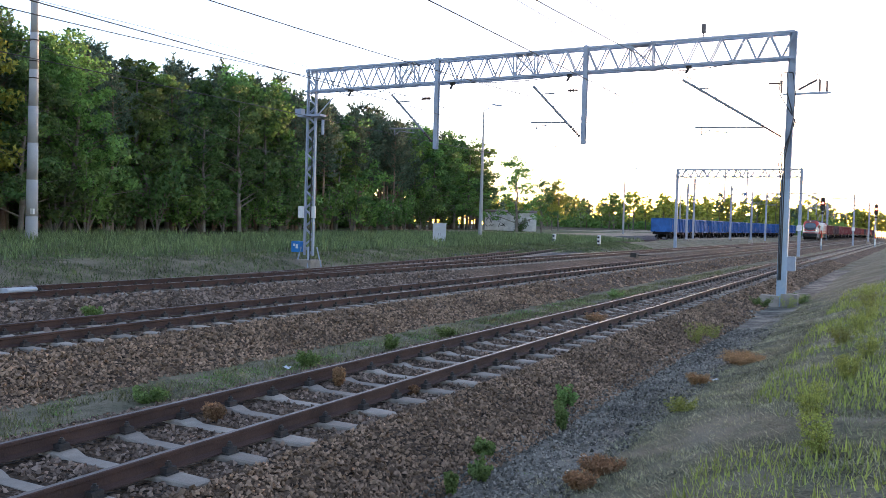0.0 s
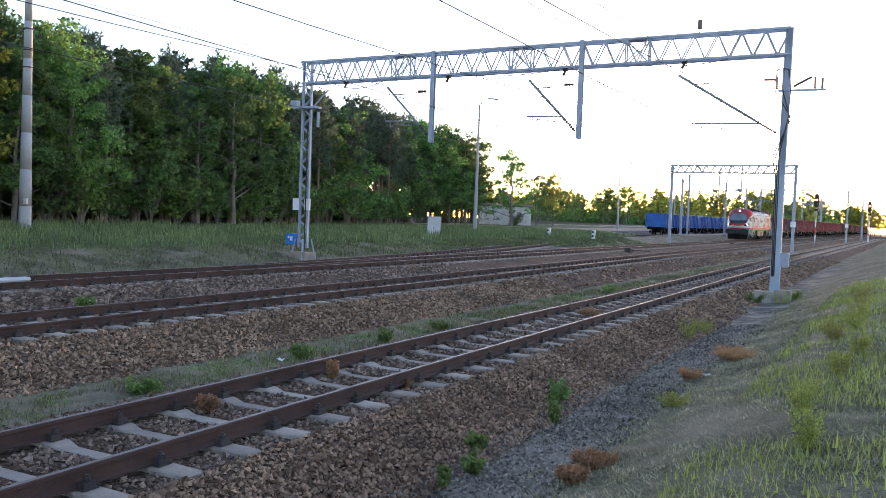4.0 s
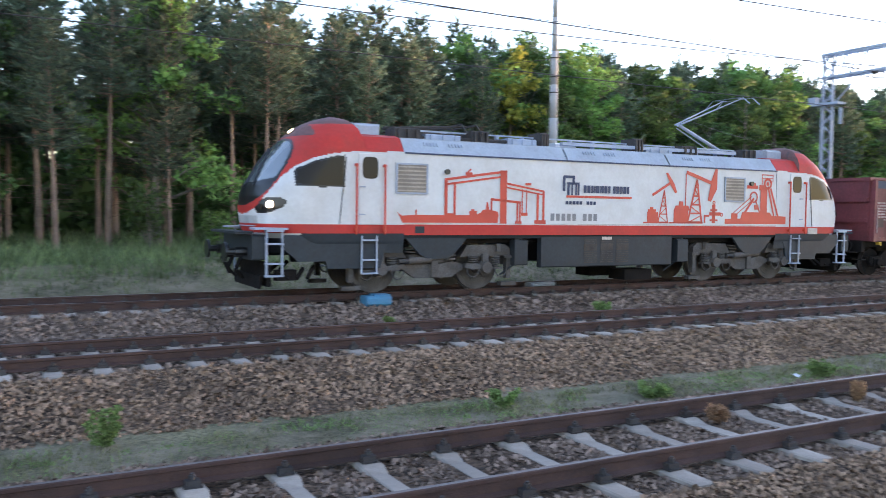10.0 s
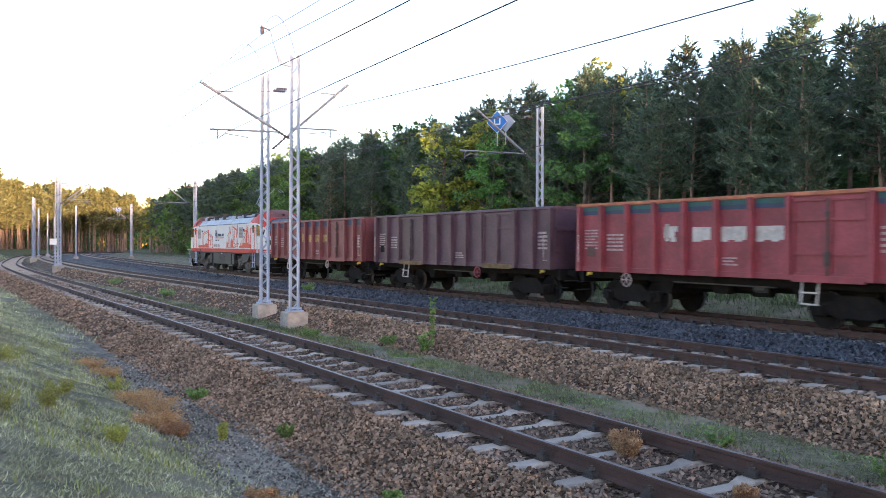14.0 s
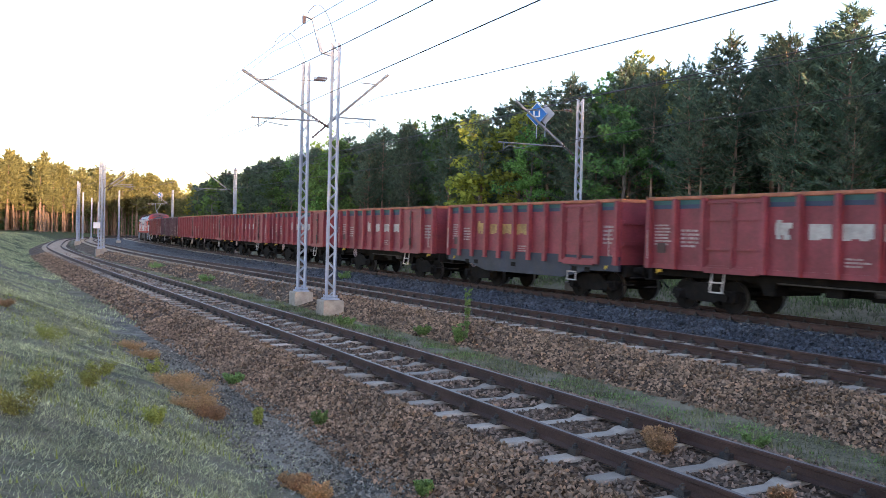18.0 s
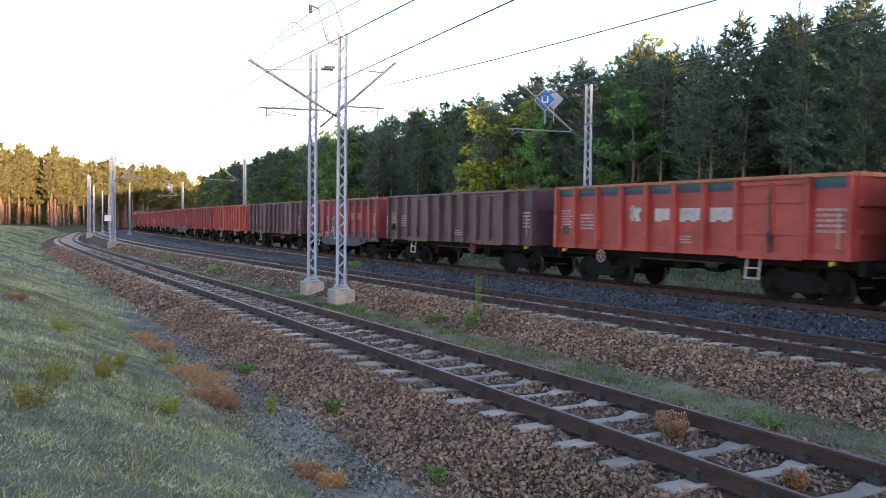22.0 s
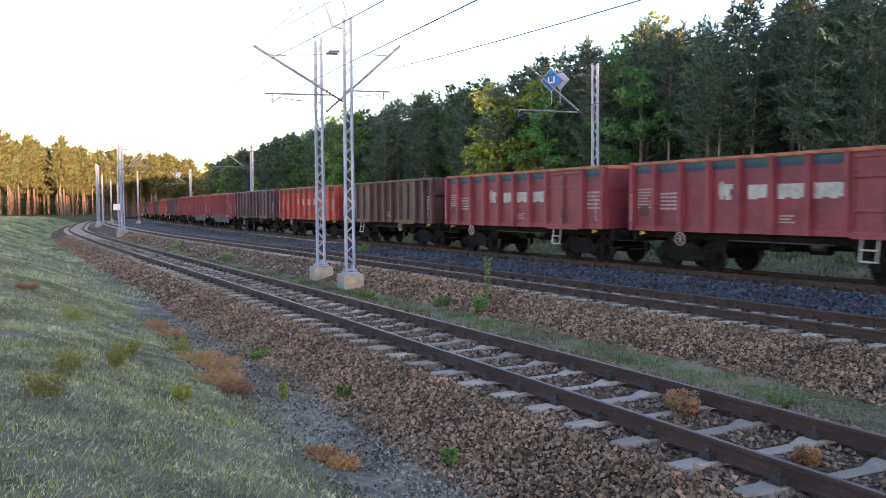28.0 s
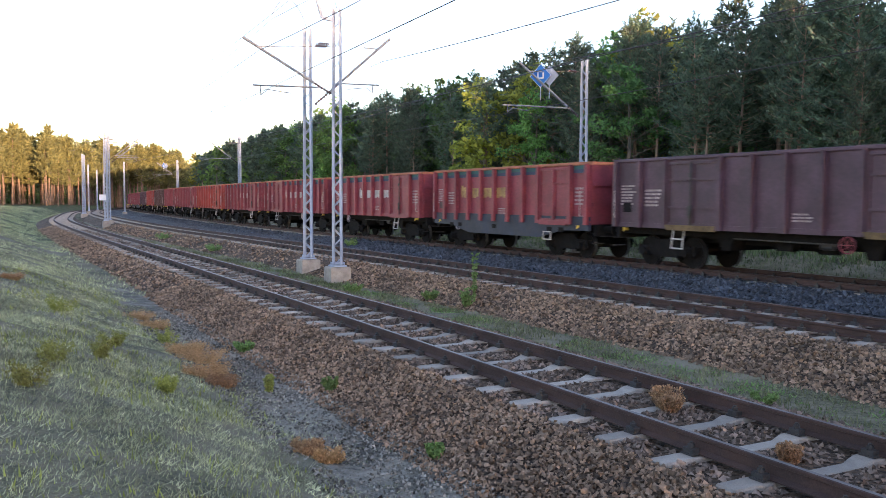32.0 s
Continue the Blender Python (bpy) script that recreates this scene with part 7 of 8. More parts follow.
def pump_jack(x, z, k):
    """Outline pieces of a nodding pump; x, z the tower's top, k its size."""
    q = lambda a, b: (x + a * k, z + b * k)
    beam = bar_shape(*q(-0.42, 0.18), *q(0.55, -0.1), 0.1 * k) if k > 0.9 else bar_shape(*q(-0.62, -0.17), *q(0.3, 0.33), 0.1 * k)
    head = [q(0.72, 0.32), q(0.8, 0.3), q(0.8, -0.28), q(0.56, -0.66), q(0.44, -0.62), q(0.56, -0.05)] if k > 0.9 else [q(0.06, 0.72), q(0.16, 0.74), q(0.52, 0.3), q(0.66, -0.02), q(0.58, -0.08), q(0.34, 0.22)]
    return [beam, head]


def livery(g):
    """Red drawings, emblem and plain bars on both sides."""
    for s in (-1, 1):
        crane = [bar_shape(-5.3, 2.8, -3.5, 3.06, 0.06), bar_shape(-5.3, 2.68, -3.5, 2.94, 0.05), rect(-5.31, 1.94, -5.22, 2.78), rect(-5.05, 1.94, -4.99, 2.74), rect(-5.31, 1.92, -4.98, 1.97),
                 rect(-3.7, 1.72, -3.5, 3.08), rect(-4.72, 2.92, -4.52, 3.0), bar_shape(-4.66, 3.0, -4.56, 3.08, 0.04)]
        flat_mark(g, crane, s, MARK_RED, "crane_drawing", "red drawing of a gantry crane")
        crane = [bar_shape(-3.5, 2.75, -2.33, 2.57, 0.05), bar_shape(-3.5, 2.65, -2.33, 2.48, 0.04), rect(-2.4, 1.8, -2.33, 2.56), rect(-2.58, 1.8, -2.51, 2.5), rect(-2.64, 1.72, -2.28, 1.82), rect(-3.04, 2.0, -3.01, 2.62), rect(-2.91, 2.0, -2.88, 2.6),
                 rect(-3.06, 1.93, -2.86, 2.01), rect(-2.94, 2.72, -2.76, 2.78)]
        flat_mark(g, crane, s, MARK_RED, "crane_drawing", "red drawing of a lower crane with a hook")
        crane = [bar_shape(-3.97, 2.34, -3.07, 2.27, 0.06), rect(-3.98, 2.02, -3.93, 2.34), rect(-3.2, 1.78, -3.15, 2.28), rect(-3.12, 1.78, -3.07, 2.28), rect(-3.24, 1.72, -3.04, 1.79)]
        flat_mark(g, crane, s, MARK_RED, "crane_drawing", "red drawing of a small gantry crane")
        ship = [[(-6.58, 1.99), (-6.46, 1.9), (-6.16, 1.92), (-4.62, 1.93), (-4.4, 1.93), (-4.3, 1.99), (-3.73, 1.95), (-3.76, 1.74), (-6.44, 1.73)], [(-4.3, 1.95), (-4.22, 2.06), (-4.12, 2.08), (-4.1, 2.26), (-4.06, 2.26), (-4.02, 2.08), (-3.76, 2.02), (-3.74, 1.94)],
                rect(-4.6, 1.93, -4.38, 2.04), rect(-4.55, 2.04, -4.45, 2.08), rect(-6.1, 1.92, -6.06, 2.05)]
        flat_mark(g, ship, s, MARK_RED, "ship_drawing", "red drawing of a cargo ship")
        small = pump_jack(1.8, 2.68, 0.72) + trestle(1.8, 2.7, 1.58, 1.94, 1.78, 4, 0.04) + [rect(1.18, 1.78, 1.58, 2.08), rect(1.2, 2.08, 1.5, 2.16), rect(1.28, 2.16, 1.4, 2.22), rect(1.04, 1.76, 1.98, 1.8)]
        flat_mark(g, small, s, MARK_RED, "pump_jack_drawing", "red drawing of a small pump jack")
        large = pump_jack(3.05, 3.07, 1.0) + trestle(3.05, 3.05, 2.7, 3.26, 1.78, 5, 0.06) + [rect(2.17, 1.78, 2.72, 2.14), [(2.17, 2.14), (2.24, 2.28), (2.72, 2.28), (2.8, 2.14)], rect(2.36, 2.28, 2.52, 2.4), rect(2.0, 1.76, 3.3, 1.8), rect(2.6, 2.1, 2.63, 3.2)]
        flat_mark(g, large, s, MARK_RED, "pump_jack_drawing", "red drawing of a large pump jack")
        valve = [rect(3.67, 1.78, 3.8, 2.32), rect(3.56, 2.0, 4.02, 2.1), rect(3.6, 2.14, 3.88, 2.19), rect(3.58, 1.84, 3.9, 1.89), rect(3.37, 1.96, 3.56, 2.02), rect(3.35, 1.78, 3.41, 2.02)] + ring_shape(4.06, 2.03, 0.06, 0.03) + ring_shape(3.74, 2.38, 0.06, 0.03)
        flat_mark(g, valve, s, MARK_RED, "valve_drawing", "red drawing of a well-head valve")
        mine = [[(4.2, 1.76), (6.82, 1.76), (6.82, 2.0), (6.2, 2.02), (6.1, 2.12), (5.68, 2.12), (4.92, 2.12), (4.84, 1.92), (4.66, 1.92), (4.2, 1.9)], rect(5.68, 2.1, 5.97, 2.84), rect(5.62, 2.8, 5.9, 2.96), bar_shape(6.0, 2.92, 6.28, 2.02, 0.06), bar_shape(6.12, 2.86, 6.46, 2.0, 0.07),
                rect(5.72, 3.26, 6.22, 3.29), rect(5.72, 2.96, 5.75, 3.28), rect(6.19, 3.06, 6.22, 3.28), rect(5.72, 3.16, 6.2, 3.18), rect(5.1, 2.84, 5.56, 2.94), bar_shape(5.4, 2.55, 5.02, 2.1, 0.07), bar_shape(5.46, 2.5, 5.66, 2.12, 0.05),
                bar_shape(5.3, 2.6, 4.5, 2.06, 0.025), bar_shape(5.36, 2.5, 4.62, 2.02, 0.025), rect(4.46, 1.9, 4.72, 2.08), rect(5.42, 2.2, 5.6, 2.34), rect(5.38, 2.94, 5.46, 3.02)] + ring_shape(5.99, 3.0, 0.18, 0.07) + ring_shape(5.39, 2.58, 0.18, 0.05) + ring_shape(5.99, 3.0, 0.06, 0.06)
        flat_mark(g, mine, s, MARK_RED, "mine_drawing", "red drawing of a winding tower")
        emblem = [rect(-1.75, 2.6, -1.67, 3.0), rect(-1.72, 2.95, -1.36, 3.02), rect(-1.44, 2.78, -1.36, 3.0), rect(-1.62, 2.78, -1.4, 2.84), rect(-1.6, 2.5, -1.53, 2.78), rect(-1.47, 2.5, -1.42, 2.82), rect(-1.4, 2.78, -1.24, 2.84), rect(-1.34, 2.5, -1.29, 2.8), rect(-1.26, 2.5, -1.2, 2.84)]
        flat_mark(g, emblem, s, MARK_BLUE, "emblem", "dark blue emblem")
        x = -1.06
        for wd in (0.12, 0.13, 0.1, 0.06, 0.15, 0.04, 0.1, 0.13, 0.1, 0, 0.1, 0.12, 0.13, 0.13, 0.1):
            if wd:
                flat_mark(g, [rect(x, 2.57, x + wd * 0.8, 2.77)], s, MARK_BLUE, "lettering_bar")
            x += wd if wd else 0.08
        flat_mark(g, [rect(-1.63, 2.43, 0.6, 2.49)], s, MARK_RED, "red_rule")
        for k in range(9):
            if k != 5:
                flat_mark(g, [rect(-1.65 + 0.115 * k, 2.25, -1.565 + 0.115 * k, 2.34)], s, MARK_BLUE, "small_lettering_bar")
        for k in range(9):
            if k != 5:
                flat_mark(g, [rect(-2.13 + 0.177 * k, 1.81, -2.01 + 0.177 * k, 2.0)], s, FLEET_GREY, "fleet_mark", "plain grey bars")


FLEET_GREY = material("grey_mark_paint", (0.2, 0.2, 0.21), 0.5, vary=0.08, bump=0)
livery(locomotive)
loco_axles = [o for b in locomotive.children if b.name.startswith("bogie") for o in b.children]

# ---------- lineside things ----------
def concrete_pole():
    g = thing("concrete_pole", "tall tapering pale concrete pole at the wood's edge", "pole")
    m = Mesh()
    b = Vector((28.9, 40.1, 0.0))
    prev, pr = b, 0.33
    for i in range(1, 9):
        p, r = b + Vector((0, 0, 15.5 * i / 8)), 0.33 - 0.17 * i / 8
        m.tube(prev, p, pr, 12, 0, r)
        prev, pr = p, r
    part("shaft", m, POLE_CONCRETE, g, smooth=True)
    m = Mesh()
    m.box((28.68, 39.75, 2.2), (0.1, 0.24, 0.3))
    part("number_tag", m, WHITE, g, "small white tag")
    for z in (9.2, 10.1, 11.2):
        m = Mesh()
        m.tube((b.x, b.y, z), (b.x, b.y, z + 0.06), 0.26, 10)
        part("band", m, DARKSTEEL, g)
    wire("pole_cable", "thin dark cable sagging from the concrete pole", [(-10, 44, 8.0), (28.9, 40.1, 11.2), (60, 46, 7.5)], 0.015, 1.0)


def street_lamp(x, y, z0, h, arm):
    g = thing("street_lamp", "slim grey lamp post with a small angled lamp head", "street lamp", None, "lamp posts")
    m = Mesh()
    m.tube((x, y, z0), (x, y, z0 + h * 0.5), 0.22, 10, 0, 0.15)
    m.tube((x, y, z0 + h * 0.5), (x, y, z0 + h), 0.15, 10, 0, 0.08)
    part("post", m, POLE_CONCRETE, g)
    m = Mesh()
    m.bar((x, y, z0 + h), (x - 0.3, y - arm, z0 + h + 0.35), 0.06, 0.06)
    part("bracket", m, GALV, g)
    m = Mesh()
    m.box((x - 0.4, y - arm - 0.5, z0 + h + 0.45), (0.3, 1.1, 0.14), 0, Matrix.Rotation(0.15, 3, "X"), 0.04)
    part("lamp_head", m, GALV, g)


def relay_cabinet(x, y, z0):
    g = thing("relay_cabinet", "pale grey lineside relay cabinet on a low plinth", "cabinet", pose(x, y, z0, 0, 0, 30))
    m = Mesh()
    m.box((0, 0, 0.95), (0.7, 1.05, 1.75), 0, None, 0.03)
    part("case", m, GALV_PALE, g)
    m = Mesh()
    m.box((0, 0, 1.86), (0.82, 1.17, 0.08), 0, None, 0.03)
    part("lid", m, GALV_PALE, g)
    for s in (-1, 1):
        m = Mesh()
        m.box((-0.36, s * 0.26, 0.98), (0.03, 0.48, 1.5))
        d = part("door", m, GALV_PALE, g)
        m = Mesh()
        m.box((-0.385, s * 0.06, 1.0), (0.03, 0.03, 0.16))
        part("handle", m, DARKSTEEL, d)
    m = Mesh()
    m.box((0, 0, 0.0), (0.72, 1.0, 0.3))
    part("plinth", m, CONCRETE, g)


def freight_shed():
    """Old van body used as a shed, on blocks."""
    g = thing("storage_shed", "whitish plank-sided storage shed on blocks with black scrawls", "shed", pose(124, 53.6, 0.75, 0, 0, 23))
    L, D, h = 8.2, 2.7, 2.9
    white, dirty = WHITE, material("grey_white_planks", (0.72, 0.71, 0.7), 0.7, vary=0.2, scale=1.2, fine=15, dirt=(0.42, 0.38, 0.36), dirt_amount=0.4)
    m = Mesh()
    m.box((0, 0, 0.6 + h / 2), (D, L, h))
    part("body", m, dirty, g)
    for k in range(20):
        m = Mesh()
        m.box((-D / 2 - 0.02, -L / 2 + 0.3 + k * 0.4, 0.65 + h / 2), (0.04, 0.385, h - 0.2))
        part("plank", m, dirty, g)
    m = Mesh()
    m.prism([(-D / 2 - 0.15, 3.6), (0, 3.95), (D / 2 + 0.15, 3.6), (D / 2 + 0.15, 3.5), (-D / 2 - 0.15, 3.5)], -L / 2 - 0.1, L / 2 + 0.1)
    part("roof", m, PAINTS["darkbrown"], g, "dark maroon roof edge")
    for y in (-3.6, -1.3, 1.3, 3.6):
        m = Mesh()
        m.box((-0.6, y, 0.3), (0.5, 0.4, 0.8))
        part("support_block", m, CONCRETE, g)
    rnd = random.Random(3)
    m = Mesh()
    for k in range(22):
        y, z = rnd.choice((-2.6, 1.6, 3.4)) + rnd.uniform(-0.6, 0.6), rnd.uniform(1.4, 2.6)
        a = rnd.uniform(0, 3.14)
        d = Vector((0, math.cos(a), math.sin(a))) * rnd.uniform(0.15, 0.45)
        c = Vector((-D / 2 - 0.05, y, z))
        m.bar(c - d, c + d, 0.09, 0.02, 0, up=(1, 0, 0))
    part("scrawl", m, CABLE, g, "black sprayed scrawls")
    plant_tree("shrub", 120.6, 50.4, 0.7, 0.7, random.Random(4), "trees by the yard")


def dwarf_signal(x, y, z0, heading, label):
    """Low shunting signal: post, two hooded lenses and a white back board."""
    g = thing("dwarf_signal", label, "signal", pose(x, y, z0, 0, 0, heading), "dwarf signals")
    m = Mesh()
    m.tube((0, 0, -0.2), (0, 0, 0.36), 0.07, 10)
    m.box((0, 0, 0.02), (0.3, 0.3, 0.08))
    part("post", m, DARKSTEEL, g)
    m = Mesh()
    m.box((0.0, 0, 0.78), (0.2, 0.3, 0.86), 0, Matrix.Rotation(0.06, 3, "Y"), 0.04)
    part("housing", m, WHITE, g, "white signal housing")
    for z in (0.64, 1.02):
        m = Mesh()
        m.tube((-0.1, 0, z), (-0.3, 0, z - 0.01), 0.12, 14)
        hd = part("hood", m, GALV, g)
        m = Mesh()
        m.disc((-0.302, 0, z - 0.01), (1, 0, 0), 0.09, 0.01, 14)
        part("lens", m, WINDOW, hd)


def mast_signal(x, y, z0, h):
    g = thing("colour_light_signal", "tall colour light signal showing red, on a thin mast", "signal", pose(x, y, z0), "mast signals")
    m = Mesh()
    m.tube((0, 0, -0.3), (0, 0, h - 1.9), 0.085, 10)
    part("mast", m, GALV, g)
    for k, (z, c) in enumerate(((0.8, WHITE), (1.9, MARK_RED), (3.0, WHITE))):
        m = Mesh()
        m.tube((0, 0, z - 0.5), (0, 0, z + 0.5), 0.1, 10)
        part("mast_band", m, c, g)
    m = Mesh()
    out = [(0.34 * math.copysign(abs(math.cos(a)) ** 0.6, math.cos(a)), h - 1.0 + 0.98 * math.copysign(abs(math.sin(a)) ** 0.7, math.sin(a))) for a in [2 * math.pi * i / 24 for i in range(24)]]
    m.prism(out, -0.12, 0.0, axis="x")
    hd = part("signal_head", m, BLACK, g)
    for k, z in enumerate((h - 0.45, h - 0.85, h - 1.25, h - 1.6)):
        m = Mesh()
        m.disc((-0.14, 0, z), (1, 0, 0), 0.11 if k != 1 else 0.15, 0.04, 14)
        part("lens", m, RED_LIGHT if k == 1 else WINDOW, hd, "lit red lens" if k == 1 else "")
        m = Mesh()
        m.tube((-0.12, 0, z + 0.12), (-0.36, 0, z + 0.1), 0.1, 8)
        part("hood", m, BLACK, hd)
    m = Mesh()
    m.box((0, 0, h - 2.3), (0.2, 0.5, 0.3))
    part("number_plate", m, BLACK, g)


GALV_PALE = material("pale_grey_cabinet_paint", (0.5, 0.53, 0.57), 0.5, vary=0.08, scale=1, fine=20, dirt=(0.35, 0.34, 0.32), dirt_amount=0.3, bump=0.03)
RED_LIGHT = material("lit_red_lens", (0.6, 0.02, 0.01), 0.3, glow=(1.0, 0.04, 0.02, 14.0), bump=0)
concrete_pole()
street_lamp(79.5, 37.8, 0.35, 13.8, 1.2)
street_lamp(150, 42.5, 0.8, 12.0, 1.2)
street_lamp(176, 38, 0.9, 10.5, 1.0)
relay_cabinet(59.6, 32.0, 0.32)
freight_shed()
dwarf_signal(-9.5, 16.65, -0.12, 20, "white dwarf signal with two hooded lenses beside the far track")
dwarf_signal(77.0, 28.6, 0.3, 0, "white dwarf signal beside the siding points")
dwarf_signal(78.0, 24.4, 0.3, 0, "white dwarf signal between the far track and the siding")
mast_signal(130, 8.15, 0.35, 7.2)
mast_signal(160, 1.7, 0.4, 7.3)
for x, y, h in ((118, 24.5, 8.0), (131, 26.2, 9.5), (142, 22.5, 9), (150, 20.4, 8.5), (205, 3.5, 9), (215, 12.5, 9.5), (262, 15.0, 9.5), (268, 3.0, 9.5)):
    side_pole(x, y, 0.7, h, x in (142,), (0, -1))
m = Mesh()
m.box((0, 0, 0.0), (0.62, 0.5, 0.24), 0, None, 0.06)
m.box((0.1, 0, 0.13), (0.4, 0.4, 0.05), 0, None, 0.02)
pb = thing("point_lock_cover", "blue steel cover box between the rails of the far track", "track box", pose(8.0, 18.1, 0.08, 0, 0, -4))
part("cover", m, material("blue_cover_paint", (0.05, 0.2, 0.33), 0.5, vary=0.15, scale=2, fine=20, dirt=(0.12, 0.12, 0.11), dirt_amount=0.4), pb)
m = Mesh()
m.box((0, 0, 0), (0.9, 0.34, 0.12), 0, None, 0.04)
pp = thing("cable_trough_lid", "pale flat cover lying beside the far rails", "track box", pose(14.2, 20.2, 0.12, 0, 0, 3))
part("cover", m, GALV_PALE, pp)
for x, y in ((62, 16.6), (104, 15.5)):
    pm = thing("point_machine", "black low point machine box beside the rails", "track box", pose(x, y, 0.25))
    m = Mesh()
    m.box((0, 0, 0), (0.9, 0.45, 0.35), 0, None, 0.06)
    part("case", m, DARKSTEEL, pm)
    m = Mesh()
    m.tube((0, -0.2, 0), (0, -1.6, 0), 0.03, 6)
    part("rod", m, DARKSTEEL, pm)
m = Mesh()
m.box((0, 0, 0.3), (0.16, 0.16, 0.9), 0, None, 0.02)
kp = thing("marker_post", "short white kilometre marker post in the grass", "marker post", pose(-150, -5, 0.9))
part("post", m, WHITE, kp)


# ---------- ballast stones ----------
def strip_z(ref, off, x):
    rows = [(o, h) for r, o, h, _ in BANDS if r == ref]
    base = {"n": -0.07, "m": 0.06, "f": 0.2}[ref]
    return base + rise(x) + np.interp(off, [r[0] for r in rows], [r[1] for r in rows])


LINES = {"n": NEAR, "m": MID, "f": FAR}
LUMP = np.array([(-1, -0.8, -0.5), (1, -0.8, -0.5), (1, 0.8, -0.5), (-1, 0.8, -0.5), (-0.45, 0, 0.8), (0.45, 0, 0.8)])
FACETS = np.array([(0, 1, 5), (0, 5, 4), (1, 2, 5), (2, 3, 4), (2, 4, 5), (3, 0, 4)])


def stones(ref, x0, x1, o0, o1, count, size, seed, mat, label, keep_off_sleepers=False, fade=0.0):
    """Loose crushed stones, each a rough block, over one strip."""
    rng = np.random.default_rng(seed)
    x = rng.uniform(x0, x1, count)
    off = rng.uniform(o0, o1, count)
    if fade:   # thin out away from the camera
        k = rng.random(count) < np.clip(1.25 - np.abs(x) / fade, 0.12, 1)
        x, off = x[k], off[k]
    line = LINES[ref]
    if keep_off_sleepers:
        s = np.interp(x, line.x, line.s)
        step, start = SPACING[ref]
        d = np.abs((s - start) / step - np.round((s - start) / step)) * step
        k = (d > 0.15) | (np.abs(off) > 1.34)
        k &= np.abs(np.abs(off) - 0.7535) > 0.1
        x, off = x[k], off[k]
    n = len(x)
    y = np.interp(x, line.x, line.y) + off
    z = strip_z(ref, off, x) + rng.uniform(-0.012, 0.035, n)
    far = 1 + np.clip((np.hypot(x, y) - 10) / 40, 0, 0.8)
    sc = size * rng.uniform(0.6, 1.3, (n, 1, 1)) * rng.uniform(0.65, 1.25, (n, 1, 3)) * far[:, None, None]
    v = LUMP[None] * sc * rng.uniform(0.75, 1.25, (n, 6, 1)) + rng.normal(0, 0.28, (n, 6, 3)) * sc
    q = rng.normal(size=(n, 4)) * np.array([1, 0.3, 0.3, 1])   # turned any way, tilted a little
    q /= np.linalg.norm(q, axis=1)[:, None]
    w, a, b, c = q.T
    r = np.stack([np.stack([1 - 2 * (b * b + c * c), 2 * (a * b - c * w), 2 * (a * c + b * w)], -1),
                  np.stack([2 * (a * b + c * w), 1 - 2 * (a * a + c * c), 2 * (b * c - a * w)], -1),
                  np.stack([2 * (a * c - b * w), 2 * (b * c + a * w), 1 - 2 * (a * a + b * b)], -1)], 1)
    v = np.einsum("nij,nkj->nki", r, v) + np.stack([x, y, z], 1)[:, None, :]
    f = (FACETS[None] + (np.arange(n) * 6)[:, None, None]).reshape(-1, 3)
    me = fast_mesh("ballast_stones", v.reshape(-1, 3), f, mat, 3)
    return tagged(new("ballast_stones", me), label, "ballast", kind="stuff")


stones("n", -26, 30, -2.85, -1.3, 72000, 0.0225, 1, STONE, "loose brown crushed stones on the near track's shoulder", fade=26)
stones("n", -26, 30, -1.3, 1.3, 44000, 0.024, 2, STONE_MIX, "dusty crushed stones between the near sleepers", True, fade=26)
stones("n", -26, 30, 1.3, 2.6, 15000, 0.027, 3, STONE_MIX, "crushed stones behind the near track", fade=26)
stones("m", -30, 32, -3.2, -1.3, 52000, 0.0265, 4, STONE, "brown crushed stones on the middle track's slope", fade=30)
stones("m", -34, 34, -1.3, 2.2, 20000, 0.034, 5, STONE_MIX, "crushed stones in the middle track", True, fade=34)
stones("f", -48, -5, -3.0, -0.9, 24000, 0.031, 6, STONE_GREY, "fresh blue-grey crushed stones beside the far track", fade=60)
stones("f", -6, 34, -3.2, -0.9, 11000, 0.034, 7, STONE_MIX, "grey crushed stones beside the far track", fade=34)
stones("n", -22, 26, -4.2, -2.6, 46000, 0.0165, 8, STONE_CINDER, "small dark cinders on the path", fade=24)
for k, (ref, x0, x1, o0, o1) in enumerate((("n", -85, -24, -2.7, -1.3), ("n", -85, -24, -1.3, 2.2), ("m", -85, -28, -3.1, 2.0), ("n", 26, 80, -2.7, -1.3), ("n", 26, 80, -1.3, 2.2), ("m", 26, 90, -3.1, 2.0), ("f", -130, -46, -3.0, 2.4))):
    stones(ref, x0, x1, o0, o1, 5500, 0.031, 40 + k, STONE_GREY if ref == "f" else STONE if k % 3 != 1 else STONE_MIX, "crushed stones farther along the track", o1 > 0)


# ---------- grass and weeds ----------
def patch_field(u, v, seed):
    """Soft random patches, from sums of waves."""
    rng = np.random.default_rng(seed)
    f = np.zeros(len(u))
    for k in range(14):
        a, w = rng.uniform(0, 2 * np.pi), rng.uniform(1.0, 9.0)
        f += np.sin((u * np.cos(a) + v * np.sin(a)) * w + rng.uniform(0, 6.28)) / w ** 0.5
    return f * 0.17


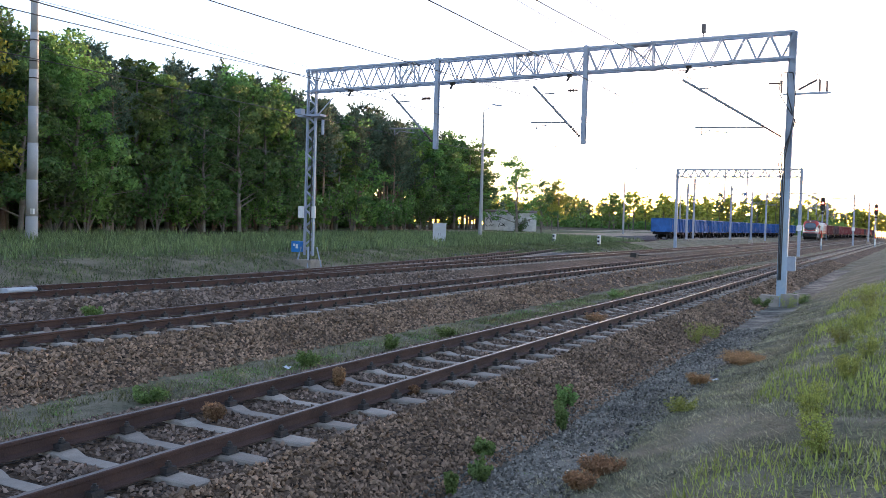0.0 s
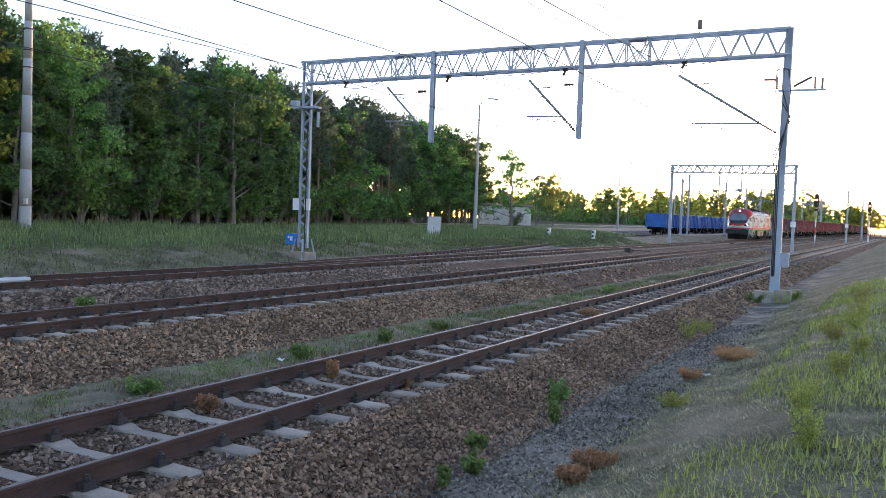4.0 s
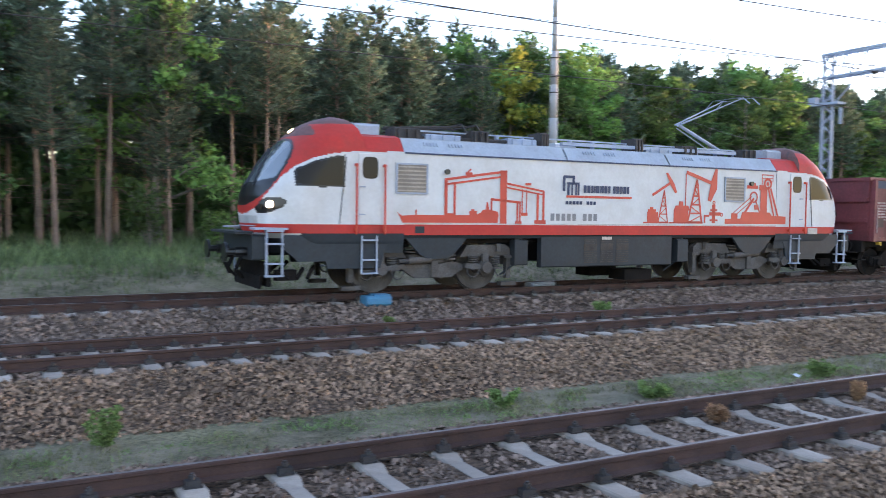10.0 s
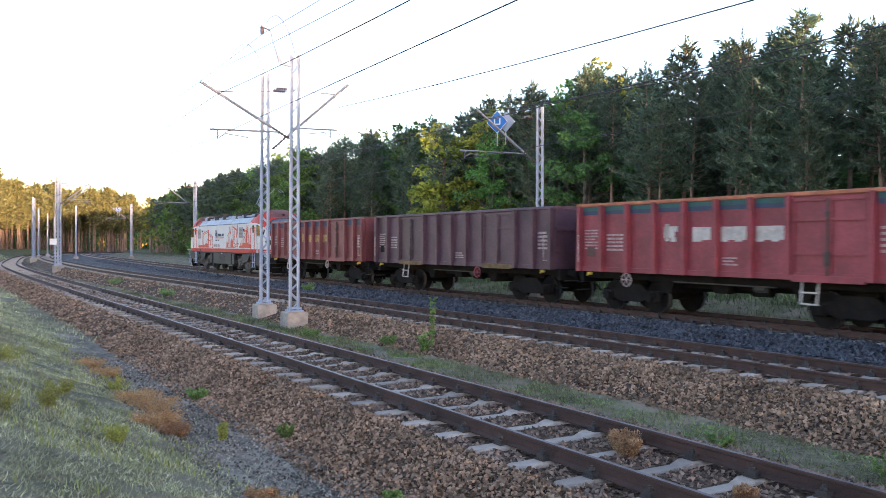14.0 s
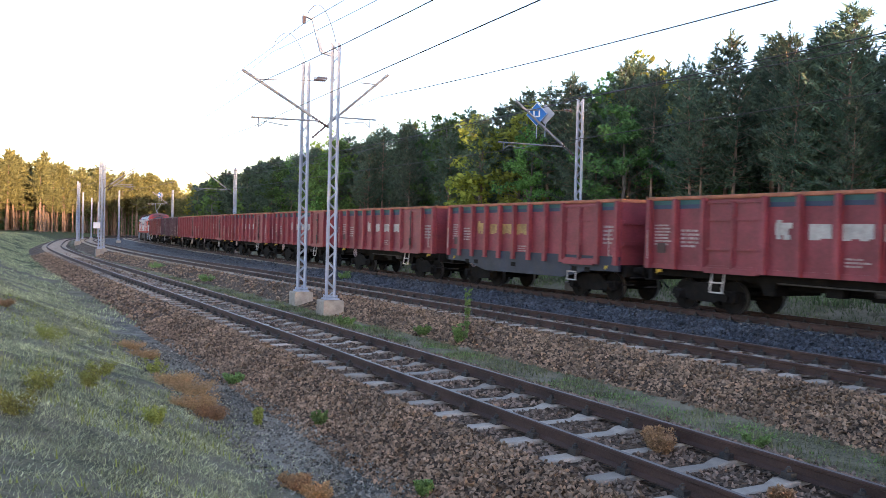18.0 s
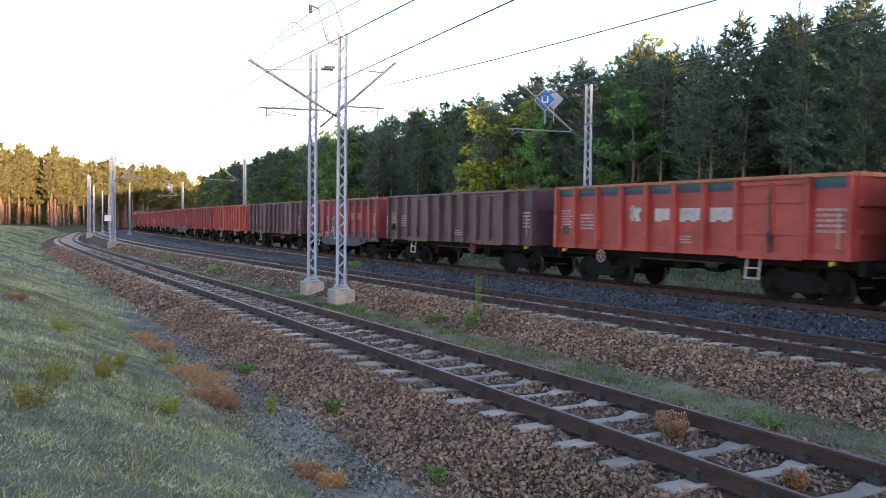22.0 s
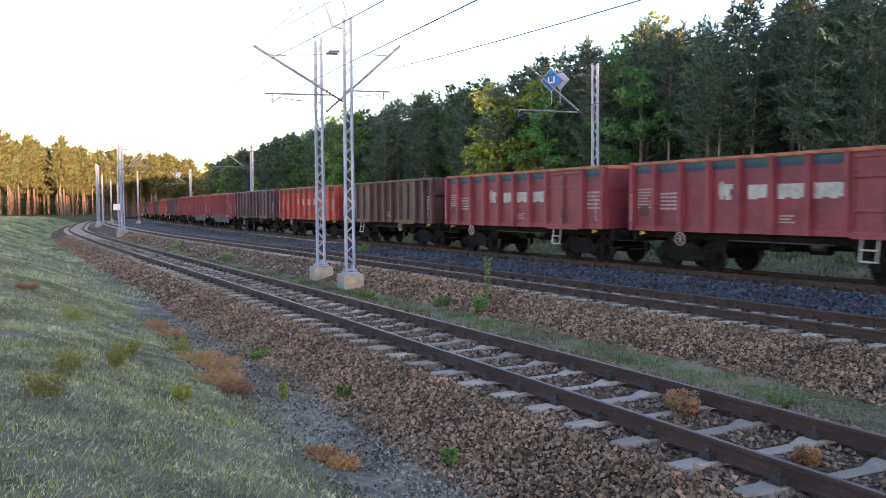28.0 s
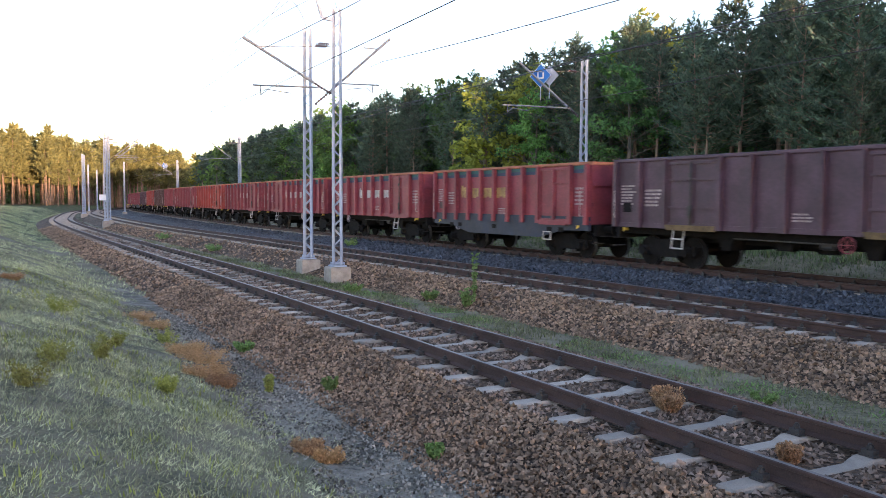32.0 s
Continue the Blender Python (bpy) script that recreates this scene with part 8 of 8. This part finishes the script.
def blades(ref, x0, x1, o0, o1, count, h, w, seed, mat, label, patch=0.6, lean=0.5, fade=0.0, thresh=-0.1):
    """Grass: bent blades of two triangles, thicker in patches."""
    rng = np.random.default_rng(seed)
    x, off = rng.uniform(x0, x1, count), rng.uniform(o0, o1, count)
    if fade:
        k = rng.random(count) < np.clip(1.3 - np.abs(x) / fade, 0.1, 1)
        x, off = x[k], off[k]
    if patch:
        nz = patch_field(x * patch, off * patch * 1.4, seed)
        k = nz > thresh + rng.uniform(-0.15, 0.15, len(nz))
        x, off, nz = x[k], off[k], nz[k]
    n = len(x)
    y = np.interp(x, LINES[ref].x, LINES[ref].y) + off
    z = strip_z(ref, off, x) - 0.02
    a = rng.uniform(0, 2 * np.pi, n)
    d = np.stack([np.cos(a), np.sin(a), np.zeros(n)], 1)
    side = np.stack([-np.sin(a), np.cos(a), np.zeros(n)], 1)
    far = 1 + np.clip((np.hypot(x, y) - 8) / 20, 0, 2.0)
    ww = (w * far * rng.uniform(0.6, 1.3, n))[:, None]
    hh = (h * rng.uniform(0.4, 1.3, n))[:, None]
    p = np.stack([x, y, z], 1)
    up = np.array([0, 0, 1.0])
    tip = p + up * hh + d * hh * rng.uniform(0.2, 1.6, (n, 1)) * lean
    v = np.stack([p - side * ww, p + side * ww, tip], 1).reshape(-1, 3)
    f = np.arange(n * 3).reshape(-1, 3)
    me = fast_mesh("grass", v, f, mat, 3)
    return tagged(new("grass", me), label, "grass", kind="stuff")


blades("n", -40, -3, -12, -3.5, 250000, 0.065, 0.0055, 21, GRASS, "short patchy grass on the bank", 0.7, 1.0, 32, -0.3)
blades("n", 3, 40, -11, -3.9, 170000, 0.055, 0.0055, 22, GRASS, "short patchy grass on the bank", 0.7, 1.0, 32, -0.2)
blades("n", -28, -4, -10, -3.2, 230000, 0.035, 0.013, 31, GROUND_COVER, "low leafy ground cover on the bank", 1.1, 2.2, 26, -0.45)
blades("n", 4, 32, -9.5, -3.5, 250000, 0.035, 0.013, 32, GROUND_COVER, "low leafy ground cover on the bank", 1.1, 2.2, 28, -0.45)
blades("n", -26, -5, -9.5, -3.8, 14000, 0.1, 0.011, 34, WEED_YELLOW, "small yellow flowers scattered in the bank's grass", 0.9, 0.5, 28, 0.05)
blades("n", 6, 36, -9.0, -5.3, 26000, 0.13, 0.011, 35, WEED_YELLOW, "small yellow flowers scattered in the bank's grass", 0.8, 0.5, 34, -0.05)
blades("n", -24, 30, -4.3, -2.7, 26000, 0.03, 0.009, 33, WEED, "sparse green sprouts on the cinder path", 1.2, 1.5, 26, 0.15)
blades("n", -40, 40, -11, -3.5, 60000, 0.09, 0.005, 23, GRASS_DRY, "dry grass on the bank", 0.9, 1.2, 34, 0.0)
blades("n", 6, 40, -9.0, -6.2, 11000, 0.16, 0.005, 24, GRASS_LUSH, "taller grass on the bank's crest", 0.5, 0.8, 34, -0.1)
blades("n", -45, -6, -13, -8.4, 14000, 0.18, 0.006, 25, GRASS_LUSH, "taller grass up the bank", 0.5, 0.8, 40, -0.1)
blades("n", -60, 70, 2.3, 3.7, 70000, 0.11, 0.006, 26, GRASS_LUSH, "grass strip between the tracks", 0.9, 0.9, 60, -0.1)
blades("n", -34, 40, 2.2, 4.0, 60000, 0.05, 0.013, 36, WEED, "low green weeds between the tracks", 1.1, 1.6, 36, 0.0)
blades("f", -60, 90, 4.0, 9.0, 60000, 0.16, 0.009, 27, MEADOW_GRASS, "rough grass on the far bank", 0.25, 0.8, 0, -0.3)
blades("f", 0, 100, 8.5, 28.0, 40000, 0.5, 0.01, 28, MEADOW_GRASS, "tall meadow grass before the wood", 0.12, 0.6, 0, -0.5)
blades("f", -70, 6, 6.0, 12.0, 20000, 0.4, 0.01, 29, MEADOW_GRASS, "tall grass at the foot of the wood", 0.2, 0.6, 0, -0.4)
blades("n", -200, -26, -16, -2.6, 90000, 0.1, 0.008, 30, GRASS, "grass on the bank along the bend", 0.3, 0.8, 0, -0.2)


def weed(x, y, z, h, spread, mat, seed, name="weed", label="green weed", leaf=0.03, stems=9, per=14):
    rnd = random.Random(seed)
    g = thing(name, label, "plant", pose(x, y, z), "weeds by the track")
    m = Mesh()
    tips = []
    for k in range(stems):
        a, r, hh = rnd.uniform(0, 6.28), spread * rnd.random() ** 0.5, h * rnd.uniform(0.5, 1.0)
        p, q = Vector((0.25 * r * math.cos(a), 0.25 * r * math.sin(a), -0.03)), Vector((r * math.cos(a), r * math.sin(a), hh))
        m.tube(p, q, 0.005, 4, 0, 0.002, caps=False)
        tips += [p.lerp(q, f) for f in (0.35, 0.6, 0.8, 1.0)]
    part("stalk", m, mat, g)
    v, f = leaf_cloud([tuple(t) for t in tips], [spread * 0.18 + 0.015] * len(tips), per, leaf, seed, 0.8)
    part("leaf_mass", fast_mesh("leaf_mass", v, f, mat, 3), None, g)
    return g


WEEDS = [  # place, height, spread, kind
    (8.66, 2.6, 0.16, 0.24, "r"), (8.04, 2.6, 0.14, 0.16, "r"), (17.5, 2.5, 0.2, 0.42, "r"), (16.9, 2.3, 0.16, 0.35, "r"), (15.0, 2.8, 0.18, 0.22, "r"), (-14.4, 2.72, 0.24, 0.5, "r"), (-14.9, 2.55, 0.2, 0.4, "r"),
    (-12.6, 2.5, 0.22, 0.36, "r"), (-12.1, 2.6, 0.16, 0.25, "r"), (-19.85, 2.42, 0.14, 0.4, "r"), (-18.6, 2.6, 0.16, 0.35, "r"), (-8.55, 2.75, 0.14, 0.2, "r"), (-8.3, 2.9, 0.14, 0.16, "r"), (-21.9, -0.1, 0.14, 0.3, "r"),
    (11.2, 3.95, 0.5, 0.2, "g"), (8.45, 3.93, 0.3, 0.2, "g"), (7.8, 3.95, 0.3, 0.1, "g"), (12.3, 4.3, 0.42, 0.24, "g"), (9.2, 4.2, 0.22, 0.26, "g"), (21.4, 4.1, 0.5, 0.5, "y"), (23.0, 4.0, 0.4, 0.5, "y"), (33.6, 3.2, 0.5, 0.7, "y"), (35.4, 3.0, 0.5, 0.6, "g"), (33.2, 4.1, 0.45, 0.6, "g"), (12.7, 15.5, 0.4, 0.3, "g"), (8.9, 9.65, 0.25, 0.4, "g"), (12.8, 9.6, 0.35, 0.3, "g"),
    (15.5, 9.5, 0.4, 0.3, "g"), (18.0, 9.4, 0.3, 0.3, "g"), (32.6, 9.4, 0.4, 0.6, "g"), (1.1, 10.3, 0.6, 0.28, "g"), (6.5, 10.1, 0.35, 0.3, "g"), (7.25, 15.7, 0.25, 0.2, "g"), (-2.2, 9.9, 0.3, 0.2, "g"), (-5.9, 9.7, 0.5, 0.38, "g"),
    (-2.2, 9.5, 0.3, 0.18, "g"), (-18.9, 10.6, 1.6, 0.16, "g"), (-18.75, 10.3, 0.6, 0.3, "g"), (-20.6, 10.2, 0.35, 0.35, "g"), (-8.2, 9.2, 0.14, 0.25, "g"), (-40.9, 15.5, 0.5, 0.7, "g"), (-44.4, 9.3, 0.4, 0.8, "g"), (-57.8, 8.8, 0.4, 0.9, "g"),
    (-11.5, 4.05, 0.25, 0.14, "g"), (-15.5, 3.8, 0.2, 0.3, "g"), (-8.05, 4.05, 0.18, 0.14, "g"), (-24, 9.2, 0.3, 0.4, "g"), (-12.06, 3.29, 0.26, 0.13, "y"), (-16.0, 2.45, 0.28, 0.3, "y"), (-12.0, 0.97, 0.25, 0.3, "y"), (-9.1, 0.1, 0.25, 0.3, "y"),
    (-16.8, 0.7, 0.25, 0.4, "y"), (-10.5, 1.6, 0.22, 0.25, "y"), (-11.0, 0.4, 0.25, 0.3, "y"), (-13.8, 1.3, 0.22, 0.3, "y"), (12.1, 2.5, 0.2, 0.3, "y"), (12.1, 0.4, 0.4, 0.3, "y"), (16.5, 0.6, 0.4, 0.35, "y"), (18.2, 0.3, 0.5, 0.4, "y"),
    (7.9, 0.5, 0.35, 0.25, "y"), (9.5, 0.6, 0.4, 0.3, "y"), (20.5, 0.3, 0.5, 0.4, "y"), (24, 0.3, 0.5, 0.5, "y"), (14, 0.2, 0.4, 0.3, "y"), (28, 0.4, 0.5, 0.5, "y"), (10.4, 7.24, 0.26, 0.1, "d"), (7.7, 7.2, 0.2, 0.14, "d"), (21.7, 6.8, 0.2, 0.3, "d"),
    (-7.68, 6.98, 0.24, 0.2, "d"), (-7.5, 6.9, 0.2, 0.15, "d"), (-5.49, 6.54, 0.2, 0.12, "d"), (10.5, 6.0, 0.12, 0.1, "d")]
KINDS = {"r": (RUSTPLANT, "withered_plant", "low withered rust-brown plant by the cinder path"), "g": (WEED, "weed", "green weed growing at the ballast's edge"),
         "y": (WEED_YELLOW, "spurge_plant", "yellow-green flowering weed on the bank"), "d": (TUFT, "dry_tuft", "dry brown tuft caught between the sleepers")}
for k, (x, y, h, sp, kind) in enumerate(WEEDS):
    mat, nm, lab = KINDS[kind]
    weed(x, y, ground_height(x, y), h * (0.8 if kind == "g" else 1), sp * (0.75 if kind in "gy" else 1), mat, 300 + k, nm, lab, 0.014 if kind in "rdy" else 0.024, 40 if kind in "rd" else 12, 26)

# litter
for x, y, s, seed in ((-12.45, 2.8, 0.1, 1), (12.3, 9.73, 0.09, 2), (-3.0, 9.5, 0.12, 3), (15.0, 2.55, 0.09, 4), (-12.3, 2.6, 0.06, 5)):
    rnd = random.Random(seed)
    g = thing("paper_scrap", "crumpled white scrap of paper lying on the ground", "litter", pose(x, y, ground_height(x, y) + 0.02, 0, 0, seed * 40), "litter by the track")
    m = Mesh()
    grid = [[(-s + 2 * s * i / 4, -s * 0.6 + 1.2 * s * j / 3, rnd.uniform(0, s * 0.5)) for j in range(4)] for i in range(5)]
    for i in range(4):
        for j in range(3):
            m.face((grid[i][j], grid[i + 1][j], grid[i + 1][j + 1], grid[i][j + 1]))
    part("sheet", m, WHITE, g)
build_track("track_near", "curving single track on pale concrete sleepers in brown ballast", NEAR, -490, 415, (-72, 78), "n")
build_track("track_middle", "main line track on concrete sleepers in brown ballast", MID, -490, 415, (-50, 60), "m")
build_track("track_far", "main line track under the freight train on grey ballast", FAR, -490, 415, (-34, 45), "f")
build_track("track_siding", "branching siding track leading to parked blue wagons", SIDING, 3, 318, (3, 40), "f")

# ---------- the train in service ----------
LENGTHS = [STYLES[c][5] for c in ORDER]
MIDDLES = [sum(LENGTHS[:i]) + LENGTHS[i] / 2 for i in range(len(LENGTHS))]
TRAIN_T = (-6, 0, 4.5, 9, 10, 11, 13, 15, 18, 20, 23, 25, 28, 30, 32, 34)
TRAIN_S = (319, 208.6, 126, 44.2, 25.4, 6.2, -31.4, -68.7, -122.9, -159.5, -215.2, -252.9, -309.3, -347.9, -386.0, -424.5)


def train_s(t):
    """Where the coupling behind the locomotive is along the far track."""
    return float(spline(TRAIN_T, TRAIN_S, [t])[0])


def vehicle_pose(s, pivots):
    xa, ya, za, _ = FAR.at(s - pivots)
    xb, yb, zb, _ = FAR.at(s + pivots)
    return pose((xa + xb) / 2, (ya + yb) / 2, (za + zb) / 2, 0, -math.degrees(math.atan2(zb - za, xb - xa)), math.degrees(math.atan2(yb - ya, xb - xa)))


def spray_stroke(points, width):
    """One sprayed line over the wagon's side, following wall and sill."""
    pts = [Vector((x, 0, z)) for x, z in points]
    for _ in range(2):   # round the corners
        pts = [pts[0]] + [p.lerp(q, u) for p, q in zip(pts, pts[1:]) for u in (0.25, 0.75)] + [pts[-1]]
    verts = []
    for i, p in enumerate(pts):
        d = (pts[min(i + 1, len(pts) - 1)] - pts[max(i - 1, 0)]).normalized()
        n = Vector((-d.z, 0, d.x)) * width * (0.5 + 0.14 * math.sin(i * 1.3))
        for q in (p - n, p + n):
            verts.append((q.x, -1.461 if p.z > 1.49 else -1.536 if p.z > 1.2 else -1.516, q.z))
    m = Mesh()
    m.raw(verts, [(2 * i, 2 * i + 2, 2 * i + 3, 2 * i + 1) for i in range(len(pts) - 1)], 0)
    return m


SPRAYED = {
    11: [([(-1.65, 2.18), (-1.25, 2.25), (-0.64, 2.43)], 0.12), ([(-0.47, 2.46), (-0.1, 2.34), (0.36, 2.2)], 0.13),
         ([(0.5, 2.1), (0.98, 2.06), (0.72, 1.72), (0.5, 1.62)], 0.1), ([(-1.42, 2.15), (-1.34, 1.8), (-1.5, 1.5), (-1.25, 1.44), (-1.05, 1.8)], 0.13),
         ([(-0.98, 1.02), (-0.98, 1.4), (-0.72, 1.98), (-0.62, 1.45), (-0.46, 1.02), (-0.72, 1.12), (-0.98, 1.02)], 0.11), ([(-0.9, 1.5), (-0.62, 1.52)], 0.1),
         ([(-0.45, 1.5), (-0.3, 1.22), (-0.15, 1.4), (-0.12, 1.8), (0.1, 2.0), (0.32, 1.75), (0.26, 1.4), (0.2, 0.98), (-0.2, 0.9), (-0.32, 1.2)], 0.12),
         ([(-0.12, 1.42), (0.3, 1.5)], 0.1), ([(-2.42, 1.1), (-2.34, 1.42), (-2.0, 1.4), (-2.12, 1.12)], 0.12), ([(-2.0, 1.4), (-1.75, 1.35), (-1.62, 1.1)], 0.11),
         ([(0.62, 1.62), (0.95, 1.55), (0.6, 1.34), (1.12, 1.4), (1.2, 1.2)], 0.1), ([(-1.1, 2.38), (-0.95, 2.52), (-0.82, 2.44)], 0.1)],
    23: [([(0.7, 1.6), (0.9, 1.9), (1.05, 1.5), (1.25, 1.85), (1.5, 1.6)], 0.1), ([(0.8, 1.38), (1.2, 1.42), (1.6, 1.34)], 0.09)]}
made, train = {}, []
for i, key in enumerate(ORDER):
    if key not in made:
        made[key] = wagon(STYLES[key])
        train.append((made[key], i))
    else:
        train.append((copy_thing(made[key], Matrix()), i))
for ob, i in train:
    for points, width in SPRAYED.get(i, ()):
        part("sprayed_stroke", spray_stroke(points, width), GRAFFITI, ob, "pale teal spray-painted stroke")
    ob.matrix_basis = vehicle_pose(train_s(0) + MIDDLES[i], 4.2)
axles_all = [o for ob, i in train for b in ob.children if b.name.startswith("bogie") for o in b.children]

# parked wagons on the siding
BLUE_PAINT = paint("bright_blue_paint", (0.03, 0.13, 0.38))
blue = wagon(("brown", False, "", POSTS_C, (-4.1, 2.3), 14.04, "bright blue open goods wagon parked on the siding"))
tagged(blue, "", "", "parked blue wagons")
for o in blue.children_recursive:
    if o.data and o.data.materials and o.data.materials[0] in (PAINTS["brown"], TOP_RUST, BAND):
        o.data = o.data.copy()
        o.data.materials[0] = BLUE_PAINT
s_first = float(np.interp(129.5, SIDING.x, SIDING.s)) + 7
for k in range(9):
    x, y, z, a = SIDING.at(s_first + k * 14.04)
    mt = pose(x, y, z, 0, 0, math.degrees(a))
    if k == 0:
        blue.matrix_basis = mt
    else:
        copy_thing(blue, mt)


def motions():
    times = [k * 0.5 for k in range(65)]
    for ob, i in train:
        walk(ob, [(t, vehicle_pose(train_s(t) + MIDDLES[i], 4.2)) for t in times])
    walk(locomotive, [(t, vehicle_pose(train_s(t) - 10.26, 5.46)) for t in times])
    # wheels roll on the rails: one key each film step
    keyed = {}
    for group, r in ((loco_axles, 0.62), (axles_all, 0.46)):
        for o in group:
            key = (round(o.location.x, 2), r)
            if key not in keyed:
                walk(o, [(k / 30, pose(o.location.x, 0, r, 0, math.degrees((train_s(k / 30) - train_s(0)) / r), 0)) for k in range(961)])
                keyed[key] = o.animation_data
            else:
                o.rotation_mode = "QUATERNION"
                o.animation_data_create()
                o.animation_data.action = keyed[key].action
                o.animation_data.action_slot = keyed[key].action_slot


motions()
